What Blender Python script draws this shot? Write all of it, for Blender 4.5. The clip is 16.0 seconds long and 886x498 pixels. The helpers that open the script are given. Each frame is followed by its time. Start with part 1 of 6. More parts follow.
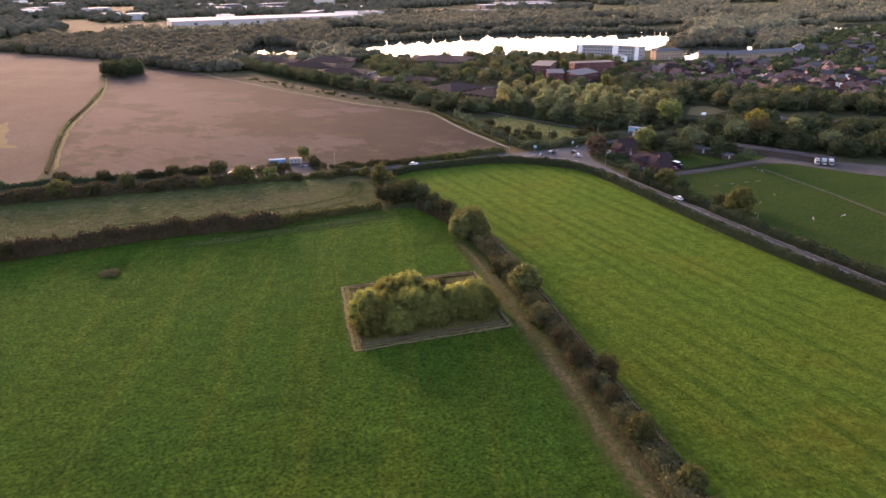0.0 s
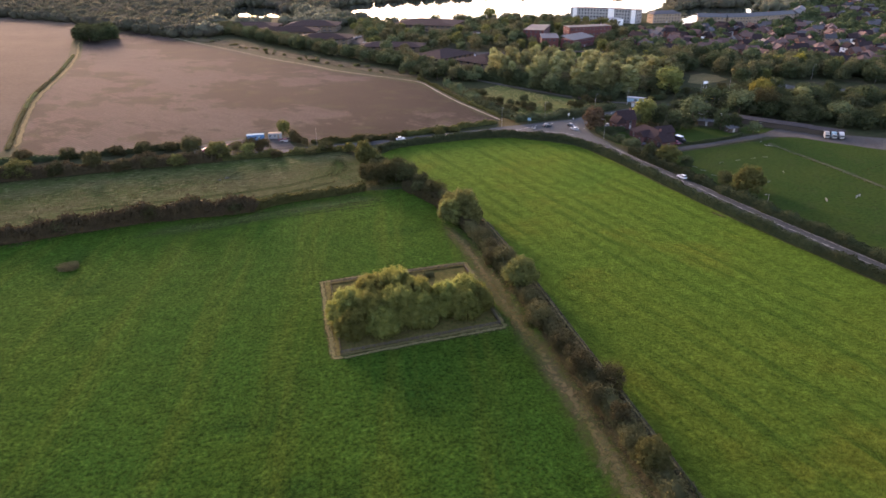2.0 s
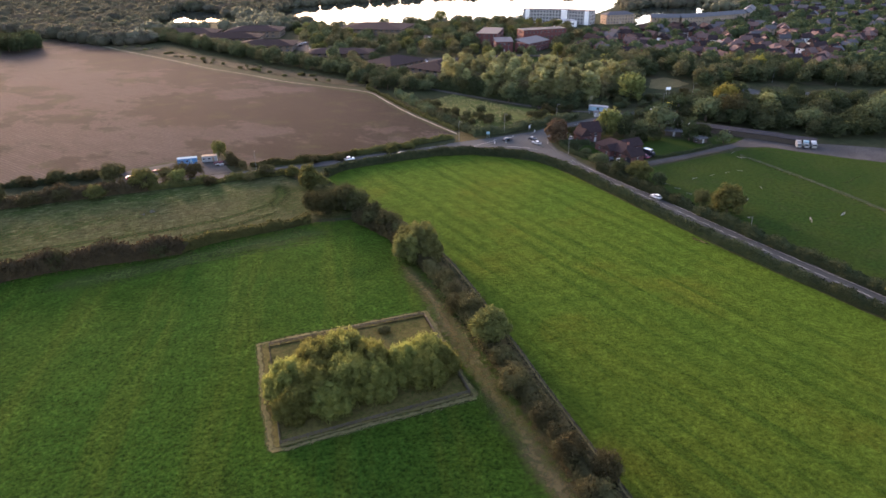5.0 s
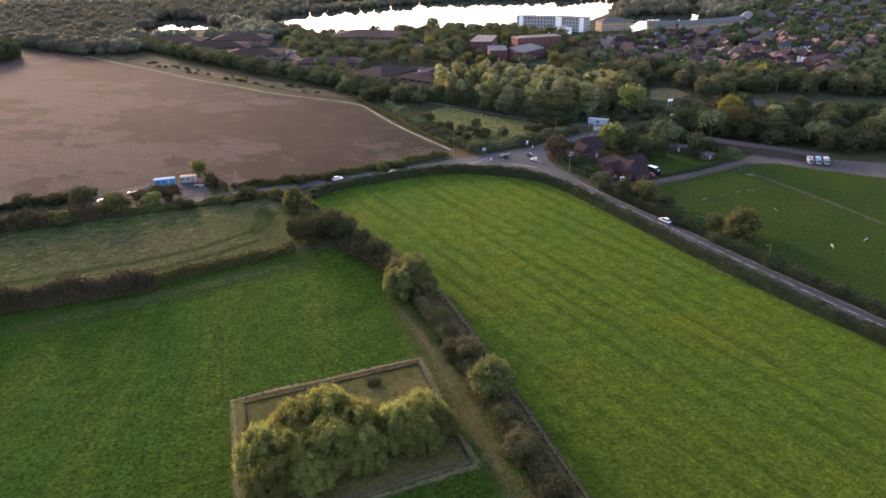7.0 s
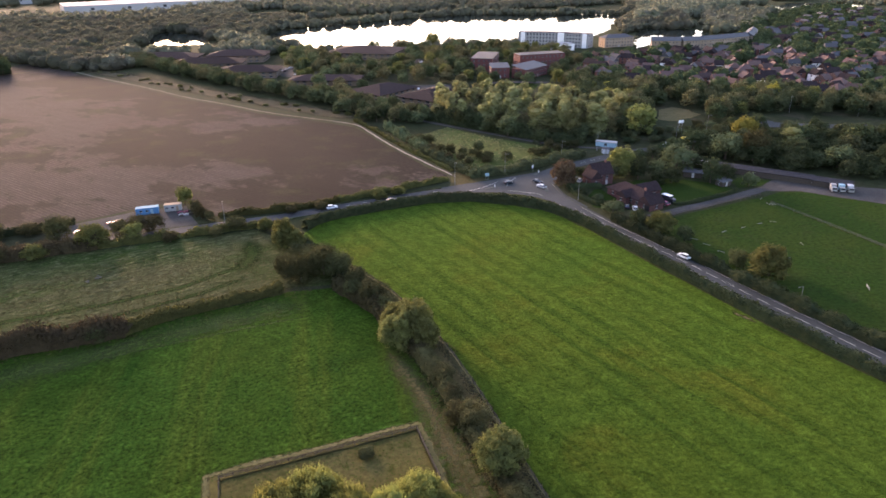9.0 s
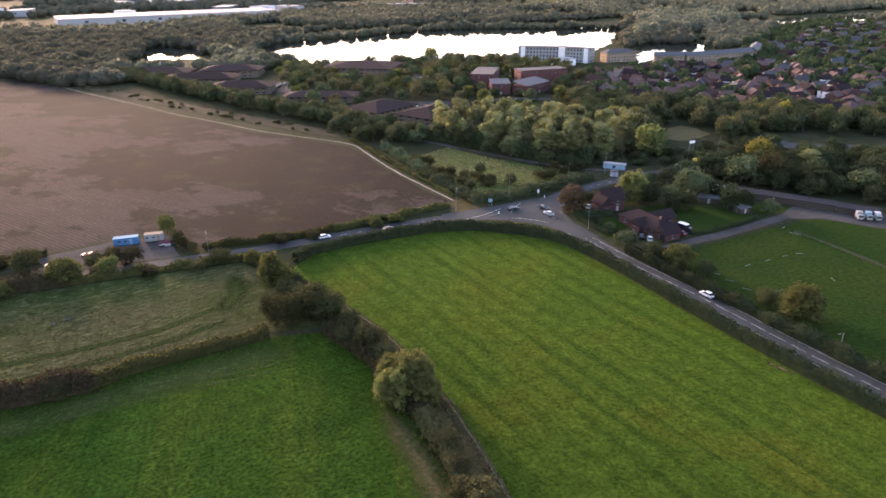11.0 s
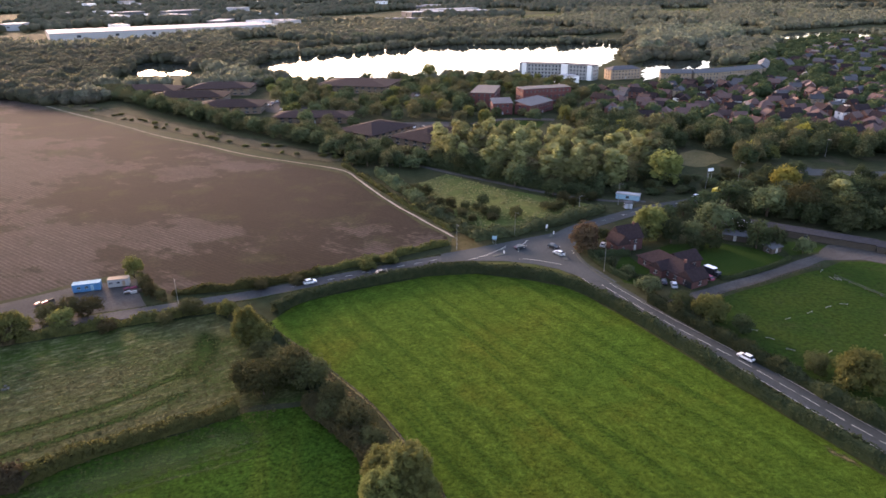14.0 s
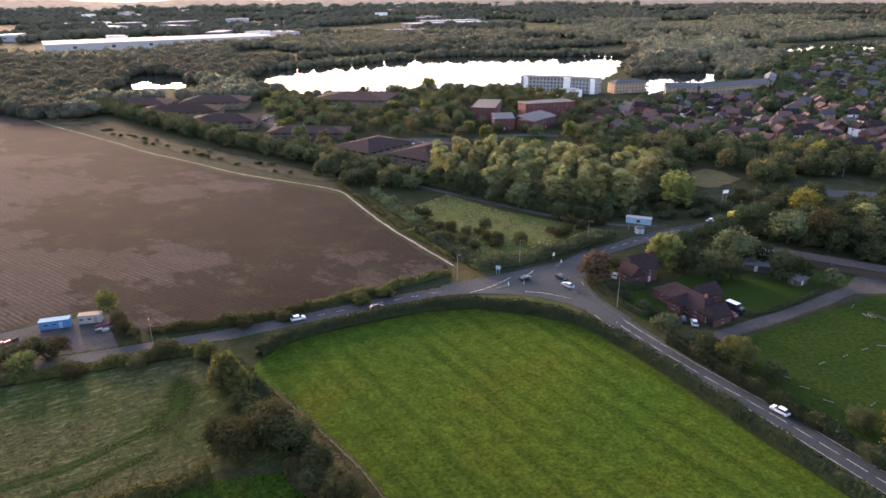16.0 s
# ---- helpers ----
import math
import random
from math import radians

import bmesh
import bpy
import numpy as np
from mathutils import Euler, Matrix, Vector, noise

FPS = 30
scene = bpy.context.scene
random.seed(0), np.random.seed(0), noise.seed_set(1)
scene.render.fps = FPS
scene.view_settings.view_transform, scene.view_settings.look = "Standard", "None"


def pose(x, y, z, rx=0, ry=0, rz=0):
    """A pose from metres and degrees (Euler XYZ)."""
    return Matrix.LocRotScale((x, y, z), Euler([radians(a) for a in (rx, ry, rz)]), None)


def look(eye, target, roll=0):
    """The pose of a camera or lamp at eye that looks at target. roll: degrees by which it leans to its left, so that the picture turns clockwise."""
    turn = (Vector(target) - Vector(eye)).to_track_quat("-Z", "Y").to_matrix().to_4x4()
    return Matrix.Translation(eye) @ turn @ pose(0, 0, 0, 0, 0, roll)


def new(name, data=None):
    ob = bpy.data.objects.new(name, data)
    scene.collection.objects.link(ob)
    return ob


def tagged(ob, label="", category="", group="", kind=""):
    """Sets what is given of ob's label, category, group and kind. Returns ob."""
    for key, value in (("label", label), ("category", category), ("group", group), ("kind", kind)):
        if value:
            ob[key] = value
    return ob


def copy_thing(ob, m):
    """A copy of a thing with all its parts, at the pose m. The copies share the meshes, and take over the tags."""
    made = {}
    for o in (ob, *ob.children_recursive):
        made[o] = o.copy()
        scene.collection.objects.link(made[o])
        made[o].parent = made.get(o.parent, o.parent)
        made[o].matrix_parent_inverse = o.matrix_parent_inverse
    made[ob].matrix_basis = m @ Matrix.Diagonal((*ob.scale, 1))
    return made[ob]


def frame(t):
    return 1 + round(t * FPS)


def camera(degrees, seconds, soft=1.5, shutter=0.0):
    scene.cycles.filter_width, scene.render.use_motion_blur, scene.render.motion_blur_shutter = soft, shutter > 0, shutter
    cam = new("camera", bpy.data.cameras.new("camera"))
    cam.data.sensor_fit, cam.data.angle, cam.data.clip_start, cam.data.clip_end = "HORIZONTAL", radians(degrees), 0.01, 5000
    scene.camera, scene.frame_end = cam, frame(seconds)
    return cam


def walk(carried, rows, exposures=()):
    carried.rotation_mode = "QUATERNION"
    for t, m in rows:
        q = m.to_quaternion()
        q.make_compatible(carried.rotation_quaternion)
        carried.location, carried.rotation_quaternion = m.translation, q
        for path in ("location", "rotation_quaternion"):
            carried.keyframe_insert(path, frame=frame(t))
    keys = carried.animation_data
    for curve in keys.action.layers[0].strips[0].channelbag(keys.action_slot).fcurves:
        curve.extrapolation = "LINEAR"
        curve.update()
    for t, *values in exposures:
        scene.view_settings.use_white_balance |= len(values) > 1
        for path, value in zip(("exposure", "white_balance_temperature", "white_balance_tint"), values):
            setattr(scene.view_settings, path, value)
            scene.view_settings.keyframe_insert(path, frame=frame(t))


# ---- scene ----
cam = camera(67.9, 16.0, 1.6)

PATH = [
    (0, (-3.659, -282.588, 87.409), (-3.305, -280.774, 86.644), -0.7),
    (0.5, (-2.435, -278.027, 87.518), (-2.084, -276.227, 86.722), -0.7),
    (1, (-1.337, -273.573, 87.627), (-0.988, -271.788, 86.796), -0.7),
    (1.5, (-0.264, -269.239, 87.646), (0.085, -267.467, 86.787), -0.7),
    (2, (0.782, -264.811, 87.742), (1.152, -263.045, 86.879), -0.7),
    (2.5, (1.838, -260.185, 87.796), (2.251, -258.429, 86.932), -0.7),
    (3, (2.936, -255.775, 87.846), (3.385, -254.029, 86.981), -0.7),
    (3.5, (4.043, -251.277, 87.967), (4.509, -249.536, 87.1), -0.8),
    (4, (5.001, -246.811, 87.986), (5.477, -245.072, 87.12), -0.8),
    (6.5, (10.695, -224.667, 88.522), (11.21, -222.938, 87.659), -0.9),
    (7, (11.792, -220.365, 88.667), (12.309, -218.633, 87.813), -0.9),
    (7.5, (12.882, -216.109, 88.773), (13.401, -214.373, 87.926), -0.9),
    (8, (14.0, -211.515, 88.805), (14.522, -209.776, 87.967), -0.8),
    (8.5, (15.258, -207.039, 88.901), (15.782, -205.296, 88.071), -0.9),
    (9, (16.581, -202.613, 88.949), (17.105, -200.866, 88.128), -0.8),
    (11.5, (22.003, -180.05, 88.938), (22.542, -178.29, 88.154), -0.7),
    (12, (23.331, -175.827, 88.963), (23.872, -174.066, 88.184), -0.7),
    (12.5, (24.613, -171.67, 89.093), (25.154, -169.907, 88.319), -0.6),
    (13, (25.885, -167.435, 89.232), (26.427, -165.67, 88.463), -0.6),
    (13.5, (27.236, -162.905, 89.29), (27.78, -161.138, 88.527), -0.6),
    (14, (28.46, -158.546, 89.352), (29.006, -156.777, 88.596), -0.6),
    (14.5, (29.711, -154.297, 89.319), (30.258, -152.525, 88.57), -0.6),
    (15, (30.997, -150.011, 89.388), (31.546, -148.237, 88.646), -0.6),
    (15.5, (32.404, -145.759, 89.567), (32.954, -143.982, 88.832), -0.6),
    (16, (33.717, -141.459, 89.623), (34.268, -139.68, 88.895), -0.5),
]
walk(cam, [(t, look(eye, target, roll)) for t, eye, target, roll in PATH], [(0, 2.6, 7350.0, 47.0), (1.3, 2.6, 7350.0, 47.0), (2.4, 2.6, 6950.0, 36.0), (16, 2.6, 6950.0, 36.0)])


# ---------------------------------------------------------------- world and light
SUN_AZ = math.atan2(-0.27, 0.96)          # low evening sun ahead, a little to one side
SUN_EL = radians(11.0)
world = bpy.data.worlds.new("evening_sky")
scene.world = world
world.use_nodes = True
wn = world.node_tree
wn.nodes.clear()
sky = wn.nodes.new("ShaderNodeTexSky")
sky.sky_type = "NISHITA"
sky.sun_disc = False
sky.sun_elevation = SUN_EL
sky.sun_rotation = SUN_AZ
sky.air_density, sky.dust_density, sky.ozone_density = 1.0, 1.6, 1.5
bg = wn.nodes.new("ShaderNodeBackground")
bg.inputs["Strength"].default_value = 0.15
wo = wn.nodes.new("ShaderNodeOutputWorld")
wn.links.new(sky.outputs[0], bg.inputs[0])
wn.links.new(bg.outputs[0], wo.inputs[0])

sun_data = bpy.data.lights.new("sun", "SUN")
sun_data.energy = 1.2
sun_data.angle = radians(9.0)
sun_data.color = (1.0, 0.78, 0.55)
sun = new("sun", sun_data)
sun_dir = Vector((math.sin(SUN_AZ) * math.cos(SUN_EL), math.cos(SUN_AZ) * math.cos(SUN_EL), math.sin(SUN_EL)))
sun.matrix_world = look(sun_dir * 300, (0, 0, 0))


# ---------------------------------------------------------------- materials
def nodes_of(name, rough=0.9, spec=0.3):
    m = bpy.data.materials.new(name)
    m.use_nodes = True
    nt = m.node_tree
    b = nt.nodes["Principled BSDF"]
    b.inputs["Roughness"].default_value = rough
    b.inputs["Specular IOR Level"].default_value = spec
    return m, nt, b


def nap(b, base, amount):
    """Fine upright blades: a soft sheen at low angles."""
    top = max(base)
    b.inputs["Sheen Weight"].default_value = amount
    b.inputs["Sheen Roughness"].default_value = 0.45
    b.inputs["Sheen Tint"].default_value = (*[k / top for k in base], 1)


def mapped(nt, turn=0.0, stretch=(1, 1, 1), coord="Object"):
    tc = nt.nodes.new("ShaderNodeTexCoord")
    mp = nt.nodes.new("ShaderNodeMapping")
    mp.vector_type = "TEXTURE"
    mp.inputs["Rotation"].default_value = (0, 0, turn)
    mp.inputs["Scale"].default_value = stretch
    nt.links.new(tc.outputs[coord], mp.inputs["Vector"])
    return mp.outputs[0]


def noise_tex(nt, vec, scale, detail=4, rough=0.6):
    n = nt.nodes.new("ShaderNodeTexNoise")
    n.inputs["Scale"].default_value = scale
    n.inputs["Detail"].default_value = detail
    n.inputs["Roughness"].default_value = rough
    nt.links.new(vec, n.inputs["Vector"])
    return n.outputs["Fac"]


def ramp(nt, fac, lo, hi):
    r = nt.nodes.new("ShaderNodeMapRange")
    r.inputs["From Min"].default_value = lo
    r.inputs["From Max"].default_value = hi
    nt.links.new(fac, r.inputs["Value"])
    return r.outputs[0]


def mix(nt, fac, a, b, mode="MIX"):
    x = nt.nodes.new("ShaderNodeMix")
    x.data_type = "RGBA"
    x.blend_type = mode
    for sock, v in ((x.inputs[0], fac), (x.inputs[6], a), (x.inputs[7], b)):
        if isinstance(v, (int, float)):
            sock.default_value = v
        elif isinstance(v, tuple):
            sock.default_value = (*v, 1)
        else:
            nt.links.new(v, sock)
    return x.outputs[2]


def add_bump(nt, b, fac, strength, dist):
    bp = nt.nodes.new("ShaderNodeBump")
    bp.inputs["Strength"].default_value = strength
    bp.inputs["Distance"].default_value = dist
    nt.links.new(fac, bp.inputs["Height"])
    nt.links.new(bp.outputs[0], b.inputs["Normal"])


def surface(name, base, other, broad=0.03, fine=0.8, third=None, bump=0.3, dist=0.15, rough=1.0, spec=0.02,
            turn=0.0, stretch=(1, 1, 1), lo=0.4, hi=0.62, grain=0.35, sheen=0.006):
    """A natural surface: two colours by broad patches, grain at a fine scale, a third colour in spots."""
    m, nt, b = nodes_of(name, rough, spec)
    nap(b, base, sheen)
    vec = mapped(nt, turn, stretch)
    flat = mapped(nt)
    c = mix(nt, ramp(nt, noise_tex(nt, vec, broad, 5), lo, hi), base, other)
    if third:
        c = mix(nt, ramp(nt, noise_tex(nt, vec, broad * 3.7, 4), 0.55, 0.7), c, third)
    f = noise_tex(nt, flat, fine, 6, 0.7)
    dark = mix(nt, ramp(nt, f, 0.3, 0.7), (1 - grain,) * 3, (1 + grain * 0.8,) * 3)
    c = mix(nt, 1.0, c, dark, "MULTIPLY")
    nt.links.new(c, b.inputs["Base Color"])
    if bump:
        add_bump(nt, b, f, bump, dist)
    return m


def rows_surface(name, base, other, row, turn, period, amount, broad=0.02, fine=0.9, third=None, bump=0.4, rowlo=0.45, rowhi=0.75, dist=0.2, patch=(0.54, 0.66), sheen=0.045, grain=0.7):
    """Crop or mown grass: patches plus rows at a heading."""
    m, nt, b = nodes_of(name, 1.0, 0.01)
    nap(b, base, sheen)
    flat = mapped(nt)
    along = mapped(nt, turn, (1, 14, 1))
    c = mix(nt, ramp(nt, noise_tex(nt, flat, broad, 5), 0.38, 0.64), base, other)
    if third:
        c = mix(nt, ramp(nt, noise_tex(nt, flat, broad * 2.1, 6, 0.6), *patch), c, third)
    w = nt.nodes.new("ShaderNodeTexWave")
    w.bands_direction = "X"
    w.inputs["Scale"].default_value = 0.31 / period
    w.inputs["Distortion"].default_value = 2.2
    w.inputs["Detail"].default_value = 3
    w.inputs["Detail Scale"].default_value = 1.5
    nt.links.new(mapped(nt, turn, (1, 3, 1)), w.inputs["Vector"])
    streak = noise_tex(nt, along, 0.28, 4)
    rowf = nt.nodes.new("ShaderNodeMath")
    rowf.operation = "MULTIPLY"
    nt.links.new(ramp(nt, w.outputs["Fac"], rowlo, rowhi), rowf.inputs[0])
    nt.links.new(ramp(nt, streak, 0.4, 0.62), rowf.inputs[1])
    sc = nt.nodes.new("ShaderNodeMath")
    sc.operation = "MULTIPLY"
    sc.inputs[1].default_value = amount
    nt.links.new(rowf.outputs[0], sc.inputs[0])
    c = mix(nt, sc.outputs[0], c, row)
    # one noise drives bump and tone: tuft relief shading goes into the colour
    f = noise_tex(nt, flat, fine, 7, 0.72)
    c = mix(nt, 1.0, c, mix(nt, ramp(nt, f, 0.36, 0.64), (1 - grain,) * 3, (1 + grain,) * 3), "MULTIPLY")
    # broader mottle, its contrast raised as painted shading of the grass clumps
    clump = noise_tex(nt, flat, 0.28, 5, 0.65)
    c = mix(nt, 1.0, c, mix(nt, ramp(nt, clump, 0.32, 0.68), (0.66,) * 3, (1.32,) * 3), "MULTIPLY")
    nt.links.new(c, b.inputs["Base Color"])
    add_bump(nt, b, f, bump, dist)
    return m


def stubble_material():
    """Bare dark soil with ragged pale patches where the straw rows still stand; the headland by the path is bare."""
    m, nt, b = nodes_of("ploughed_stubble", 1.0, 0.05)
    flat = mapped(nt)
    heading = radians(38)
    w = nt.nodes.new("ShaderNodeTexWave")
    w.bands_direction = "X"
    w.inputs["Scale"].default_value = 0.2
    w.inputs["Distortion"].default_value = 1.3
    w.inputs["Detail"].default_value = 3
    w.inputs["Detail Scale"].default_value = 1.6
    nt.links.new(mapped(nt, heading, (1, 3, 1)), w.inputs["Vector"])
    tone = ramp(nt, noise_tex(nt, flat, 0.03, 5), 0.35, 0.65)
    straw = mix(nt, tone, (0.0222, 0.0175, 0.0152), (0.0325, 0.0262, 0.0226))
    f = noise_tex(nt, flat, 0.8, 7, 0.74)
    rows = nt.nodes.new("ShaderNodeMath")
    rows.operation = "MULTIPLY"
    nt.links.new(ramp(nt, w.outputs["Fac"], 0.4, 0.85), rows.inputs[0])
    nt.links.new(ramp(nt, noise_tex(nt, mapped(nt, heading, (1, 5, 1)), 0.3, 4), 0.3, 0.7), rows.inputs[1])
    straw = mix(nt, rows.outputs[0], straw, (0.058, 0.049, 0.043))
    soil = mix(nt, tone, (0.0088, 0.0067, 0.0056), (0.0132, 0.0105, 0.0085))
    soil = mix(nt, ramp(nt, noise_tex(nt, flat, 0.05, 6, 0.65), 0.52, 0.72), soil, (0.026, 0.028, 0.012))
    soil = mix(nt, rows.outputs[0], soil, (0.0195, 0.0155, 0.0122))
    # distance from the path, in from the bare headland
    dist = nt.nodes.new("ShaderNodeVectorMath")
    dist.operation = "DOT_PRODUCT"
    dist.inputs[1].default_value = (-0.818, -0.575, 0)
    nt.links.new(flat, dist.inputs[0])
    inward = ramp(nt, dist.outputs["Value"], -140.0, -40.0)
    patch = nt.nodes.new("ShaderNodeMath")
    patch.operation = "MULTIPLY_ADD"
    patch.inputs[1].default_value = 0.06
    nt.links.new(inward, patch.inputs[0])
    sep = nt.nodes.new("ShaderNodeSeparateXYZ")
    nt.links.new(flat, sep.inputs[0])
    west = nt.nodes.new("ShaderNodeMath")
    west.operation = "MULTIPLY_ADD"
    west.inputs[1].default_value = 0.06
    nt.links.new(ramp(nt, sep.outputs["X"], 50.0, -50.0), west.inputs[0])
    nt.links.new(noise_tex(nt, mapped(nt, heading, (1, 1.5, 1)), 0.016, 11, 0.7), west.inputs[2])
    nt.links.new(west.outputs[0], patch.inputs[2])
    c = mix(nt, ramp(nt, patch.outputs[0], 0.575, 0.6), soil, straw)
    c = mix(nt, 1.0, c, mix(nt, ramp(nt, f, 0.3, 0.7), (0.4,) * 3, (1.6,) * 3), "MULTIPLY")
    nt.links.new(c, b.inputs["Base Color"])
    add_bump(nt, b, f, 0.6, 0.25)
    return m


def meadow_material():
    """Unmown grass: green below, with pale dry stems lying in short streaks."""
    m, nt, b = nodes_of("rough_meadow", 1.0, 0.02)
    flat = mapped(nt)
    c = mix(nt, ramp(nt, noise_tex(nt, mapped(nt, radians(-80), (1, 3, 1)), 0.06, 5), 0.4, 0.62), (0.03, 0.049, 0.012), (0.054, 0.056, 0.023))
    lying = noise_tex(nt, mapped(nt, radians(-75), (1, 3.2, 1)), 0.75, 6, 0.7)
    c = mix(nt, ramp(nt, lying, 0.5, 0.68), c, (0.11, 0.109, 0.054))
    c = mix(nt, ramp(nt, noise_tex(nt, flat, 0.24, 5, 0.7), 0.54, 0.7), c, (0.017, 0.026, 0.007))
    f = noise_tex(nt, flat, 0.9, 7, 0.75)
    c = mix(nt, 1.0, c, mix(nt, ramp(nt, f, 0.3, 0.7), (0.5,) * 3, (1.45,) * 3), "MULTIPLY")
    nt.links.new(c, b.inputs["Base Color"])
    add_bump(nt, b, lying, 1.0, 0.9)
    return m


def soft_edged(name, source):
    """A copy of a ground material that thins out raggedly where the strip's cover runs out."""
    m = source.copy()
    m.name = name
    nt = m.node_tree
    at = nt.nodes.new("ShaderNodeAttribute")
    at.attribute_name = "cover"
    n = noise_tex(nt, mapped(nt), 0.9, 5, 0.7)
    a = nt.nodes.new("ShaderNodeMath")
    a.operation = "MULTIPLY_ADD"
    a.inputs[1].default_value = 2.2
    nt.links.new(n, a.inputs[0])
    a.inputs[2].default_value = -1.1
    s = nt.nodes.new("ShaderNodeMath")
    s.operation = "ADD"
    nt.links.new(at.outputs["Fac"], s.inputs[0])
    nt.links.new(a.outputs[0], s.inputs[1])
    f = ramp(nt, s.outputs[0], 0.2, 0.8)
    out = nt.nodes["Material Output"]
    shader = out.inputs["Surface"].links[0].from_socket
    tr = nt.nodes.new("ShaderNodeBsdfTransparent")
    ms = nt.nodes.new("ShaderNodeMixShader")
    nt.links.new(f, ms.inputs[0])
    nt.links.new(tr.outputs[0], ms.inputs[1])
    nt.links.new(shader, ms.inputs[2])
    nt.links.new(ms.outputs[0], out.inputs["Surface"])
    return m


def leaf_material(name, col, col2, trans=0.25, stand=0.0):
    m, nt, b = nodes_of(name, 1.0, 0.04)
    oi = nt.nodes.new("ShaderNodeObjectInfo")
    ge = nt.nodes.new("ShaderNodeNewGeometry")
    vec = mapped(nt)
    clump = ramp(nt, noise_tex(nt, vec, 0.12 if stand else 0.55, 3), 0.32, 0.68)
    sm = nt.nodes.new("ShaderNodeMath")
    sm.operation = "MULTIPLY_ADD"
    sm.inputs[1].default_value = 0.15 if stand else 0.4
    nt.links.new(ge.outputs["Random Per Island"], sm.inputs[0])
    wt = nt.nodes.new("ShaderNodeMath")
    wt.operation = "MULTIPLY"
    wt.inputs[1].default_value = 0.85 if stand else 0.6
    nt.links.new(clump, wt.inputs[0])
    nt.links.new(wt.outputs[0], sm.inputs[2])
    c = mix(nt, sm.outputs[0], col, col2)
    if stand:
        tone = mix(nt, ramp(nt, noise_tex(nt, vec, 0.045, 4, 0.7), 0.35, 0.65), (0.74, 0.9, 0.72), (1.16, 1.12, 1.1))
        c = mix(nt, 1.0, c, mix(nt, ramp(nt, noise_tex(nt, vec, 0.008, 3), 0.4, 0.6), tone, (0.95, 1.0, 0.9)), "MULTIPLY")
    hs = nt.nodes.new("ShaderNodeHueSaturation")
    hue = nt.nodes.new("ShaderNodeMapRange")
    hue.inputs["To Min"].default_value = 0.487
    hue.inputs["To Max"].default_value = 0.517
    val = nt.nodes.new("ShaderNodeMapRange")
    val.inputs["To Min"].default_value = 0.7
    val.inputs["To Max"].default_value = 1.3
    nt.links.new(oi.outputs["Random"], hue.inputs["Value"])
    nt.links.new(oi.outputs["Random"], val.inputs["Value"])
    nt.links.new(hue.outputs[0], hs.inputs["Hue"])
    nt.links.new(val.outputs[0], hs.inputs["Value"])
    nt.links.new(c, hs.inputs["Color"])
    nt.links.new(hs.outputs[0], b.inputs["Base Color"])
    tr = nt.nodes.new("ShaderNodeBsdfTranslucent")
    nt.links.new(hs.outputs[0], tr.inputs["Color"])
    ms = nt.nodes.new("ShaderNodeMixShader")
    ms.inputs[0].default_value = trans
    nt.links.new(b.outputs[0], ms.inputs[1])
    nt.links.new(tr.outputs[0], ms.inputs[2])
    nt.links.new(ms.outputs[0], nt.nodes["Material Output"].inputs["Surface"])
    return m


def painted(name, col, rough=0.5, var=0.15, metal=0.0, spread=0.0, fine=1.5, spec=0.2):
    """Paint, brick, tile or sheet with weathering; spread varies it from object to object."""
    m, nt, b = nodes_of(name, rough, spec)
    b.inputs["Metallic"].default_value = metal
    vec = mapped(nt)
    f = noise_tex(nt, vec, fine, 5, 0.65)
    c = mix(nt, ramp(nt, f, 0.3, 0.7), tuple(k * (1 - var) for k in col), tuple(min(1, k * (1 + var)) for k in col))
    if spread:
        oi = nt.nodes.new("ShaderNodeObjectInfo")
        v = nt.nodes.new("ShaderNodeMapRange")
        v.inputs["To Min"].default_value = 1 - spread
        v.inputs["To Max"].default_value = 1 + spread
        nt.links.new(oi.outputs["Random"], v.inputs["Value"])
        hs = nt.nodes.new("ShaderNodeHueSaturation")
        nt.links.new(v.outputs[0], hs.inputs["Value"])
        nt.links.new(c, hs.inputs["Color"])
        c = hs.outputs[0]
    nt.links.new(c, b.inputs["Base Color"])
    add_bump(nt, b, f, 0.15, 0.02)
    return m


TURN_SUN = math.atan2(0.27, 0.96)          # rows run along this heading
M = {}
M["ground"] = surface("rough_ground", (0.022, 0.028, 0.013), (0.034, 0.037, 0.019), 0.012, 0.25, (0.042, 0.038, 0.023), 0.4, 0.4)
M["grass_near"] = rows_surface("pasture_grass", (0.015, 0.0405, 0.0058), (0.0245, 0.0455, 0.006), (0.039, 0.052, 0.0078), radians(-8), 22, 0.45, 0.018, 1.1, (0.0112, 0.0295, 0.0048), 1.0, dist=0.5, sheen=0.05)
M["grass_far"] = rows_surface("mown_grass", (0.0212, 0.0435, 0.006), (0.0335, 0.048, 0.0064), (0.0115, 0.025, 0.004), TURN_SUN, 6.5, 0.75, 0.016, 1.0, (0.039, 0.0445, 0.0062), 1.0, dist=0.4, sheen=0.085, grain=0.45)
M["meadow"] = meadow_material()
M["stubble"] = stubble_material()
M["tan_field"] = surface("harvested_field", (0.052, 0.041, 0.03), (0.07, 0.056, 0.042), 0.012, 0.4, (0.045, 0.038, 0.026), 0.3, 0.2)
M["dry_grass"] = surface("dry_grass", (0.088, 0.078, 0.037), (0.112, 0.094, 0.046), 0.12, 1.2, (0.055, 0.06, 0.02), 0.6, 0.3)
M["enclosure"] = surface("trampled_ground", (0.078, 0.068, 0.021), (0.092, 0.079, 0.027), 0.1, 1.0, (0.046, 0.052, 0.013), 0.6, 0.3)
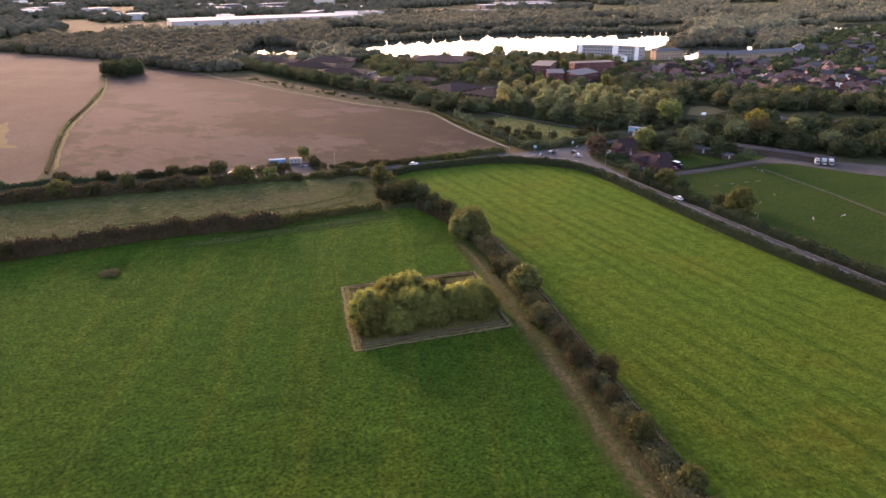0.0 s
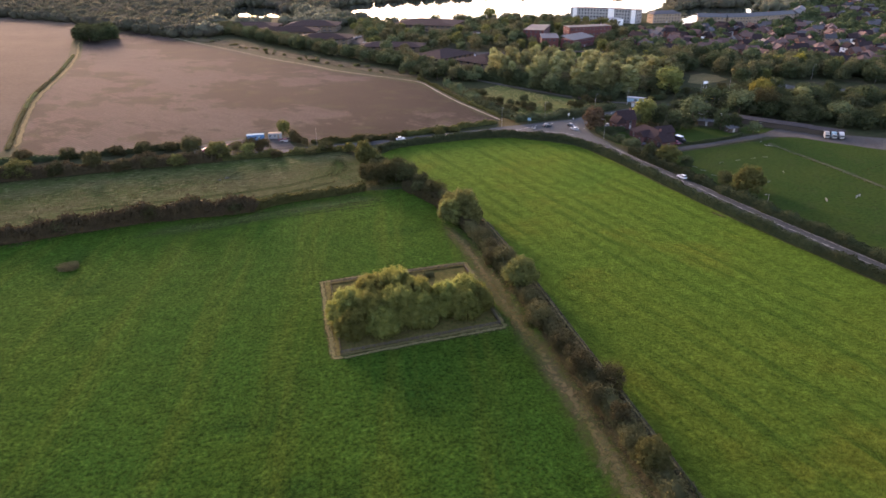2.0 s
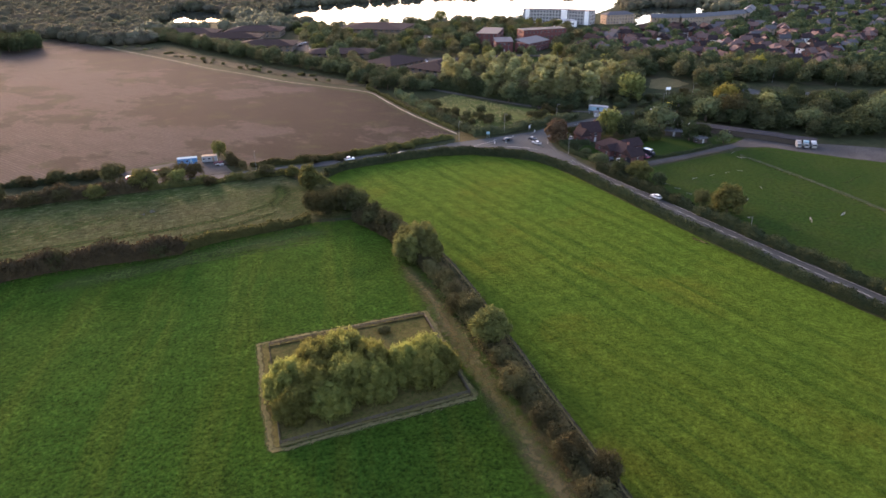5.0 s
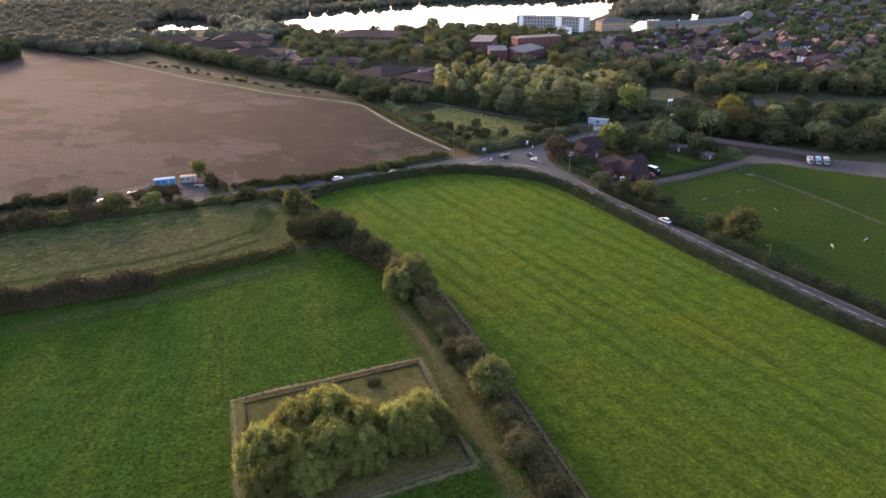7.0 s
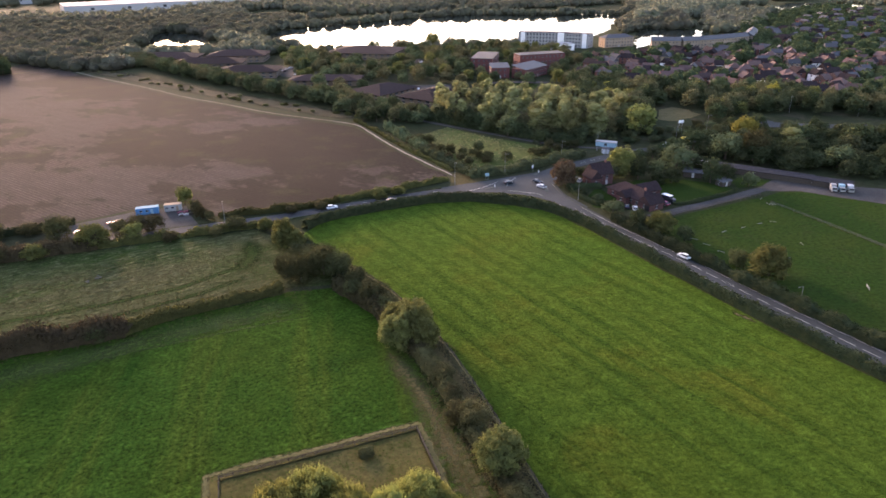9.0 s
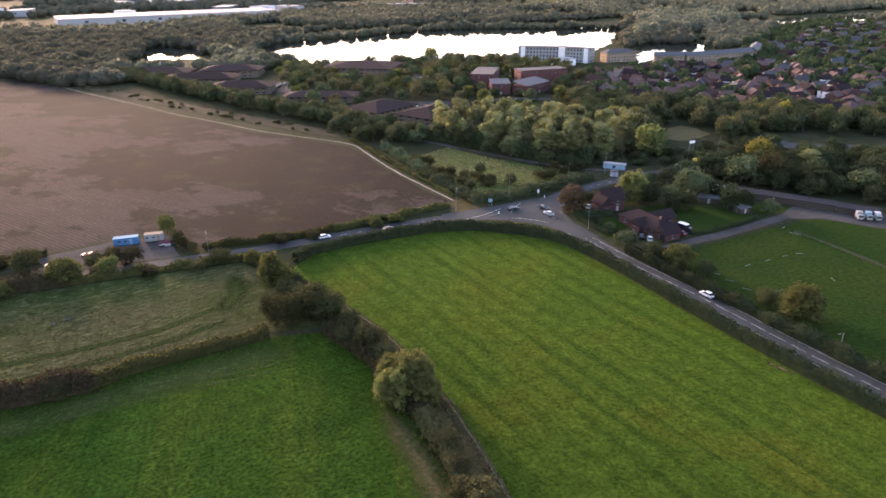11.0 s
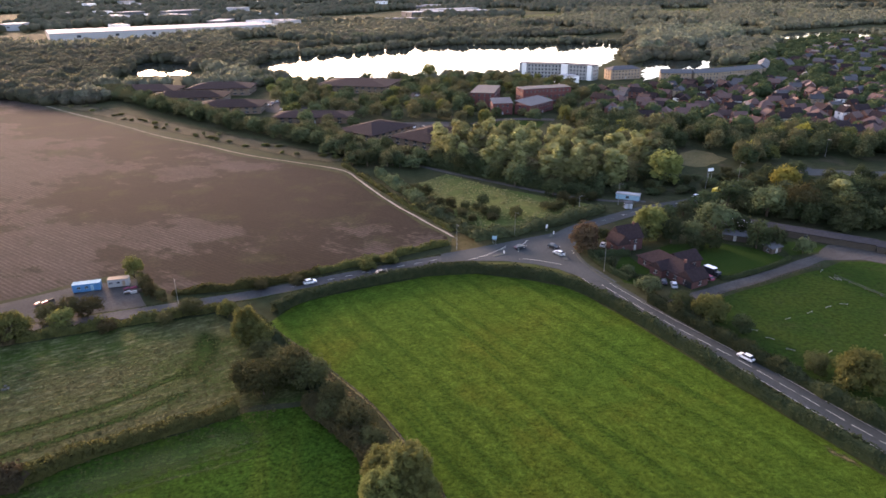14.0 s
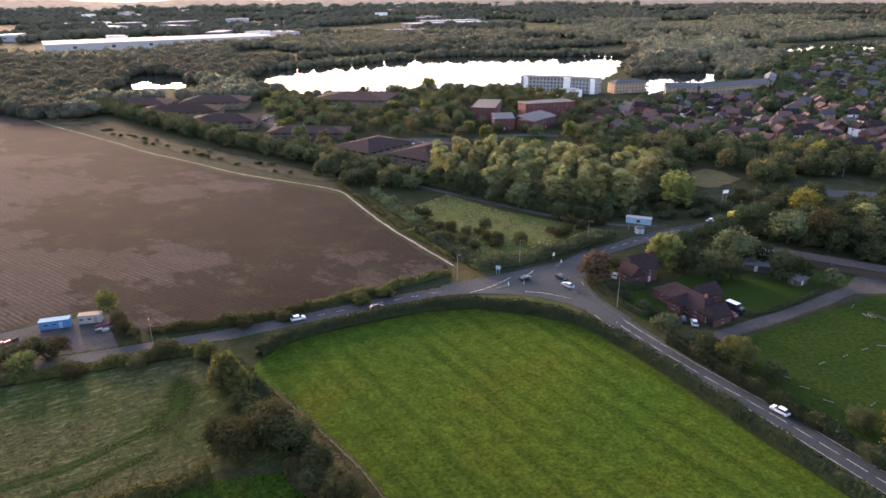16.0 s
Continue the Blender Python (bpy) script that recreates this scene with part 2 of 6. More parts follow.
M["margin"] = surface("trampled_margin", (0.094, 0.086, 0.036), (0.115, 0.102, 0.045), 0.12, 1.2, (0.05, 0.054, 0.019), 0.5, 0.25)
M["track"] = surface("worn_track", (0.084, 0.071, 0.034), (0.062, 0.058, 0.022), 0.1, 1.0, (0.03, 0.045, 0.008), 0.4, 0.2, turn=radians(-4), stretch=(1, 6, 1))
M["rank"] = surface("rank_grass", (0.054, 0.047, 0.02), (0.075, 0.06, 0.028), 0.15, 1.1, (0.036, 0.042, 0.012), 0.8, 0.5)
M["path"] = surface("chalk_path", (0.26, 0.23, 0.19), (0.19, 0.168, 0.138), 0.1, 1.0, None, 0.2, 0.1)
M["asphalt"] = surface("asphalt", (0.027, 0.034, 0.035), (0.036, 0.043, 0.044), 0.08, 2.5, (0.024, 0.03, 0.029), 0.1, 0.02, rough=0.85, spec=0.15, sheen=0.0)
M["old_asphalt"] = surface("worn_asphalt", (0.044, 0.046, 0.047), (0.06, 0.061, 0.06), 0.09, 2.0, (0.034, 0.034, 0.033), 0.1, 0.02, rough=0.95, spec=0.08, sheen=0.0)
M["yard"] = surface("gravel_yard", (0.052, 0.05, 0.046), (0.074, 0.069, 0.063), 0.09, 1.5, (0.05, 0.046, 0.04), 0.3, 0.08)
M["verge"] = surface("verge_grass", (0.042, 0.054, 0.016), (0.064, 0.063, 0.023), 0.15, 1.2, None, 0.5, 0.2)
M["scrub_grass"] = surface("scrub_field_grass", (0.05, 0.072, 0.02), (0.08, 0.088, 0.03), 0.05, 0.8, (0.03, 0.042, 0.013), 0.6, 0.3)
M["lawn"] = surface("lawn", (0.0145, 0.031, 0.006), (0.02, 0.036, 0.0075), 0.08, 1.4, None, 0.3, 0.1)
M["paddock"] = surface("paddock_grass", (0.0135, 0.032, 0.0058), (0.0215, 0.037, 0.0068), 0.035, 0.8, (0.0205, 0.033, 0.0085), 0.8, 0.4, grain=0.55)
M["footway"] = surface("worn_footway", (0.04, 0.046, 0.042), (0.052, 0.056, 0.05), 0.1, 2.0, (0.034, 0.042, 0.024), 0.1, 0.02)
M["line"] = painted("road_paint", (0.42, 0.42, 0.39), 0.8, 0.3)
M["kerb"] = painted("kerb_stone", (0.055, 0.06, 0.052), 0.9, 0.25)
M["bark"] = painted("bark", (0.075, 0.055, 0.04), 0.9, 0.35, fine=3)
M["willow"] = leaf_material("willow_leaves", (0.108, 0.127, 0.037), (0.212, 0.215, 0.058), 0.52)
M["lime"] = leaf_material("lime_leaves", (0.086, 0.105, 0.036), (0.15, 0.153, 0.048), 0.42)
M["oak"] = leaf_material("tree_leaves", (0.084, 0.09, 0.045), (0.14, 0.134, 0.062), 0.32)
M["green"] = leaf_material("green_leaves", (0.051, 0.07, 0.035), (0.088, 0.101, 0.048), 0.32)
M["dark"] = leaf_material("hedge_leaves", (0.029, 0.045, 0.021), (0.055, 0.067, 0.031), 0.36)
M["thorn"] = leaf_material("thorn_leaves", (0.038, 0.044, 0.019), (0.072, 0.074, 0.031), 0.36)
M["hedge_dark"] = leaf_material("clipped_hedge_leaves", (0.022, 0.031, 0.015), (0.042, 0.049, 0.023), 0.3)
M["russet"] = leaf_material("russet_leaves", (0.044, 0.043, 0.02), (0.082, 0.073, 0.031), 0.28)
M["yellow"] = leaf_material("yellow_leaves", (0.15, 0.145, 0.035), (0.225, 0.2, 0.042), 0.35)
M["poplar"] = leaf_material("poplar_leaves", (0.146, 0.162, 0.07), (0.24, 0.243, 0.108), 0.5)
# paler and greyer than nearer foliage: distance haze put into the leaf colour
M["far"] = leaf_material("haze_paled_leaves", (0.094, 0.096, 0.073), (0.158, 0.153, 0.115), 0.5, 1.0)
M["olive"] = leaf_material("olive_leaves", (0.06, 0.071, 0.025), (0.128, 0.122, 0.038), 0.42)
M["sallow"] = leaf_material("sallow_leaves", (0.076, 0.089, 0.032), (0.17, 0.168, 0.054), 0.45)
M["umber"] = leaf_material("umber_leaves", (0.034, 0.027, 0.0165), (0.06, 0.045, 0.025), 0.25)
M["olive_hedge"] = leaf_material("olive_hedge_leaves", (0.042, 0.047, 0.017), (0.09, 0.088, 0.03), 0.38)
# backdrop ridge: horizon haze given as a pale colour and a faint glow
M["haze"] = surface("haze_glow_ridge", (0.12, 0.11, 0.08), (0.15, 0.13, 0.1), 0.004, 0.02, None, 0.0)
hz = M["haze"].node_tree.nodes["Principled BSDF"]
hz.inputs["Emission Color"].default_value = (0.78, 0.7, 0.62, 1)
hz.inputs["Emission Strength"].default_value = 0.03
M["copper"] = leaf_material("copper_leaves", (0.054, 0.036, 0.024), (0.09, 0.058, 0.036), 0.25)
M["meadow_tuft"] = leaf_material("meadow_blades", (0.05, 0.052, 0.02), (0.095, 0.085, 0.04), 0.45)
M["tawny"] = leaf_material("tussock_blades", (0.1, 0.1, 0.04), (0.17, 0.15, 0.075), 0.35)
M["rank_tuft"] = leaf_material("rank_blades", (0.055, 0.046, 0.022), (0.088, 0.07, 0.034), 0.3)
M["brick"] = painted("red_brick", (0.135, 0.06, 0.044), 0.9, 0.2, spread=0.35)
M["maroon_brick"] = painted("dark_red_brick", (0.105, 0.038, 0.034), 0.9, 0.2)
M["house_brick"] = painted("weathered_red_brick", (0.072, 0.033, 0.03), 0.9, 0.25)
M["pale_wall"] = painted("pale_grey_cladding", (0.25, 0.25, 0.24), 0.8, 0.1)
M["buff"] = painted("buff_brick", (0.26, 0.195, 0.135), 0.9, 0.15, spread=0.15)
M["render"] = painted("white_render", (0.72, 0.71, 0.68), 0.7, 0.08)
M["tile"] = painted("clay_tile", (0.08, 0.05, 0.044), 0.9, 0.3, spread=0.35)
M["tile_brown"] = painted("brown_tile", (0.027, 0.0205, 0.021), 1.0, 0.35, spread=0.2, spec=0.04)
M["dark_buff"] = painted("brown_brick", (0.15, 0.11, 0.078), 0.9, 0.15)
M["tile_house"] = painted("weathered_tile", (0.028, 0.0195, 0.0205), 0.95, 0.35, spec=0.06)
M["slate"] = painted("slate", (0.056, 0.056, 0.06), 0.8, 0.25, spread=0.25)
M["sheet"] = painted("grey_roof_sheet", (0.08, 0.083, 0.088), 0.8, 0.3)
M["stable_roof"] = painted("dark_roof_felt", (0.034, 0.034, 0.037), 1.0, 0.3, spec=0.03)
M["pale_sheet"] = painted("pale_roof_sheet", (0.3, 0.3, 0.295), 0.85, 0.2, spec=0.08)
M["timber"] = painted("weathered_timber", (0.055, 0.045, 0.035), 0.9, 0.3, fine=4)
M["white_paint"] = painted("white_paint", (0.78, 0.78, 0.76), 0.5, 0.06)
M["frame_paint"] = painted("dull_white_frame", (0.3, 0.3, 0.29), 0.6, 0.1)
M["blue_paint"] = painted("blue_steel", (0.045, 0.165, 0.3), 0.5, 0.15)
M["grey_paint"] = painted("grey_steel", (0.4, 0.42, 0.44), 0.5, 0.12)
M["red_paint"] = painted("maroon_paint", (0.22, 0.04, 0.07), 0.45, 0.1)
M["yellow_paint"] = painted("yellow_paint", (0.7, 0.48, 0.04), 0.45, 0.1)
M["silver_paint"] = painted("silver_paint", (0.5, 0.52, 0.54), 0.3, 0.04, 0.5)
M["black_paint"] = painted("black_paint", (0.02, 0.022, 0.026), 0.25, 0.1)
M["rubber"] = painted("rubber", (0.025, 0.025, 0.025), 0.9, 0.1)
M["steel"] = painted("galvanised_steel", (0.4, 0.41, 0.42), 0.45, 0.1, 0.7)
M["turquoise"] = painted("pale_blue_panel", (0.2, 0.33, 0.39), 0.85, 0.2, spec=0.05)


def glass_material():
    m, nt, b = nodes_of("window_glass", 0.08, 0.6)
    b.inputs["Base Color"].default_value = (0.03, 0.036, 0.042, 1)
    return m


def water_material():
    m, nt, b = nodes_of("lake_water", 0.03, 0.5)
    b.inputs["Base Color"].default_value = (0.012, 0.018, 0.018, 1)
    b.inputs["IOR"].default_value = 1.33
    vec = mapped(nt)
    add_bump(nt, b, noise_tex(nt, vec, 0.35, 3), 0.08, 0.05)
    return m


for key in ("track", "rank", "dry_grass", "path", "verge", "lawn", "margin"):
    M[key + "_soft"] = soft_edged(key + "_soft", M[key])
M["strip_soft"] = soft_edged("strip_soft", surface("rough_strip", (0.048, 0.043, 0.025), (0.066, 0.058, 0.035), 0.1, 0.9, (0.082, 0.07, 0.044), 0.6, 0.4))
M["faint_soft"] = soft_edged("faint_soft", surface("faded_grass", (0.036, 0.06, 0.014), (0.052, 0.067, 0.02), 0.1, 0.9, None, 0.4, 0.2))
M["glass"] = glass_material()
M["water"] = water_material()


# ---------------------------------------------------------------- mesh helpers
rng = np.random.default_rng(7)


def mesh_from(name, verts, faces, material, smooth=False):
    me = bpy.data.meshes.new(name)
    me.from_pydata([tuple(v) for v in verts], [], [tuple(f) for f in faces])
    me.materials.append(material)
    if smooth:
        me.polygons.foreach_set("use_smooth", [True] * len(me.polygons))
    me.update()
    return me


def quads_mesh(name, corners, material):
    """corners: n x 4 x 3 array of separate quads."""
    n = len(corners)
    me = bpy.data.meshes.new(name)
    me.vertices.add(n * 4)
    me.vertices.foreach_set("co", np.asarray(corners, dtype=np.float32).reshape(-1))
    me.loops.add(n * 4)
    me.loops.foreach_set("vertex_index", np.arange(n * 4, dtype=np.int32))
    me.polygons.add(n)
    me.polygons.foreach_set("loop_start", np.arange(0, n * 4, 4, dtype=np.int32))
    me.materials.append(material)
    me.update(calc_edges=True)
    return me


def part(name, me, parent, label="", m=None):
    ob = new(name, me)
    ob.parent = parent
    if m is not None:
        ob.matrix_basis = m
    if label:
        tagged(ob, label)
    return ob


def box_data(name, sx, sy, sz, material, bevel=0.0, z0=0.0):
    bm = bmesh.new()
    bmesh.ops.create_cube(bm, size=1)
    bmesh.ops.scale(bm, vec=(sx, sy, sz), verts=bm.verts)
    bmesh.ops.translate(bm, vec=(0, 0, z0 + sz / 2), verts=bm.verts)
    if bevel:
        bmesh.ops.bevel(bm, geom=list(bm.edges), offset=bevel, segments=1, affect="EDGES")
    me = bpy.data.meshes.new(name)
    bm.to_mesh(me)
    bm.free()
    me.materials.append(material)
    return me


def cyl_data(name, r1, r2, h, material, seg=8):
    bm = bmesh.new()
    bmesh.ops.create_cone(bm, cap_ends=True, segments=seg, radius1=r1, radius2=r2, depth=h)
    bmesh.ops.translate(bm, vec=(0, 0, h / 2), verts=bm.verts)
    me = bpy.data.meshes.new(name)
    bm.to_mesh(me)
    bm.free()
    me.materials.append(material)
    return me


def dense(line, step):
    """Points every step metres along a smoothed line in plan."""
    p = np.array(line, dtype=float)
    for _ in range(2):
        if len(p) > 2:
            q = np.empty((2 * len(p) - 2, 2))
            q[0::2] = 0.75 * p[:-1] + 0.25 * p[1:]
            q[1::2] = 0.25 * p[:-1] + 0.75 * p[1:]
            p = np.vstack([p[:1], q, p[-1:]])
    d = np.r_[0, np.cumsum(np.linalg.norm(np.diff(p, axis=0), axis=1))]
    n = max(2, int(d[-1] / step) + 1)
    s = np.linspace(0, d[-1], n)
    return np.c_[np.interp(s, d, p[:, 0]), np.interp(s, d, p[:, 1])]


def normals2(p):
    t = np.gradient(p, axis=0)
    t /= np.linalg.norm(t, axis=1)[:, None] + 1e-9
    return np.c_[-t[:, 1], t[:, 0]], t


def sheet(name, outline, z, material, label, category, ragged=0.0):
    """A flat sheet of ground with an outline in plan; ragged breaks up its edge."""
    pts = []
    k = len(outline)
    for i in range(k):
        a, b = Vector(outline[i]), Vector(outline[(i + 1) % k])
        n = max(1, min(60, int((b - a).length / 4))) if ragged else 1
        d = (b - a).normalized()
        for j in range(n):
            q = a.lerp(b, j / n)
            if ragged:
                q += Vector((-d.y, d.x)) * ragged * noise.noise((q.x * 0.09, q.y * 0.09, 3.1)) * 1.6
            pts.append((q.x, q.y, z))
    bm = bmesh.new()
    f = bm.faces.new([bm.verts.new(p) for p in pts])
    f.normal_update()
    if f.normal.z < 0:
        f.normal_flip()
    bmesh.ops.triangulate(bm, faces=[f])
    me = bpy.data.meshes.new(name)
    bm.to_mesh(me)
    bm.free()
    me.materials.append(material)
    return tagged(new(name, me), label, category, kind="structure")


def ribbon(name, line, width, z, material, label="", category="", parent=None, wobble=0.0, step=3.0, shift=0.0, thick=0.0, soft=0.0, taper=4):
    p = dense(line, step)
    n, _ = normals2(p)
    p = p + n * shift
    half = np.full(len(p), width / 2)
    wl = np.array([noise.noise((a[0] * 0.12, a[1] * 0.12, 0.3)) for a in p]) * wobble
    wr = np.array([noise.noise((a[0] * 0.12, a[1] * 0.12, 7.7)) for a in p]) * wobble
    L = p + n * (half + wl)[:, None]
    R = p - n * (half + wr)[:, None]
    k = len(p)
    verts = [(a[0], a[1], z) for a in L] + [(a[0], a[1], z) for a in R]
    faces = [(i, k + i, k + i + 1, i + 1) for i in range(k - 1)]
    if thick:
        verts += [(a[0], a[1], z - thick) for a in L] + [(a[0], a[1], z - thick) for a in R]
        faces += [(i, i + 1, 2 * k + i + 1, 2 * k + i) for i in range(k - 1)]
        faces += [(k + i + 1, k + i, 3 * k + i, 3 * k + i + 1) for i in range(k - 1)]
    if soft:
        mid = p + n * ((wl - wr) / 2)[:, None]
        verts = [(*a, z) for a in L] + [(*a, z) for a in mid] + [(*a, z) for a in R]
        faces = [(c * k + i, (c + 1) * k + i, (c + 1) * k + i + 1, c * k + i + 1) for c in (0, 1) for i in range(k - 1)]
    me = mesh_from(name, verts, faces, material)
    if soft:
        at = me.attributes.new("cover", "FLOAT", "POINT")
        end = np.minimum(1, np.minimum(np.arange(k), np.arange(k)[::-1]) / min(taper, max(1, k / 3))) if taper else np.ones(k)
        at.data.foreach_set("value", np.r_[np.full(k, -0.35), -0.35 + (soft + 0.35) * end, np.full(k, -0.35)])
    ob = new(name, me)
    if parent:
        ob.parent = parent
        if label:
            tagged(ob, label)
        return ob
    return tagged(ob, label, category, kind="structure")


# ---------------------------------------------------------------- foliage
def cards(centres, out, size, spread=0.9, slim=(0.5, 1.0), upright=0.0):
    """Leaf sprays: bent quads at the centres, roughly facing out; upright ones hang or rise in strands."""
    n = len(centres)
    nrm = out + rng.normal(0, spread, (n, 3))
    nrm /= np.linalg.norm(nrm, axis=1)[:, None] + 1e-9
    a = np.cross(nrm, rng.normal(0, 1, (n, 3)))
    a /= np.linalg.norm(a, axis=1)[:, None] + 1e-9
    if upright:
        a = a * (1 - upright) + np.array([0, 0, 1.0]) * upright
        a /= np.linalg.norm(a, axis=1)[:, None] + 1e-9
    b = np.cross(nrm, a)
    s = size * rng.uniform(0.6, 1.4, (n, 1))
    k = rng.uniform(*slim, (n, 1))
    bend = nrm * s * rng.uniform(-0.35, 0.35, (n, 1))
    return np.stack([centres - a * s, centres - b * s * k + bend, centres + a * s * 0.8, centres + b * s * k + bend], axis=1)


def ball_points(n):
    v = rng.normal(0, 1, (n, 3))
    return v / np.linalg.norm(v, axis=1)[:, None]


def crown_mesh(name, lobes, count, size, material, spread=0.8, inner=0.72, droop=0.0, slim=(0.5, 1.0), upright=0.0):
    """A crown for a tree 10 m high: leaf sprays over lobes (x, y, z, radius, height factor) with darker masses inside."""
    w = np.array([l[3] ** 2 for l in lobes])
    w = w / w.sum()
    quads = []
    for (x, y, z, r, f), k in zip(lobes, (w * count).astype(int) + 4):
        v = ball_points(k)
        v = v[v[:, 2] > -0.75]
        rad = r * rng.uniform(0.8, 1.08, (len(v), 1))
        bump = 1 + 0.16 * np.sin(v[:, :1] * 7 + x) * np.cos(v[:, 1:2] * 6 + y) + 0.1 * np.sin(v[:, 2:3] * 9)
        c = v * rad * bump * np.array([1, 1, f]) + np.array([x, y, z])
        c[:, 2] -= droop * rng.uniform(0, 1, len(c)) * np.maximum(0, 1 - v[:, 2])
        c = c[c[:, 2] > 0.15]
        o = (c - np.array([x, y, z]))
        o /= np.linalg.norm(o, axis=1)[:, None] + 1e-9
        quads.append(cards(c, o + np.array([0, 0, 0.25]), size, spread, slim, upright))
        # inner mass: coarse shell of larger sprays
        v2 = ball_points(max(10, k // 9))
        c2 = v2 * r * inner * np.array([1, 1, f]) + np.array([x, y, z])
        c2 = c2[c2[:, 2] > 0.3]
        quads.append(cards(c2, (c2 - np.array([x, y, z])) / r, size * 2.6, 0.3))
    return quads_mesh(name, np.concatenate(quads), material)


def trunk_mesh(name, height, r, limbs, material):
    bm = bmesh.new()

    def stem(a, b, r1, r2, seg=6):
        a, b = Vector(a), Vector(b)
        m = Matrix.Translation((a + b) / 2) @ (b - a).to_track_quat("Z", "Y").to_matrix().to_4x4()
        bmesh.ops.create_cone(bm, cap_ends=True, segments=seg, radius1=r1, radius2=r2, depth=(b - a).length, matrix=m)

    stem((0, 0, -0.1), (0.1, 0.05, height * 0.5), r, r * 0.7, 8)
    stem((0.1, 0.05, height * 0.48), (0, 0.15, height), r * 0.7, r * 0.25)
    for i in range(limbs):
        an = i * 2.4
        z = height * (0.4 + 0.45 * i / max(1, limbs))
        stem((0.06, 0.04, z), (math.cos(an) * height * 0.33, math.sin(an) * height * 0.33, z + height * 0.3), r * 0.4, r * 0.12, 5)
    me = bpy.data.meshes.new(name)
    bm.to_mesh(me)
    bm.free()
    me.materials.append(material)
    return me


def lobes_plumes(n, width, seed, slender=1.0):
    """Many narrow upright plumes of uneven height round a low core."""
    r = np.random.default_rng(seed)
    out = [(0, 0, 3.9, 3.3 * width, 1.05)]
    for i in range(n):
        a = i * 2.399 + r.uniform(0, 0.6)
        d = math.sqrt((i + 0.5) / n) * 3.6 * width
        top = 9.2 - 0.33 * d * d / width + r.uniform(-1.2, 0.6)
        q = r.uniform(0.95, 1.45) * width * slender
        out.append((math.cos(a) * d, math.sin(a) * d, max(1.8, top - 1.8 * q), q, r.uniform(1.3, 1.9) / slender ** 0.8))
    return out


def lobes_round(n, width, low, seed):
    r = np.random.default_rng(seed)
    out = [(0, 0, 6.2, 2.9 * width, 1.05)]
    for i in range(n):
        a = i * 2.399 + r.uniform(0, 0.5)
        d = r.uniform(1.4, 2.6) * width
        z = low + (8.3 - low) * ((i + 0.5) / n) + r.uniform(-0.4, 0.4)
        k = 1.0 - 0.45 * max(0, (z - 5.5) / 4)
        out.append((math.cos(a) * d * k, math.sin(a) * d * k, z, r.uniform(1.2, 2.0) * (0.6 + 0.4 * width), r.uniform(0.85, 1.1)))
    return out


KINDS = {}


def make_kind(key, mats, lobes_list, count, size, trunk_h=6.0, trunk_r=0.28, limbs=5, **kw):
    KINDS[key] = [(trunk_mesh(key + "_trunk", trunk_h, trunk_r, limbs, M["bark"]), crown_mesh(key + "_crown", lb, count, size, M[mats], **kw)) for lb in lobes_list]


make_kind("willow", "willow", [lobes_plumes(40, 1.2, s, 0.62) for s in (1, 2, 3)], 19000, 0.27, 5.5, 0.35, 6, droop=1.2, slim=(0.16, 0.36), upright=0.8, inner=0.5)
make_kind("sallow", "sallow", [lobes_plumes(24, 1.05, s, 0.8) for s in (31, 32)], 6500, 0.25, slim=(0.25, 0.5), upright=0.5)
make_kind("broad", "olive", [lobes_plumes(20, 1.0, s) for s in (4, 5)], 4600, 0.25, slim=(0.35, 0.7), upright=0.3)
make_kind("thorn", "thorn", [lobes_round(10, 1.35, 1.6, s) for s in (6, 7)], 3900, 0.2, 5.0, 0.25, 4)
make_kind("russet", "russet", [lobes_round(10, 1.3, 1.4, s) for s in (8, 9)], 3000, 0.22, 5.0, 0.22, 4)
make_kind("oak", "oak", [lobes_round(11, 1.15, 2.2, s) for s in (10, 11, 12)], 1350, 0.29)
make_kind("green", "green", [lobes_round(9, 1.15, 2.0, s) for s in (13, 14, 15)], 1350, 0.29)
make_kind("shade", "dark", [lobes_round(8, 1.25, 1.8, s) for s in (16, 17)], 1250, 0.3)
make_kind("yellow", "yellow", [lobes_round(9, 1.0, 2.2, s) for s in (18,)], 1050, 0.34)
make_kind("lime", "lime", [lobes_round(10, 1.05, 2.0, s) for s in (19, 20)], 1150, 0.33)
make_kind("bronze", "copper", [lobes_round(10, 1.2, 1.2, s) for s in (21,)], 1500, 0.35)
make_kind("poplar", "poplar", [[(0.55 * math.sin(i * 2.4 + q), 0.55 * math.cos(i * 2.4 + q), 1.6 + i * 0.85, 1.25 - 0.07 * i + 0.2 * math.sin(i * 1.7 + q), 1.5) for i in range(9)] for q in (0, 2)], 2100, 0.24, 8.5, 0.2, 4, slim=(0.25, 0.5), upright=0.55)

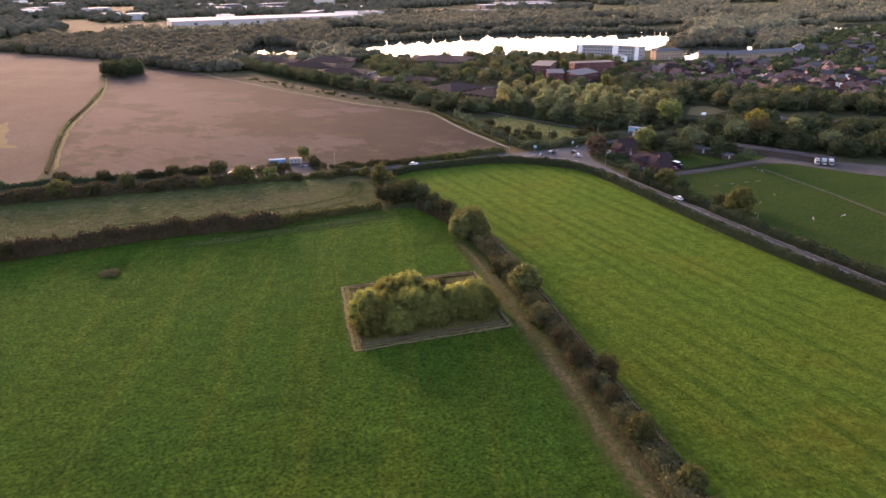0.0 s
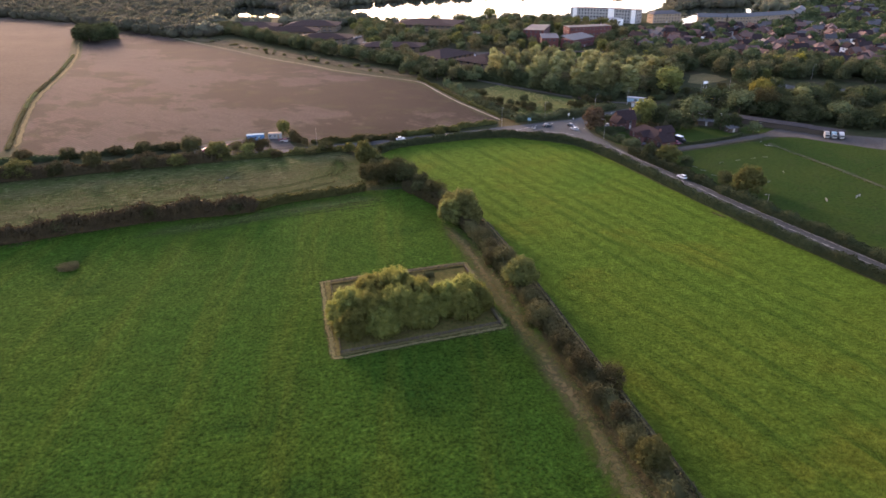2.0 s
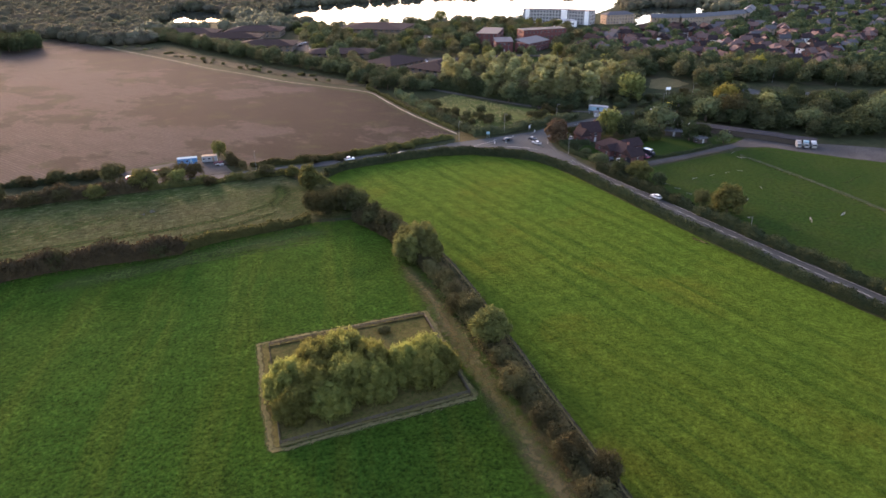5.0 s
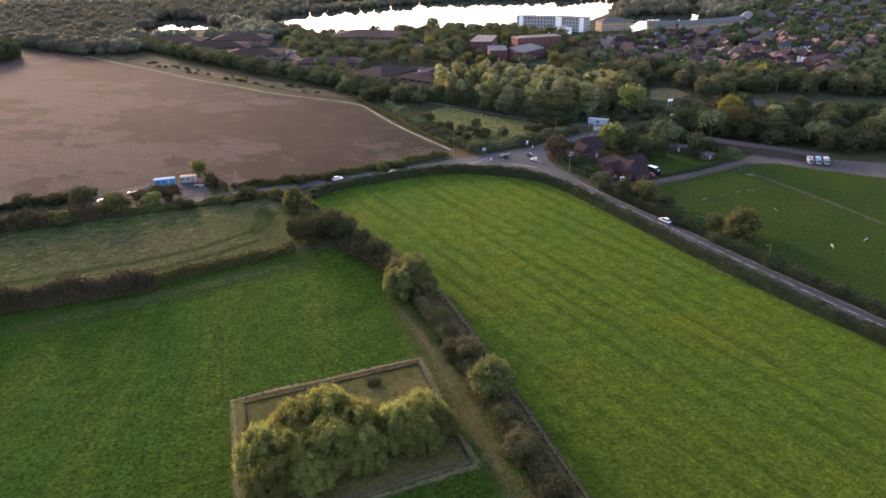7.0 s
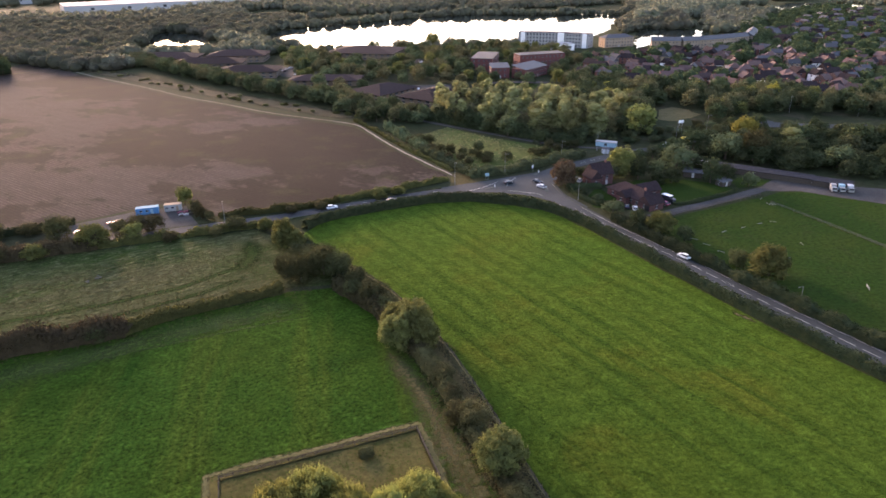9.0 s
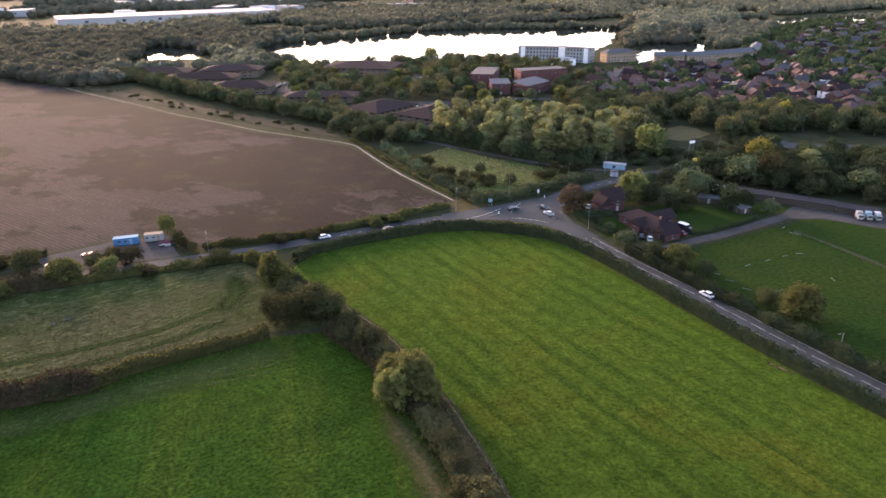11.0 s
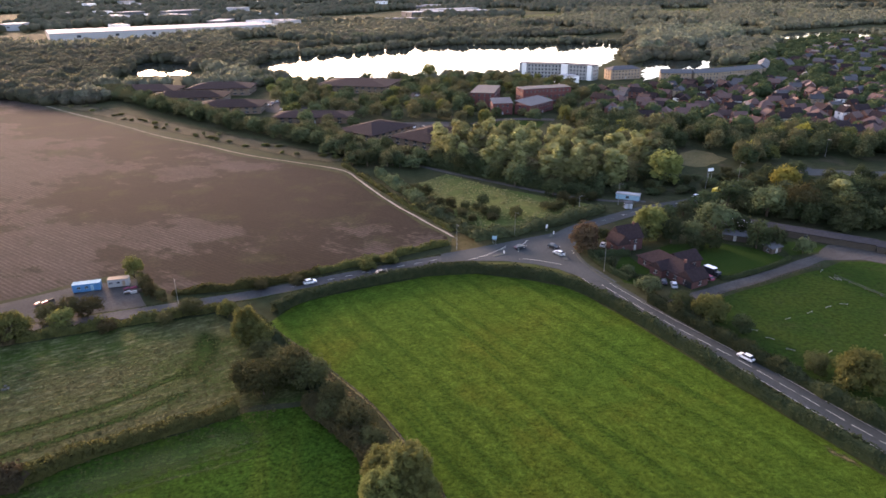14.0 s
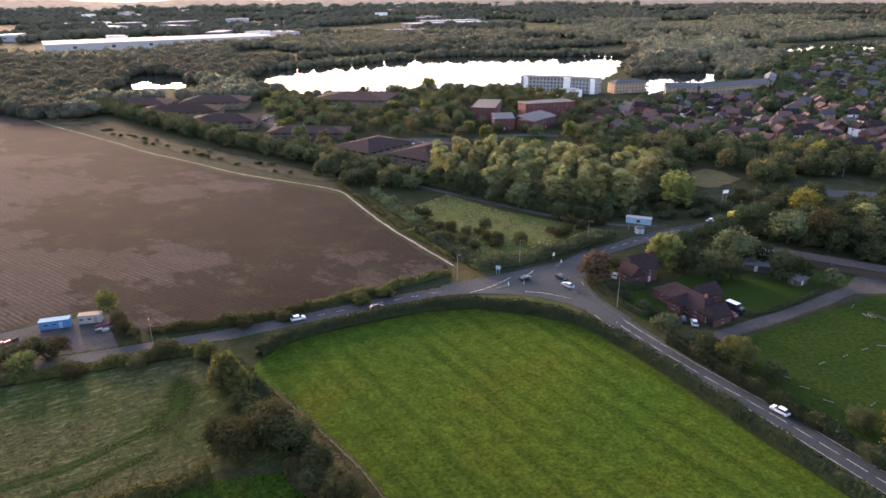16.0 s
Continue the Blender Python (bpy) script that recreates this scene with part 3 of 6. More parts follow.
TREE_LABELS = {
    "willow": ("yellow-green willow with drooping foliage on rough ground", "willow tree"),
    "sallow": ("grey-green sallow with upright feathery foliage beside the track", "tree"),
    "broad": ("olive-green broadleaf tree standing in a field hedge", "tree"),
    "thorn": ("dark green hawthorn bush growing in the hedgerow", "bush"),
    "russet": ("brownish autumn hedgerow bush with dense twiggy growth", "bush"),
    "oak": ("olive-green broadleaf tree with a rounded full crown", "tree"),
    "green": ("green leafy tree with a rounded dense crown", "tree"),
    "shade": ("dark green tree with a broad dense crown", "tree"),
    "yellow": ("tree with bright yellow autumn leaves among green ones", "tree"),
    "lime": ("light yellow-green leafy tree with a soft crown", "tree"),
    "bronze": ("copper-red leafy tree standing beside the road junction", "tree"),
    "poplar": ("pale silvery-green poplar with a tall narrow crown", "poplar tree"),
}
count_of = {}


def plant(kind, x, y, h, w=None, group=""):
    """A tree of a kind, h metres high and w metres across, at its place in plan."""
    k = count_of.get(kind, 0)
    count_of[kind] = k + 1
    tm, cm = KINDS[kind][k % len(KINDS[kind])]
    base = {"willow": 9.6, "thorn": 10.0, "russet": 9.8, "poplar": 3.4}.get(kind, 8.6)
    e = new("bush" if kind in ("thorn", "russet") else "tree")
    sxy = (w or h * 0.85) / base
    turn = (k * 2.399 + x * 0.7) % 6.283
    e.matrix_basis = Matrix.LocRotScale((x, y, 0), Euler((0, 0, turn)), (sxy, sxy * (0.92 + 0.16 * ((k * 7) % 5) / 5), h / 10.0))
    lab, cat = TREE_LABELS[kind]
    tagged(e, lab, cat, group=group)
    part("trunk", tm, e)
    part("crown", cm, e)
    return e


def hedge(name, line, width, height, material, label, per_metre=34, size=0.3, rough=0.35, low=0.35, seed=0.0):
    """A hedge along a line in plan: a core with leaf sprays over it, its top uneven."""
    p = dense(line, 1.0)
    n, t = normals2(p)
    k = len(p)
    hs = np.array([height * (1 + rough * (noise.noise((a[0] * 0.16, a[1] * 0.16, seed)) * 1.5 + 0.6 * noise.noise((a[0] * 0.55, a[1] * 0.55, seed + 5)))) for a in p])
    ws = np.array([width * (1 + 0.5 * rough * noise.noise((a[0] * 0.2, a[1] * 0.2, seed + 9)) * 1.6) for a in p])
    count = int(k * per_metre)
    i = rng.integers(0, k, count)
    th = rng.uniform(0, math.pi, count)
    rr = rng.uniform(0.8, 1.12, count)
    cx = np.sign(np.cos(th)) * np.abs(np.cos(th)) ** 0.6 * rr
    cz = np.sin(th) ** 0.6 * rr
    jit = rng.uniform(-0.6, 0.6, count)
    base = p[i] + t[i] * jit[:, None] + n[i] * (cx * ws[i] / 2)[:, None]
    c = np.c_[base, np.maximum(0.1, cz * hs[i])]
    o = np.c_[n[i] * cx[:, None], cz * 0.8 + 0.1]
    q = cards(c, o, size, 0.7)
    # the core: larger sprays nearer the middle
    cnt2 = int(k * 5)
    i2 = rng.integers(0, k, cnt2)
    s2 = rng.uniform(-0.3, 0.3, cnt2)
    c2 = np.c_[p[i2] + n[i2] * (s2 * ws[i2])[:, None], hs[i2] * rng.uniform(low, 0.8, cnt2)]
    q2 = cards(c2, np.c_[n[i2] * s2[:, None], 0.3 * np.ones(cnt2)], min(width, height) * 0.36, 0.6)
    # a closed ridge inside, a little smaller than the leaf surface
    prof = np.array([(-0.42, 0.02), (-0.4, 0.5), (-0.24, 0.82), (0.0, 0.9), (0.24, 0.82), (0.4, 0.5), (0.42, 0.02)])
    wob = 1 + 0.18 * np.array([[noise.noise((a[0] * 0.7, a[1] * 0.7, seed + j * 3.1)) for j in range(7)] for a in p])
    ring = np.empty((k, 7, 3))
    ring[:, :, :2] = p[:, None, :] + n[:, None, :] * (prof[None, :, 0] * ws[:, None] * wob)[:, :, None]
    ring[:, :, 2] = prof[None, :, 1] * hs[:, None] * wob
    q3 = np.stack([ring[:-1, :-1], ring[1:, :-1], ring[1:, 1:], ring[:-1, 1:]], axis=2).reshape(-1, 4, 3)
    e = new(name)
    tagged(e, label, "hedge")
    run = 45 if k > 60 else k
    for s in range(0, max(1, k // run)):
        last = s == max(1, k // run) - 1
        lo, hi = s * run, (k if last else (s + 1) * run)
        row = np.repeat(np.arange(k - 1), 6)
        piece = np.concatenate([q[(i >= lo) & (i < hi)], q2[(i2 >= lo) & (i2 < hi)], q3[(row >= lo) & (row < hi)]])
        part("shrub_section", quads_mesh("shrub_section", piece, material), e)
    return e


def grove(name, items, label):
    """Trees too many to count, joined: items are kind, x, y, height, width."""
    by = {}
    for k, (kind, x, y, h, w) in enumerate(items):
        tm, cm = KINDS[kind][k % len(KINDS[kind])]
        v = np.empty(len(cm.vertices) * 3)
        cm.vertices.foreach_get("co", v)
        v = v.reshape(-1, 3)
        base = {"willow": 9.6, "thorn": 10.0, "russet": 9.8, "poplar": 3.4}.get(kind, 8.6)
        a = k * 2.399
        c, s = math.cos(a) * w / base, math.sin(a) * w / base
        by.setdefault(cm.materials[0].name, []).append(np.c_[v[:, 0] * c - v[:, 1] * s + x, v[:, 0] * s + v[:, 1] * c + y, v[:, 2] * h / 10.0].reshape(-1, 4, 3))
    for mat_name, qs in by.items():
        tagged(new(name, quads_mesh(name, np.concatenate(qs), bpy.data.materials[mat_name])), label, "trees", kind="stuff")


def inside(poly, x, y):
    c = False
    j = len(poly) - 1
    for i in range(len(poly)):
        (xi, yi), (xj, yj) = poly[i], poly[j]
        if (yi > y) != (yj > y) and x < (xj - xi) * (y - yi) / (yj - yi) + xi:
            c = not c
        j = i
    return c


def scatter(poly, gap, seed, avoid=()):
    """Places about gap metres apart inside an outline, clear of other outlines."""
    r = random.Random(seed)
    xs, ys = [p[0] for p in poly], [p[1] for p in poly]
    out = []
    y = min(ys)
    row = 0
    while y < max(ys):
        x = min(xs) + (gap / 2 if row % 2 else 0)
        while x < max(xs):
            a, b = x + r.uniform(-0.42, 0.42) * gap, y + r.uniform(-0.42, 0.42) * gap
            if inside(poly, a, b) and not any(inside(q, a, b) for q in avoid):
                out.append((a, b))
            x += gap
        y += gap * 0.87
        row += 1
    return out


def blob(sub, seed):
    bm = bmesh.new()
    bmesh.ops.create_icosphere(bm, subdivisions=sub, radius=1)
    v = np.array([x.co[:] for x in bm.verts])
    f = np.array([[x.index for x in q.verts] for q in bm.faces])
    bm.free()
    d = np.array([1 + 0.24 * noise.noise((a[0] * 1.9 + seed, a[1] * 1.9, a[2] * 1.9)) + 0.1 * noise.noise((a[0] * 4.5, a[1] * 4.5 + seed, a[2] * 4.5)) for a in v])
    return v * d[:, None], f


BLOBS = {s: [blob(s, k * 3.3) for k in range(6)] for s in (1, 2, 3)}


def far_wood(name, places, size, material, label, sub=2, leaves=40, seed=1):
    """Woodland too far to count: many uneven crowns in one mesh, broken up by leaf sprays."""
    r = np.random.default_rng(seed)
    V, Fc, Q, off = [], [], [], 0
    for k, (x, y) in enumerate(places):
        v, f = BLOBS[sub][k % 6]
        s = size * r.uniform(0.55, 1.4)
        hgt = (0.35 * size + 0.65 * s) * r.uniform(0.75, 1.2)
        a = r.uniform(0, 6.28)
        c, sn = math.cos(a), math.sin(a)
        w = np.c_[(v[:, 0] * c - v[:, 1] * sn) * s * 0.58 + x, (v[:, 0] * sn + v[:, 1] * c) * s * 0.58 + y, (v[:, 2] + 0.8) * hgt * 0.47]
        V.append(w)
        Fc.append(f + off)
        off += len(w)
        if leaves:
            b = ball_points(leaves)
            b[:, 2] = np.abs(b[:, 2]) * 1.1 - 0.1
            cc = b * np.array([s * 0.63, s * 0.63, hgt * 0.52]) + np.array([x, y, hgt * 0.4])
            Q.append(cards(cc, b, s * (0.12 if leaves < 100 else 0.085), 0.6))
    V, Fc = np.concatenate(V), np.concatenate(Fc)
    verts = V
    faces = [tuple(f) for f in Fc.tolist()]
    if leaves:
        q = np.concatenate(Q).reshape(-1, 3)
        n0 = len(V)
        verts = np.vstack([V, q])
        faces += [(n0 + i, n0 + i + 1, n0 + i + 2, n0 + i + 3) for i in range(0, len(q), 4)]
    me = mesh_from(name, verts.tolist(), faces, material, smooth=True)
    return tagged(new(name, me), label, "woodland", kind="stuff")

# ---------------------------------------------------------------- the ground and its fields
ground = tagged(new("ground", mesh_from("ground", [(-6000, -1500, 0), (6000, -1500, 0), (6000, 7000, 0), (-6000, 7000, 0)], [(0, 1, 2, 3)], M["ground"])),
                "rough green and brown open countryside reaching the horizon", "ground", kind="structure")

NEAR_FIELD = [(-320, -105), (-109, -52), (-75, -45), (-57, -41), (-37, -40.5), (-23, -40), (-10, -34.5), (4, -32), (22, -28.5), (40, -30), (46, -52), (50, -80), (51.5, -110), (52.5, -150), (53, -200), (56, -450), (-320, -450)]
sheet("field_near", NEAR_FIELD, 0.02, M["grass_near"], "green pasture with faint mowing bands and clumps", "field", 0.5)
FAR_FIELD = [(30, 14), (38, 22.5), (48, 25.5), (63, 27.5), (80, 29.5), (97, 26.5), (111, 16.6), (119, 9), (124, -2), (126.8, -17.5), (129.3, -32), (133, -54), (135.5, -70), (138, -82), (141, -96), (145, -113), (149.5, -130), (165, -190), (191, -290), (232, -450),
             (70, -450), (62, -250), (60.5, -195), (60.4, -165), (59.6, -147), (58.9, -122), (58.2, -95), (57, -69), (52.2, -42.5), (46.6, -26), (39.5, -10), (33, 1.5), (29.5, 10)]
sheet("field_mown", FAR_FIELD, 0.02, M["grass_far"], "bright green mown grass field with darker rows", "field", 0.4)
MEADOW = [(-320, -90), (-109, -49), (-75, -42), (-57, -38), (-37, -37.5), (-23, -37), (-10, -31), (4, -28.5), (22, -26), (38, -28), (24, 10), (15, 24), (0, 24), (-24, 23), (-68, 21), (-113, 16), (-135, 15), (-320, -2)]
sheet("field_meadow", MEADOW, 0.02, M["meadow"], "rough unmown meadow of tussocky tawny grass", "field", 0.6)
ribbon("meadow_patch", [(11.8, 20.1), (12.6, 9.4), (13.4, -0.2), (10.2, -8.7), (4, -15.2)], 13.0, 0.035, M["lawn_soft"], "smooth green grass patch in the rough meadow", "grass", wobble=2.0, soft=1.1)
STUBBLE = [(-128, 48), (-97, 46.4), (-64, 48.3), (-46, 54), (-38, 57), (-23, 62.5), (-11, 63), (-3, 52), (1, 43), (13, 42), (24, 40.5), (37, 41.5), (58, 46.6), (77, 51.4), (97, 56.5), (98, 62), (93, 78), (87, 102), (82, 124), (77.5, 152), (74, 163), (44.5, 198.5), (26, 217.5), (4, 251.5), (-23.5, 285.5), (-47.5, 327), (-94.5, 396.5), (-122.5, 443.5), (-154, 485), (-172, 512),
           (-196, 436), (-174, 340), (-163, 256), (-158, 193), (-149.5, 142), (-130, 64)]
sheet("field_stubble", STUBBLE, 0.02, M["stubble"], "brown ploughed stubble field with pale straw rows", "field", 0.6)
TAN = [(-900, 10), (-136, 46), (-137, 64), (-156, 142), (-166, 193), (-171, 256), (-184, 340), (-206, 436), (-225, 530), (-262, 650), (-330, 780), (-420, 930), (-900, 930)]
sheet("field_harvested", TAN, 0.02, M["tan_field"], "pale brown harvested field", "field", 0.8)
SCRUB = [(104, 64), (99.5, 88), (101, 129), (124, 144), (136, 120), (144, 108), (160, 88), (170, 76), (150, 66), (126, 60)]
sheet("field_scrub", SCRUB, 0.02, M["scrub_grass"], "small rough green field with scrub round it", "field", 0.6)
sheet("field_clearing", [(245, 120), (252, 134), (258, 143), (269, 145), (275, 136), (273, 125), (264, 117), (254, 114)], 0.02, M["dry_grass"], "pale dry grass clearing among trees", "field", 3.5)
PADDOCK = [(147.1, -28.5), (151.3, -17), (158.2, -13.8), (170.8, -11.7), (184.4, -9.6), (198.9, -7), (206.6, -6.5), (217.3, -3.4), (225.8, -6.5), (234.2, -16.8), (249.1, -32.3), (264.6, -46.4), (324.4, -124.9), (324.4, -334.9), (217.9, -333.6), (169.1, -142.2), (157.6, -89.9)]
sheet("field_paddock", PADDOCK, 0.02, M["paddock"], "grazed green horse paddock with worn patches", "field", 0.3)
sheet("lawn", [(160.3, 24.5), (171.5, 28.2), (188.2, 25.4), (198.4, 15.4), (203, 3.9), (190.4, 0.3), (179.7, -1.8), (171, -1.8), (165.4, 10.2)], 0.02, M["lawn"], "mown green garden lawn beside the stables", "lawn", 0.3)
sheet("lawn_front", [(141.2, 15.5), (152.1, 26), (151.9, 17.6), (151.7, 7.1), (143.8, 0.8), (139, 5)], 0.02, M["lawn"], "small front lawn of the brick bungalow", "lawn", 0.2)
sheet("lawn_stable", [(205, 6), (208, 13.3), (213.9, 17.4), (224.2, 9.6), (216.5, 5.5)], 0.02, M["lawn"], "green grass strip in front of the stables", "lawn", 0.3)
sheet("yard_stable", [(213.5, -0.8), (224.9, -4.4), (234.2, -15.8), (247.2, -30.2), (258.4, -40.5), (288.8, -72.9), (305.6, -48.9), (265.5, -17.8), (244, -4.4), (234.6, 6), (225.2, 10.1), (216.5, 5.1)], 0.025, M["yard"], "grey gravel stable yard", "yard", 0.5)
sheet("yard_works", [(-50, 50), (-37, 55), (-27, 57.5), (-9.6, 58), (-7.5, 46), (-4, 34.6), (-15, 33.6), (-50, 36)], 0.025, M["yard"], "grey gravel works compound beside the road", "yard", 0.4)
sheet("verge_corner", [(94.5, 46.3), (103.4, 45.8), (112.3, 50.4), (111.5, 57.8), (102.7, 64.2), (98.7, 57.9)], 0.024, M["rank"], "rough dry verge at the corner of the junction", "verge", 0.4)
sheet("verge_island", [(100.8, 35.3), (112.8, 31.5), (118.5, 27), (124.2, 20.5), (126.4, 14), (121, 17), (111.4, 24.5), (101, 31.5)], 0.03, M["verge"], "grass verge at the road junction", "verge", 0.2)
ribbon("drive", [(143.5, -12.8), (151.4, -10.7), (166, -8.1), (178.7, -6), (192.3, -3.4), (203.9, -0.7), (216.4, 2.4)], 4.6, 0.03, M["yard"], "worn grey drive leading to the stables", "drive", wobble=0.5)

# worn track and rank strip along the hedgerow, and the paths
ribbon("track_worn", [(38, -56), (41.5, -64), (44.5, -74), (46, -90), (46.5, -112), (47.5, -130), (48.9, -150), (49.4, -168), (49.8, -183), (50.2, -200), (52, -300), (53, -450)], 13, 0.04, M["track_soft"], "worn brown grass track beside the hedgerow", "track", wobble=1.4, soft=0.8, taper=7)
ribbon("trampled_verge", [(44.5, -84), (47.5, -95), (48.5, -106), (48.5, -118), (48.8, -130), (49.5, -142)], 13, 0.042, M["margin_soft"], "pale trampled grass between the enclosure and the hedgerow", "grass", wobble=1.2, soft=0.55, taper=7)
ribbon("rank_strip", [(30, 4), (42, -26), (49, -56), (53.5, -85), (54.8, -115), (55.5, -150), (56.5, -200), (59, -300), (60, -450)], 12.5, 0.03, M["rank_soft"], "rank brown grass along the hedgerow", "grass", wobble=1.0, soft=1.8)
ribbon("headland", [(41, -36.5), (25, -36.5), (11, -38), (-4, -41), (-20, -45.5), (-45, -50), (-70, -57)], 22.0, 0.034, M["faint_soft"], "faded grey-green headland along the hedge", "grass", wobble=2.0, soft=0.75, taper=8)
for q, off in enumerate((-2.6, -0.4, 2.4)):
    ribbon("wheel_rut", [(38, -41), (25, -41.5), (11.8, -42.5), (-5, -44.4), (-18, -45.5), (-40, -49)], 2.4, 0.038 + 0.003 * q, M["faint_soft"], "faded dry wheel rut at the field edge", "track", wobble=0.5, shift=off, soft=0.7, taper=6)
ribbon("footpath", [(101.5, 54), (100.5, 61), (95.5, 77), (89, 103), (84.6, 124), (80, 154), (78.5, 164), (74, 173), (47, 201), (28.5, 220), (6.3, 254), (-21, 288), (-45, 329.5), (-92, 399), (-120, 446), (-152, 488), (-182, 536), (-257, 661), (-320, 778), (-400, 900)], 1.8, 0.05, M["path_soft"], "pale chalk footpath between field and scrub", "path", wobble=0.5, soft=1.8)
ribbon("dirt_path", [(-131, 62), (-152, 148), (-161, 200), (-165.5, 260), (-178, 348), (-202, 442)], 5.0, 0.05, M["dry_grass_soft"], "pale dry strip along a ditch between fields", "path", wobble=1.2, soft=1.4)
ribbon("dirt_path", [(-188.8, 426.3), (-169.1, 447.3), (-145.5, 459)], 5.0, 0.05, M["dry_grass_soft"], "short pale path joining the footpath", "path", wobble=0.6, soft=1.4)
ribbon("verge_path", [(82, 184), (56, 216), (14, 274), (-34, 342), (-108, 450), (-168, 542), (-248, 672)], 26, 0.03, M["strip_soft"], "rough grass strip beyond the footpath", "grass", wobble=3, soft=1.8)
sheet("dry_loop", [(-183.6, 128.9), (-169.8, 126.8), (-179.2, 138), (-188.1, 157), (-194.2, 176.3), (-205.2, 209.4), (-210.7, 177.2), (-195, 147.2)], 0.03, M["dry_grass"], "dry straw-coloured patch in the harvested field", "grass", 1.5)
ribbon("paddock_path", [(204.6, -12.7), (207.1, -32.5), (209.4, -59.4), (209.8, -88.2), (209.2, -130.5)], 1.3, 0.04, M["dry_grass_soft"], "pale strip under a paddock fence", "path", wobble=0.4, soft=0.7)
ribbon("paddock_path", [(210.4, -57.4), (223.9, -51), (242.2, -44.7)], 1.3, 0.04, M["dry_grass_soft"], "pale strip under a paddock fence", "path", wobble=0.4, soft=0.7)

ribbon("meadow_track", [(16.3, -9.8), (3.9, -18.4), (-12.5, -24.8), (-38.9, -30.2), (-69.6, -36.1), (-109.8, -43)], 5.0, 0.036, M["lawn_soft"], "faint green wheel track through the rough meadow", "track", wobble=0.8, soft=1.0)
ribbon("meadow_track", [(14.4, -1.2), (-2.1, -13), (-20.5, -18.4), (-49.1, -21.5), (-90.8, -23.8)], 4.4, 0.037, M["lawn_soft"], "faint green wheel track through the rough meadow", "track", wobble=0.8, soft=1.2)

# enclosure of the willows
ENC = [(3.2, -100.5), (3.5, -135.5), (43, -131.5), (41.8, -98)]
for q, (a, b) in enumerate(zip(((0.6, -98.4), (1.8, -136.6), (43.9, -132.4), (42.9, -96)), ((1.8, -136.6), (43.9, -132.4), (42.9, -96), (0.6, -98.4)))):
    ribbon("enclosure_edge", [a, b], 3.1, 0.06 + 0.006 * q, M["margin_soft"], "tan dry grass margin round the willow enclosure", "grass", wobble=0.9, soft=1.15, taper=0)
ribbon("fence_edge", [(30.5, 9), (36, -2.5), (46.6, -26), (52.2, -42.5), (57.2, -69), (58.5, -92), (59.1, -122), (59.6, -147), (60.4, -165), (60.4, -195)], 2.0, 0.06, M["dry_grass_soft"], "dry grass strip under the field fence", "grass", wobble=0.3, soft=1.0)
sheet("enclosure_floor", [(0.8, -98.6), (2, -136.2), (43.6, -132.2), (42.6, -96.3)], 0.05, M["enclosure"], "brown trampled ground inside the willow enclosure", "ground", 0.2)

# weedy patches in the stubble
for a, b, wd in (((21.8, 71.4), (43.6, 52), 14), ((56.2, 77.4), (73.8, 58.1), 12), ((-68.1, 80.9), (-37.5, 63.3), 10)):
    ribbon("weed_patch", [a, ((a[0] + b[0]) / 2 + 2, (a[1] + b[1]) / 2 + 2), b], wd, 0.035, M["verge_soft"], "thin green weeds among the stubble", "grass", wobble=4, soft=0.35)

# roads
R1 = [(-420, 18), (-220, 26), (-135, 29.6), (-93, 29.3), (-37, 31), (-8, 32), (9, 33), (24, 33.6), (35, 35), (56, 38.2), (74, 40.3), (90, 42), (104, 42)]
R2 = [(150, 54), (140, 45), (133, 35), (130.6, 24), (130.8, 11), (133.2, -7.3), (137.2, -27), (140.2, -39), (142.4, -49), (145.2, -66), (147.5, -80), (149.8, -90.5), (153, -106), (156.5, -122), (160, -137), (175, -190), (202, -290), (240, -450)]
R3 = [(133, 42), (145.4, 51.6), (155, 56), (166, 59.5), (182, 64.5), (197, 67), (210, 67.5), (224, 71.5), (255, 84), (285, 92), (300, 96)]
ribbon("verge_road", R1, 10.5, 0.04, M["verge_soft"], "rough grass verge along the road", "verge", wobble=0.8, soft=2.4)
ribbon("verge_road", R2, 12.0, 0.04, M["verge_soft"], "rough grass verge along the road", "verge", wobble=0.6, soft=2.4)
road = ribbon("road_west", R1, 5.8, 0.10, M["old_asphalt"], "grey asphalt country road with white line markings", "road", thick=0.1)
road2 = ribbon("road_main", R2, 6.4, 0.105, M["asphalt"], "grey asphalt main road with a dashed centre line", "road", thick=0.1)
road3 = ribbon("road_east", R3, 6.6, 0.11, M["asphalt"], "grey asphalt road leading to the roundabout", "road", thick=0.1)
sheet("road_junction", [(88.8, 39), (99.2, 37), (109.4, 33.3), (118.4, 27.3), (124, 21.2), (127.5, 14), (129.5, 6), (137, 6), (136, 16), (134.6, 26), (136, 37), (143, 47), (153, 52.5), (151, 59), (138.7, 52.5), (116, 49), (90.8, 46)], 0.12, M["asphalt"], "wide asphalt road junction with splitter islands", "road")
sheet("road_roundabout", [(284, 86), (300, 79), (314, 73), (340, 66), (342, 71), (316, 82), (302, 91), (288, 95)], 0.12, M["asphalt"], "asphalt roundabout approach in the distance", "road")
dash = box_data("dash", 0.12, 2.6, 0.006, M["line"])
long_dash = box_data("long_dash", 0.12, 4.4, 0.006, M["line"])


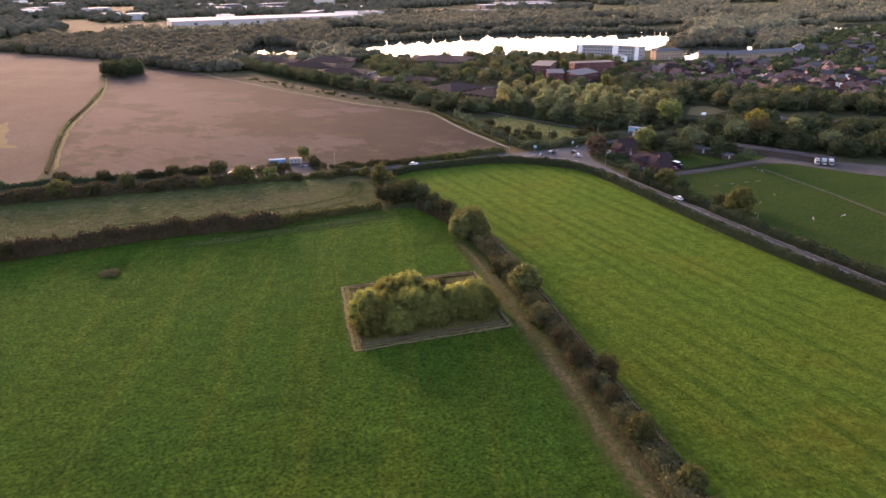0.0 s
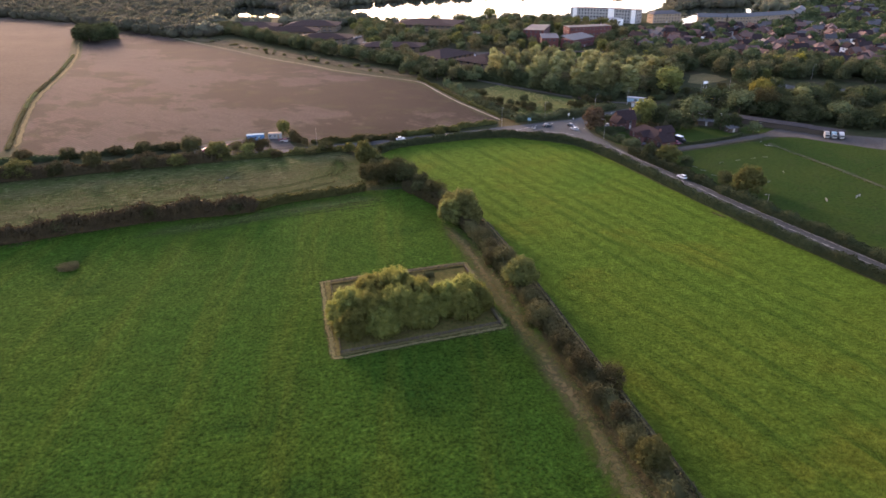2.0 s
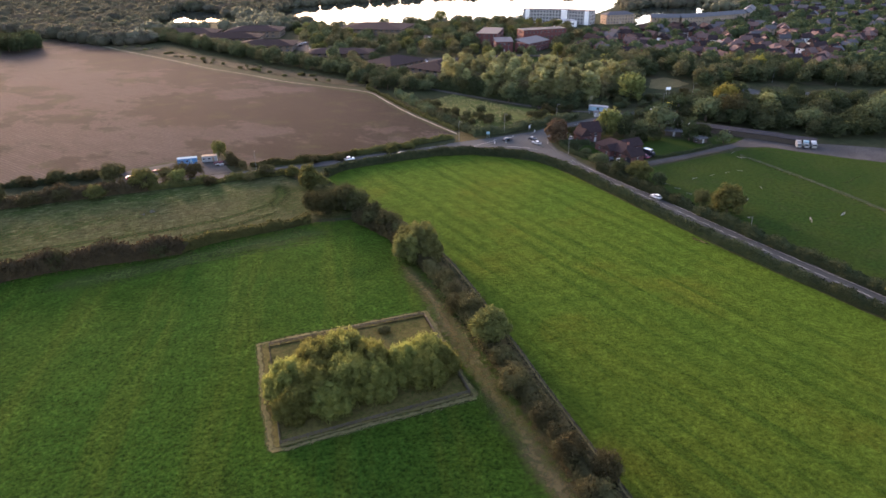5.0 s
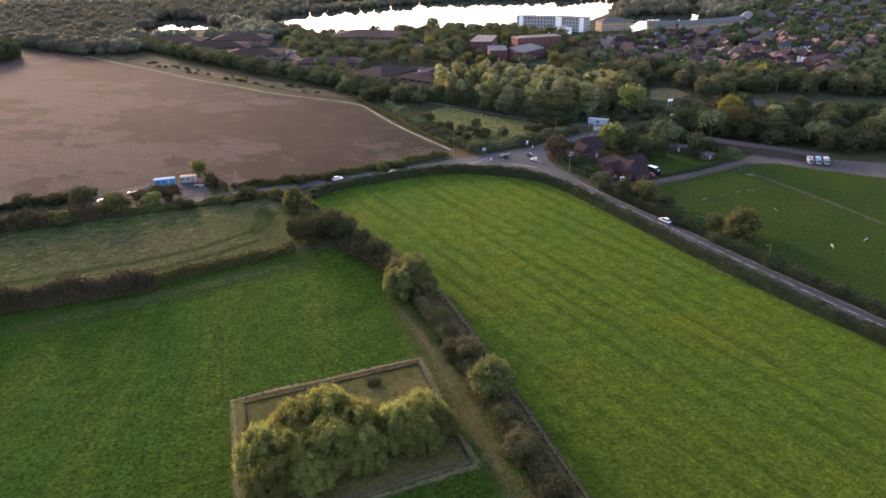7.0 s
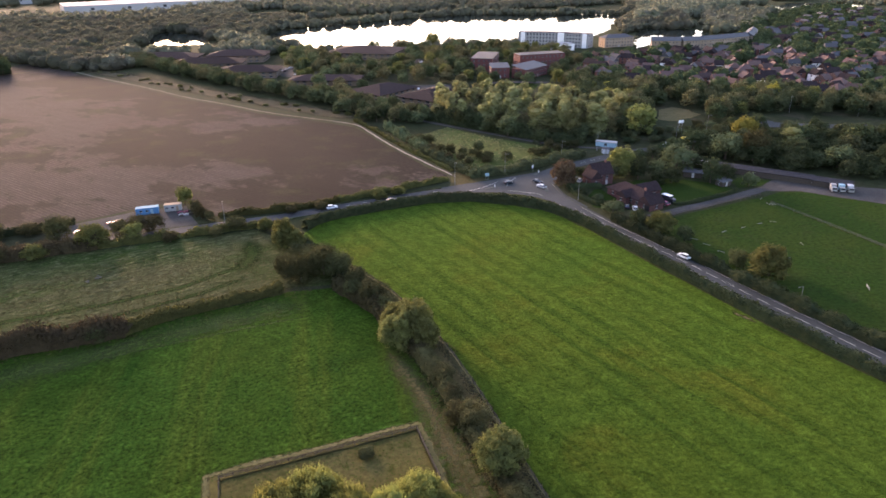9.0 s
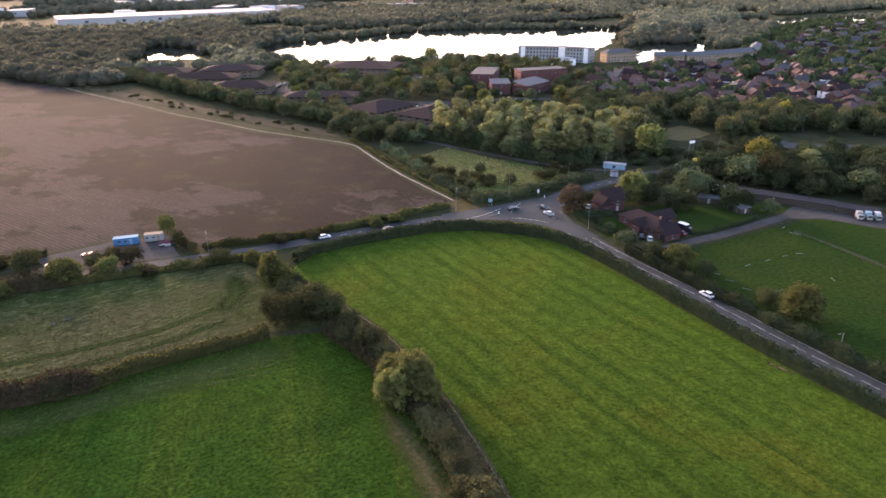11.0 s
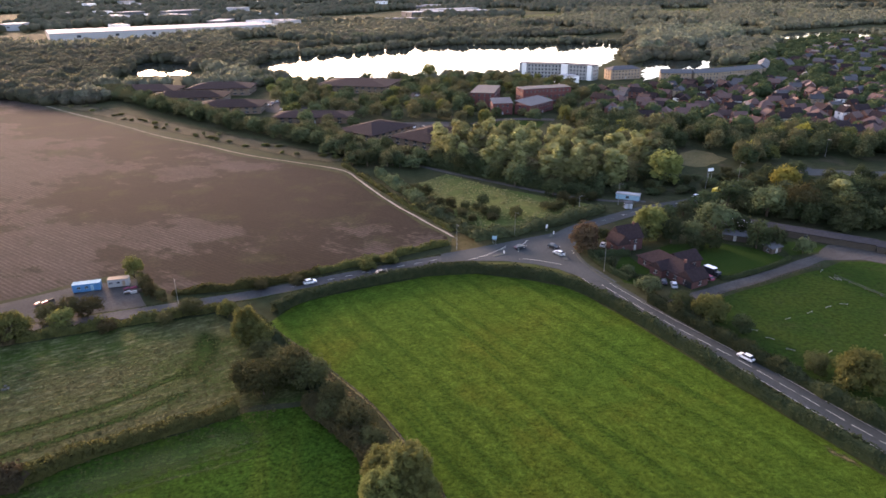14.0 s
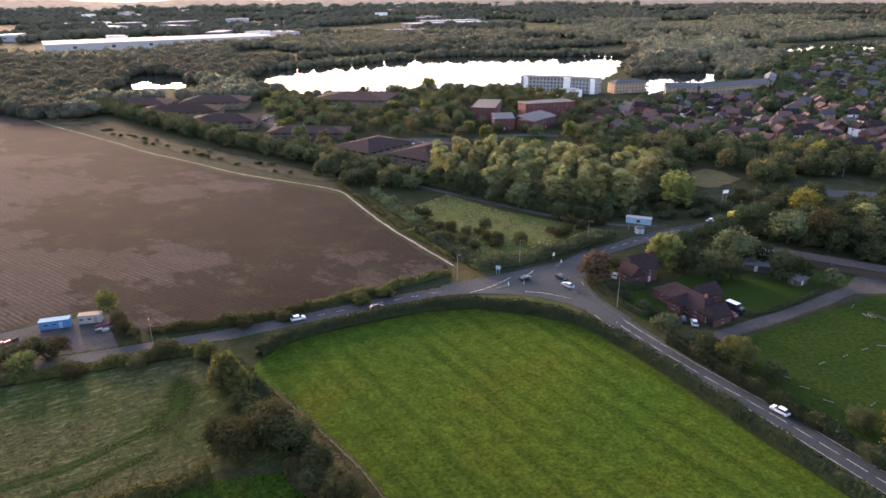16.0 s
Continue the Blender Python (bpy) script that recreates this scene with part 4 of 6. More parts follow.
def dashes(parent, line, gap, mark, shift=0.0, start=4.0):
    p = dense(line, 0.5)
    n, t = normals2(p)
    for i in range(int(start * 2), len(p), int(gap * 2)):
        if -125 < p[i][1] < 105 and p[i][0] > -140:
            part("road_dash", mark, parent, "", pose(p[i][0] + n[i][0] * shift, p[i][1] + n[i][1] * shift, 0.111, 0, 0, math.degrees(math.atan2(t[i][1], t[i][0])) - 90))


dashes(road, R1[-5:], 6, dash)
dashes(road2, R2[2:], 6, long_dash)
dashes(road3, R3, 6, dash)
for k, (rd, ln, wd, sh) in enumerate(((road2, R2[2:], 0.1, 2.95), (road2, R2[2:], 0.1, -2.95))):
    ribbon("edge_line", ln, wd, 0.118, M["line"], parent=rd, shift=sh)
ribbon("kerb", R2[2:], 0.18, 0.2, M["kerb"], "pale stone kerb", parent=road2, shift=3.3, thick=0.2)
ribbon("pavement", R2[2:], 1.2, 0.16, M["footway"], "narrow paved footway beside the road", "pavement", shift=4.0, thick=0.16)


def splitter(x, y, turn, ln, wd):
    e = new("traffic_island")
    e.matrix_basis = pose(x, y, 0.12, 0, 0, turn)
    tagged(e, "low kerbed traffic island with a bollard at the junction", "traffic island")
    part("kerb", box_data("island_kerb", ln, wd, 0.14, M["kerb"], 0.05), e)
    part("bollard", cyl_data("bollard", 0.14, 0.11, 1.0, M["white_paint"]), e, "white traffic bollard", pose(ln * 0.3, 0, 0.14))


splitter(110.2, 38.8, 15, 6, 1.4)
splitter(130.6, 29.2, 70, 5, 1.6)
splitter(135.9, 50.2, 40, 5, 1.4)
for k, ln in enumerate((([(98.3, 37.8), (107.2, 40.4), (115.2, 45.1)], 0.16), ([(115, 33.5), (120.8, 30.3), (126.6, 24)], 0.14), ([(117.1, 38.8), (120.1, 44), (125.1, 48.2)], 0.16))):
    ribbon("junction_line", ln[0], ln[1], 0.128, M["line"], parent=bpy.data.objects["road_junction"])

ribbon("lane", [(96, 196), (122, 152), (136, 131), (145, 117), (161, 94), (175, 81), (192, 74)], 2.6, 0.06, M["yard"], "pale lane behind the scrub field", "road", wobble=0.4)
# lakes
LAKE = [(49, 632), (48.6, 618), (57, 572), (68.6, 532), (88, 510), (117, 502), (155, 498), (225, 498), (277, 498), (324, 495), (413, 500), (465, 556), (489, 598), (545, 650), (600, 700), (579, 718), (535, 753), (460, 768), (391, 815), (313, 819), (238, 787), (186, 759), (140, 748), (80, 716)]
LAKES = [LAKE, [(398, 390), (470, 505), (500, 540), (560, 500), (530, 455), (448, 425), (415, 399)], [(-77, 638), (-68, 606), (-9, 593), (-15, 698), (-70, 744), (-80, 712)], [(-99, 656), (-86, 628), (-92, 686), (-103, 690)], [(790, 716), (862, 731), (855, 667), (899, 669), (897, 609), (980, 640), (1060, 748), (955, 806), (927, 777)]]
for k, pl in enumerate(LAKES):
    sheet("water", pl, 0.06, M["water"], "still lake water reflecting the bright evening sky", "lake", 4.0)

# ---------------------------------------------------------------- hedges
hedge("field_hedge", [(-320, -102), (-180, -68), (-109, -50.5), (-75, -43.5), (-57, -39.5), (-40, -39.5), (-20, -38.5)], 4.6, 5.4, M["umber"], "tall dark brown overgrown hedge between pasture and meadow", 90, 0.34, rough=0.3, seed=1)
hedge("field_hedge", [(-22, -38.6), (-10, -33), (4, -30.3), (20, -27.3)], 3.4, 2.8, M["olive_hedge"], "low olive-brown hedge between pasture and meadow", 70, 0.3, seed=2)
hedge("hedgerow", [(36, -30), (44, -46), (50, -70), (52, -95), (53.5, -115), (54.5, -130), (54.6, -150), (55.4, -165), (55.7, -182), (56, -198), (58, -230), (60, -300)], 4.2, 3.1, M["russet"], "scrubby brown hedgerow with gaps beside the track", 60, 0.3, rough=0.6, seed=3)
hedge("hedgerow", [(25, 14), (33, -6), (40, -28)], 4.5, 3.2, M["dark"], "dark scrub hedge at the meadow corner", 40, 0.3, rough=0.5, seed=4)
hedge("road_hedge", [(32, 19), (39, 24.8), (49, 28), (63, 30), (80, 32), (97.8, 28.9), (112.3, 19), (120.8, 10.8), (126, -1.5), (128.9, -17), (131.4, -31.6), (135, -53.6), (137.5, -69.6), (140, -81.5), (143, -95.5), (147, -112.5), (151.5, -129.5), (167, -189.5), (193, -289.5), (234, -449)], 3.4, 3.1, M["hedge_dark"], "trimmed dark green hedge along the road", 60, 0.26, rough=0.22, seed=5)
hedge("roadside_hedge", [(-330, 4), (-220, 11), (-134, 17), (-113, 18.8), (-68, 23.2), (-36, 24.6)], 4.8, 4.4, M["umber"], "brownish roadside hedge of mixed shrubs", 80, 0.3, rough=0.55, seed=6)
hedge("roadside_hedge", [(-36, 24.6), (-18, 25.2), (0, 26), (18, 26.5)], 3.2, 2.3, M["olive_hedge"], "low olive-brown roadside hedge with gaps", 60, 0.28, rough=0.8, seed=19)
hedge("roadside_hedge", [(-330, 32), (-220, 38), (-123, 42), (-97, 44), (-64, 46.5), (-48, 51)], 2.6, 2.4, M["dark"], "low dark hedge between road and stubble field", 34, 0.3, rough=0.5, seed=7)
hedge("roadside_hedge", [(3, 41.5), (13, 40.6), (24, 39.6), (37, 40.6), (58, 45.2), (77, 49.8), (96, 54.5)], 2.6, 2.2, M["olive_hedge"], "low straggling olive hedge beside the stubble field", 34, 0.28, rough=0.6, seed=8)
hedge("paddock_hedge", [(139.2, -9), (142.9, -30), (146.9, -48), (150.1, -67), (153.4, -84), (157.2, -101), (160.7, -118), (164.4, -134), (180.4, -190), (207.4, -290)], 3.8, 3.2, M["hedge_dark"], "dark hedge between road and paddock", 44, 0.28, rough=0.35, seed=9)
hedge("ditch_hedge", [(-135, 65), (-155, 148), (-164.5, 200), (-169, 260), (-182, 350)], 2.0, 0.9, M["tawny"], "low straggling hedge along the field ditch", 14, 0.35, rough=0.7, seed=10)
hedge("garden_hedge", [(140.1, 13.4), (144.9, 6.1), (149.7, 2.9)], 1.4, 1.5, M["dark"], "trimmed garden hedge of the bungalow", 50, 0.2, rough=0.15, seed=11)
hedge("garden_hedge", [(141.4, 27.1), (149.2, 24.9), (152.1, 23.9)], 2.0, 2.4, M["dark"], "trimmed dark garden hedge by the house", 50, 0.22, rough=0.15, seed=12)
hedge("garden_hedge", [(169.1, -2.8), (179.7, -2.5), (190.4, -0.2), (202, 3.4)], 1.2, 1.2, M["dark"], "low hedge along the drive", 46, 0.2, rough=0.3, seed=13)
hedge("scrub_hedge", [(108, 60), (104.5, 74), (99.5, 98), (97, 124), (92, 152)], 6, 3.4, M["green"], "dark bramble scrub beside the footpath", 46, 0.4, rough=0.6, seed=14)
hedge("scrub_hedge", [(106, 56), (120, 56.5), (136, 60), (152, 64.5), (168, 70)], 6, 3.2, M["green"], "dark scrub beside the road", 46, 0.38, rough=0.6, seed=15)
hedge("field_scrub", [(102, 66), (98, 84), (92, 106), (84, 152), (78, 178)], 2.4, 1.3, M["olive_hedge"], "rough weedy growth along the footpath", 14, 0.35, rough=0.8, seed=18)
hedge("garden_hedge", [(140, 29), (138.8, 21), (139.2, 13), (141.5, 6)], 1.8, 1.9, M["dark"], "dense dark hedge between garden and road", 50, 0.2, rough=0.25, seed=24)
hedge("lane_scrub", [(116, 172), (128, 152), (141, 133), (150, 119), (165, 99), (179, 88)], 6, 3.6, M["dark"], "dark bramble and thorn scrub beside the lane", 44, 0.4, rough=0.6, seed=22)
for k, (a, b) in enumerate(zip(ENC, ENC[1:] + ENC[:1])):
    hedge("fence_weeds", [a, b], 0.4, 0.32, M["tawny" if k == 1 else "russet"], "pale dry weeds along the enclosure fence" if k == 1 else "brown dry weeds along the enclosure fence", 14 if k == 1 else 20, 0.12, rough=0.6, seed=23)
hedge("copse_edge", [(-206, 462), (-188, 448), (-172, 458)], 16, 11, M["dark"], "dark dense copse at the corner of the fields", 160, 0.7, rough=0.3, seed=16)

# ---------------------------------------------------------------- trees of the fields
for x, y, h, w in ((6.8, -120.9, 9.5, 10.5), (12.8, -117, 10.6, 11), (18.8, -115.6, 11.2, 11.5), (11.8, -123.4, 9.6, 10), (18.3, -123, 10.2, 11.5), (24.3, -119.7, 10, 9.5), (31.4, -121.3, 8.8, 8.5), (36.4, -119.9, 9.3, 9.5), (35.3, -124.8, 8.2, 7.5), (39.4, -122, 7.5, 7), (7.3, -126.8, 7.4, 8), (23.8, -125.1, 8.6, 8.5), (14.3, -127.9, 7, 7.5)):
    plant("willow", x, y, h * 1.03, w * 1.22, group="willows in the enclosure")
plant("broad", 53.9, -113.2, 10.3, 10.8)
plant("broad", 159.6, -62.6, 10.8, 13)
plant("thorn", 155, -54.6, 5.6, 6.8)
plant("broad", 149.1, -23.1, 8.4, 11)
plant("shade", 151.6, -32.8, 5.4, 6.4)
plant("shade", 142.3, -19, 8, 5.5)
plant("green", 142.4, -2.7, 5, 9)
for x, y, h, w in ((50.2, -62.6, 12.4, 12), (45.8, -65.2, 9.4, 10.5), (47.2, -59.6, 10, 9.5), (52, -67.5, 8, 8)):
    plant("sallow", x, y, h, w)
for x, y, h, w in ((26.4, -22.5, 8.6, 11), (33.5, -19.7, 9.6, 12), (37.9, -23.7, 8.6, 10), (30.5, -14.7, 7, 9), (41.4, -32.7, 7, 8), (44.3, -42.1, 7, 10), (39.3, -36.6, 5, 7), (46.8, -49.5, 5.5, 7), (22.5, -17.5, 7, 9), (27.5, -7.7, 6, 9), (33.5, -10.8, 5, 7)):
    plant("thorn", x, y, h, w)
plant("broad", 23.7, 5.2, 11.6, 9.5)
plant("broad", 18.8, 22, 5.6, 6.5)
plant("broad", 27.1, 1.2, 8, 8)
for x, y, h, w in ((54, -155.9, 6.8, 7.2), (58.4, -161.5, 6.8, 6), (55, -172.6, 5.8, 5.6), (53.4, -165.2, 5, 6), (51.9, -133.6, 6.4, 7.6), (50.4, -98, 5.2, 6.2), (53, -101.4, 6.8, 8.6), (51.7, -84.7, 5.6, 5.8), (53.3, -123.2, 4.6, 6.5), (54.2, -144.5, 4.8, 6.5), (54.4, -149.9, 4.2, 5.5), (57.7, -206.8, 5, 6), (54.7, -178.6, 4.6, 6), (52, -91.1, 4.4, 5.6)):
    plant("russet", x, y, h, w)
plant("broad", 55.7, -184, 7.8, 7.4)
plant("broad", 58.1, -198.9, 6.5, 6)
# shrubs and small trees beside the western road
for kind, x, y, h, w in (("lime", -10.2, 59.1, 7.8, 8.5), ("lime", -25.6, 28.8, 6, 8.4), ("thorn", -50.5, 38.2, 8, 10.5), ("broad", -37.9, 27.1, 9.2, 12), ("thorn", 8.4, 26.2, 4.9, 8.4), ("broad", -115.6, 21.3, 8.4, 14), ("thorn", -87.4, 22.5, 8.6, 9.6),
                          ("russet", -25, 35.7, 6.4, 7.8), ("russet", -19.5, 35.4, 5.8, 8.4), ("russet", -30.5, 35.3, 5, 8), ("russet", -3.6, 41.6, 5.2, 4.8), ("russet", -0.4, 38.8, 3.8, 4.6), ("russet", -5.4, 47.1, 5.6, 5), ("broad", -54.2, 21.5, 6, 9), ("russet", -65.2, 21.1, 5.5, 9), ("russet", -76.2, 20.3, 5, 9),
                          ("thorn", -100.2, 18.8, 6, 9), ("russet", -129.2, 17.4, 6, 10), ("russet", -60.9, 44.3, 4.6, 8), ("thorn", -71.9, 44, 5.4, 9), ("russet", -82.9, 43.7, 4.5, 8), ("thorn", -102.9, 42.1, 5.5, 8), ("russet", -120.9, 42.5, 6, 9), ("russet", 28.9, 36.6, 3.2, 6), ("russet", 39.9, 37.4, 3, 6), ("olive", 63.9, 42.3, 3.6, 7), ("olive", 72, 44.6, 3.8, 6), ("russet", -13.2, 22.2, 3.6, 7), ("russet", 1.8, 22.7, 3.2, 6)):
    plant("broad" if kind == "olive" else kind, x, y, h, w)
plant("shade", -368, 700, 13, 17)
plant("shade", -316, 730, 10, 14)
plant("shade", -274, 712, 9, 12)
for x, y in ((-200, 446), (-190, 434), (-180, 428), (-172, 444), (-186, 450), (-202, 462), (-180, 470)):
    plant("shade", x, y, 14, 16)
for k, t in enumerate(np.linspace(0, 1, 6)):
    x = -165 + 138 * t
    plant("thorn", x, float(np.interp(x, (-320, -180, -109, -75, -57, -40, -20), (-102, -68, -50.5, -43.5, -39.5, -39.5, -38.5))), 4.6 + (k * 7 % 5) * 0.5, 7 + k % 3)
q = random.Random(61)
for k in range(40):
    t = q.uniform(0, 1)
    x, y = np.interp(t, (0, 0.25, 0.5, 0.75, 1), (84, 46, -2, -56, -122)), np.interp(t, (0, 0.25, 0.5, 0.75, 1), (176, 214, 278, 356, 456))
    off = q.uniform(3, 14)
    plant(("oak", "sallow", "broad")[k % 3], round(float(x) + 0.82 * off, 1), round(float(y) + 0.57 * off, 1), q.uniform(0.8, 2.6), q.uniform(2.5, 5.5), group="bushes beyond the footpath")
# by the junction and the bungalow
plant("bronze", 139.4, 33.1, 11, 10.4)
plant("bronze", 143.4, 36.3, 9, 8)
plant("sallow", 169.8, 37.4, 13.4, 14.5)
plant("yellow", 252.6, 61, 14.4, 16.5)
plant("lime", 215.3, 95.5, 16.4, 19)
for x, y, h, w in ((175, 45.5, 4.6, 8), (182, 50, 5, 8.5), (189, 53.5, 5, 7.5), (204, 56.5, 6.5, 9), (212, 59, 7.5, 10)):
    plant("shade", x, y, h, w)
plant("russet", 238, 36.5, 14.5, 15)
plant("poplar", 264, 43, 12.5, 13)
plant("shade", 123.4, 91.4, 5.6, 5.7)
plant("green", 148, 114.1, 11.5, 12)
plant("shade", 157.9, 94, 7.6, 9.5)
for k, (x, y, h, w) in enumerate(((194.4, 33.1, 12.4, 17), (198.7, 15.4, 10.6, 9.3), (205.1, 13.5, 8, 7.6), (196, 53.5, 6.5, 8), (173.1, 29.3, 10, 8), (180.3, 27.7, 8.6, 8), (183.7, 20.8, 7, 8), (201.7, 27.3, 8, 9), (210.6, 6.5, 6, 7), (176.7, 20.4, 6, 7), (163.3, 34, 6.5, 7), (157.8, 39, 5, 6), (150.8, 38.7, 5, 6),
                                  (227, 42.1, 12.4, 17), (221.5, 58.5, 11, 12), (242.8, 50.2, 11, 14), (245.7, 23.5, 11.5, 15.5), (256.7, 31.1, 10, 12), (262.6, 13.3, 11, 14), (271.4, 46.2, 12.4, 17), (280.6, 24.8, 11, 15), (284.6, 2.1, 11.5, 15), (296.7, 35.3, 12, 16), (301.6, 12.6, 12, 15), (307.5, -8.2, 12, 15), (318.6, 21.1, 12, 16), (325.6, -0.7, 12, 15), (327.5, -22.4, 12, 14), (346.5, -12.9, 13, 16), (345.6, 11.7, 12, 15),
                                  (367.5, -23.2, 13, 16), (369.5, 0.4, 13, 16), (391.5, -15.8, 13, 16), (393.5, 8.8, 13, 16), (236.7, 35.5, 9, 11), (252.6, 17.5, 8, 10), (146, -12, 3.6, 5), (148, -15.5, 3.2, 4.6), (143.7, 10.7, 3.2, 5), (141.2, 17.7, 3.6, 5))):
    plant(("green", "shade", "shade", "green", "shade")[k % 5], x, y, h, w)

for k, (x, y) in enumerate(((236, 66), (246, 70), (257, 75), (267, 78), (277, 80))):
    plant(("shade", "green")[k % 2], x, y, 8 + k % 3, 11)

# ---------------------------------------------------------------- woods of the middle distance
r = random.Random(5)
GLADE = [(219, 89), (243, 132), (256, 150), (273, 152), (282, 136), (279, 122), (252, 90)]

for k, (x, y) in enumerate(scatter([(125, 163), (139, 142), (151, 124), (167, 104), (183, 94), (206, 100), (233, 128), (222, 150), (194, 168), (160, 204), (134, 198)], 8.6, 3)):
    plant(("poplar", "poplar", "oak", "poplar", "poplar")[k % 5], x, y, r.uniform(13, 19) if k % 5 != 2 else r.uniform(8, 12), r.uniform(7, 9.5) if k % 2 == 0 else r.uniform(9.5, 13), group="poplar wood")
for k, (x, y) in enumerate(scatter([(121, 160), (135, 139), (147, 121), (163, 101), (180, 91), (189, 99), (172, 114), (158, 133), (145, 152), (130, 172)], 6.4, 53)):
    plant(("shade", "green", "thorn", "shade")[k % 4], x, y, r.uniform(5, 9.5), r.uniform(7, 10), group="dark undergrowth before the poplars")
for k, (x, y) in enumerate(scatter([(82.1, 176.8), (91.7, 163.8), (117.3, 150.6), (125.5, 168.3), (110.2, 193), (98.6, 208.2), (70.8, 217.4)], 8.5, 4)):
    plant(("green", "oak", "shade")[k % 3], x, y, r.uniform(6, 10), r.uniform(8, 11), group="scrub wood")
grove("tree_belt", [(("oak", "green", "shade")[k % 3], x, y, r.uniform(8, 11), r.uniform(9, 12)) for k, (x, y) in enumerate(scatter([(-86, 484), (-71, 457), (-34, 387), (7, 317.5), (41, 264), (70, 225), (86, 187), (100, 192), (86, 222), (56, 264), (24, 320), (-18, 390), (-52, 450), (-68, 486)], 6.6, 6))], "belt of olive-green trees behind the footpath")
grove("estate_wood", [(("green", "shade", "oak", "oak", "green", "shade", "lime" if k % 16 == 6 else "green", "yellow" if k % 24 == 7 else "shade")[k % 8], x, y, r.uniform(8, 13), r.uniform(10, 14)) for k, (x, y) in enumerate(scatter([(223.8, 131.6), (261.6, 116.5), (297.4, 113.9), (352.6, 90.4), (407, 65.4), (416.7, 91.6), (364.5, 125), (343, 156), (300.5, 175.6), (282.4, 209.1), (256.8, 251.3), (239.5, 249.8), (229.1, 202.4), (215, 171.4)], 11, 7,
                                   avoid=(GLADE,)))], "mixed green and yellow wood beside the housing estate")
for k, (x, y) in enumerate(scatter([(104, 79), (115.6, 66.2), (153.1, 74.2), (178.6, 84.4), (172.9, 90.8), (133.5, 76.5), (112.2, 95.8), (99.1, 131.9), (94.9, 121.4)], 7.5, 8)):
    plant(("thorn", "russet", "thorn")[k % 3], x, y, r.uniform(3, 5), r.uniform(5, 7), group="field scrub")
# trees among the offices
OFF_AVOID = ([(77.3, 243.8), (129.7, 184), (181.5, 235.2), (157.1, 283.3), (118, 290.1)], [(-92, 495.2), (-15, 392.6), (25.7, 336.7), (60, 383.4), (56.5, 517.3), (-49.6, 535.8)], [(96, 439.8), (124.6, 374.7), (174, 398.3), (160.6, 457.2), (111.5, 465.7)],
             [(190.7, 261), (253, 255.5), (291.8, 298.6), (287.7, 329.7), (221.8, 364.2), (192.1, 329)], [(46.1, 290.9), (103.1, 288.7), (103.7, 320.4), (46.7, 323)], [(177.6, 233.2), (201.3, 209.4), (226.1, 246.1), (201.4, 263.7)])
grove("stable_wood", [(("shade", "green", "shade", "shade")[k % 4], x, y, r.uniform(5.5, 9), r.uniform(7, 10)) for k, (x, y) in enumerate(scatter([(212, 56), (230, 34), (246, 10), (268, -4), (300, -20), (400, -52), (430, 30), (340, 52), (290, 72), (262, 68), (236, 62)], 8.5, 51))], "dark mixed trees behind the stables")
for k, (x, y) in enumerate(scatter([(180, 84), (194, 78), (214, 75), (232, 81), (258, 91), (270, 95), (258, 100), (232, 100), (206, 98), (188, 94)], 7.5, 52)):
    plant(("thorn", "green", "shade")[k % 3], x, y, r.uniform(2.6, 4.6), r.uniform(5, 8), group="roadside scrub")
grove("road_trees", [(("green", "shade", "oak", "lime")[k % 4], x, y, r.uniform(8, 13), r.uniform(9, 13)) for k, (x, y) in enumerate(scatter([(205, 105), (228.8, 92.1), (261.3, 104.1), (297.4, 112.8), (261.6, 117.5), (223.8, 132.7), (206.4, 123.7)], 9.5, 24, avoid=(GLADE,)))], "mixed trees between the road and the wood")
grove("office_trees", [(("green", "oak", "shade", "oak", "lime")[k % 5], x, y, r.uniform(7, 12), r.uniform(9, 13)) for k, (x, y) in enumerate(scatter([(67.3, 239), (125.9, 189.5), (195.2, 239.8), (258.8, 263.6), (311.3, 333.8), (313.2, 426.7), (247.4, 451.4), (71.7, 473.6), (59, 335.3)], 14.5, 9, avoid=OFF_AVOID))], "leafy trees among the office buildings")
plant("lime", 212.4, 474.8, 15, 18)
for k, (x, y, h, w) in enumerate(((194.7, 310.2, 9, 10), (200.2, 297.4, 8, 9), (222.3, 296.4, 7, 8), (226.4, 310.7, 9, 10), (250, 291.1, 8, 9), (259.4, 286.5, 9, 11), (271, 296.3, 10, 11), (280.6, 308.4, 9, 10), (245.2, 339.1, 10, 11), (195.4, 349.8, 11, 12), (232.1, 354.3, 10, 11), (188.4, 287.3, 8, 10), (201.6, 272.1, 7, 9), (219.9, 269.4, 6, 8), (249.5, 270.2, 8, 10), (261, 273.9, 9, 10))):
    plant(("shade", "oak", "green", "shade")[k % 4], x, y, h, w, group="trees round the red offices")

# houses are set in the estate below; trees between them
rr = random.Random(12)
spots = [(-404, 1526.8), (-168.9, 1942.4), (-111.5, 2100.9), (71.9, 2257.8), (-335, 2241.2), (-247.4, 2097.2), (-347.1, 3059.7), (312.6, 3429.1), (590.5, 3590.7), (973.4, 3767.9), (-164.7, 3989.5), (714.1, 2144.6)]
spots += [(rr.uniform(-1100, 700), rr.uniform(1350, 2100)) for _ in range(20)] + [(rr.uniform(-1500, 1300), rr.uniform(2100, 3900)) for _ in range(34)]


def clear_of_sheds(p):
    return all(abs(p[0] - a) > 52 or not -90 < p[1] - b < 45 for a, b in spots)


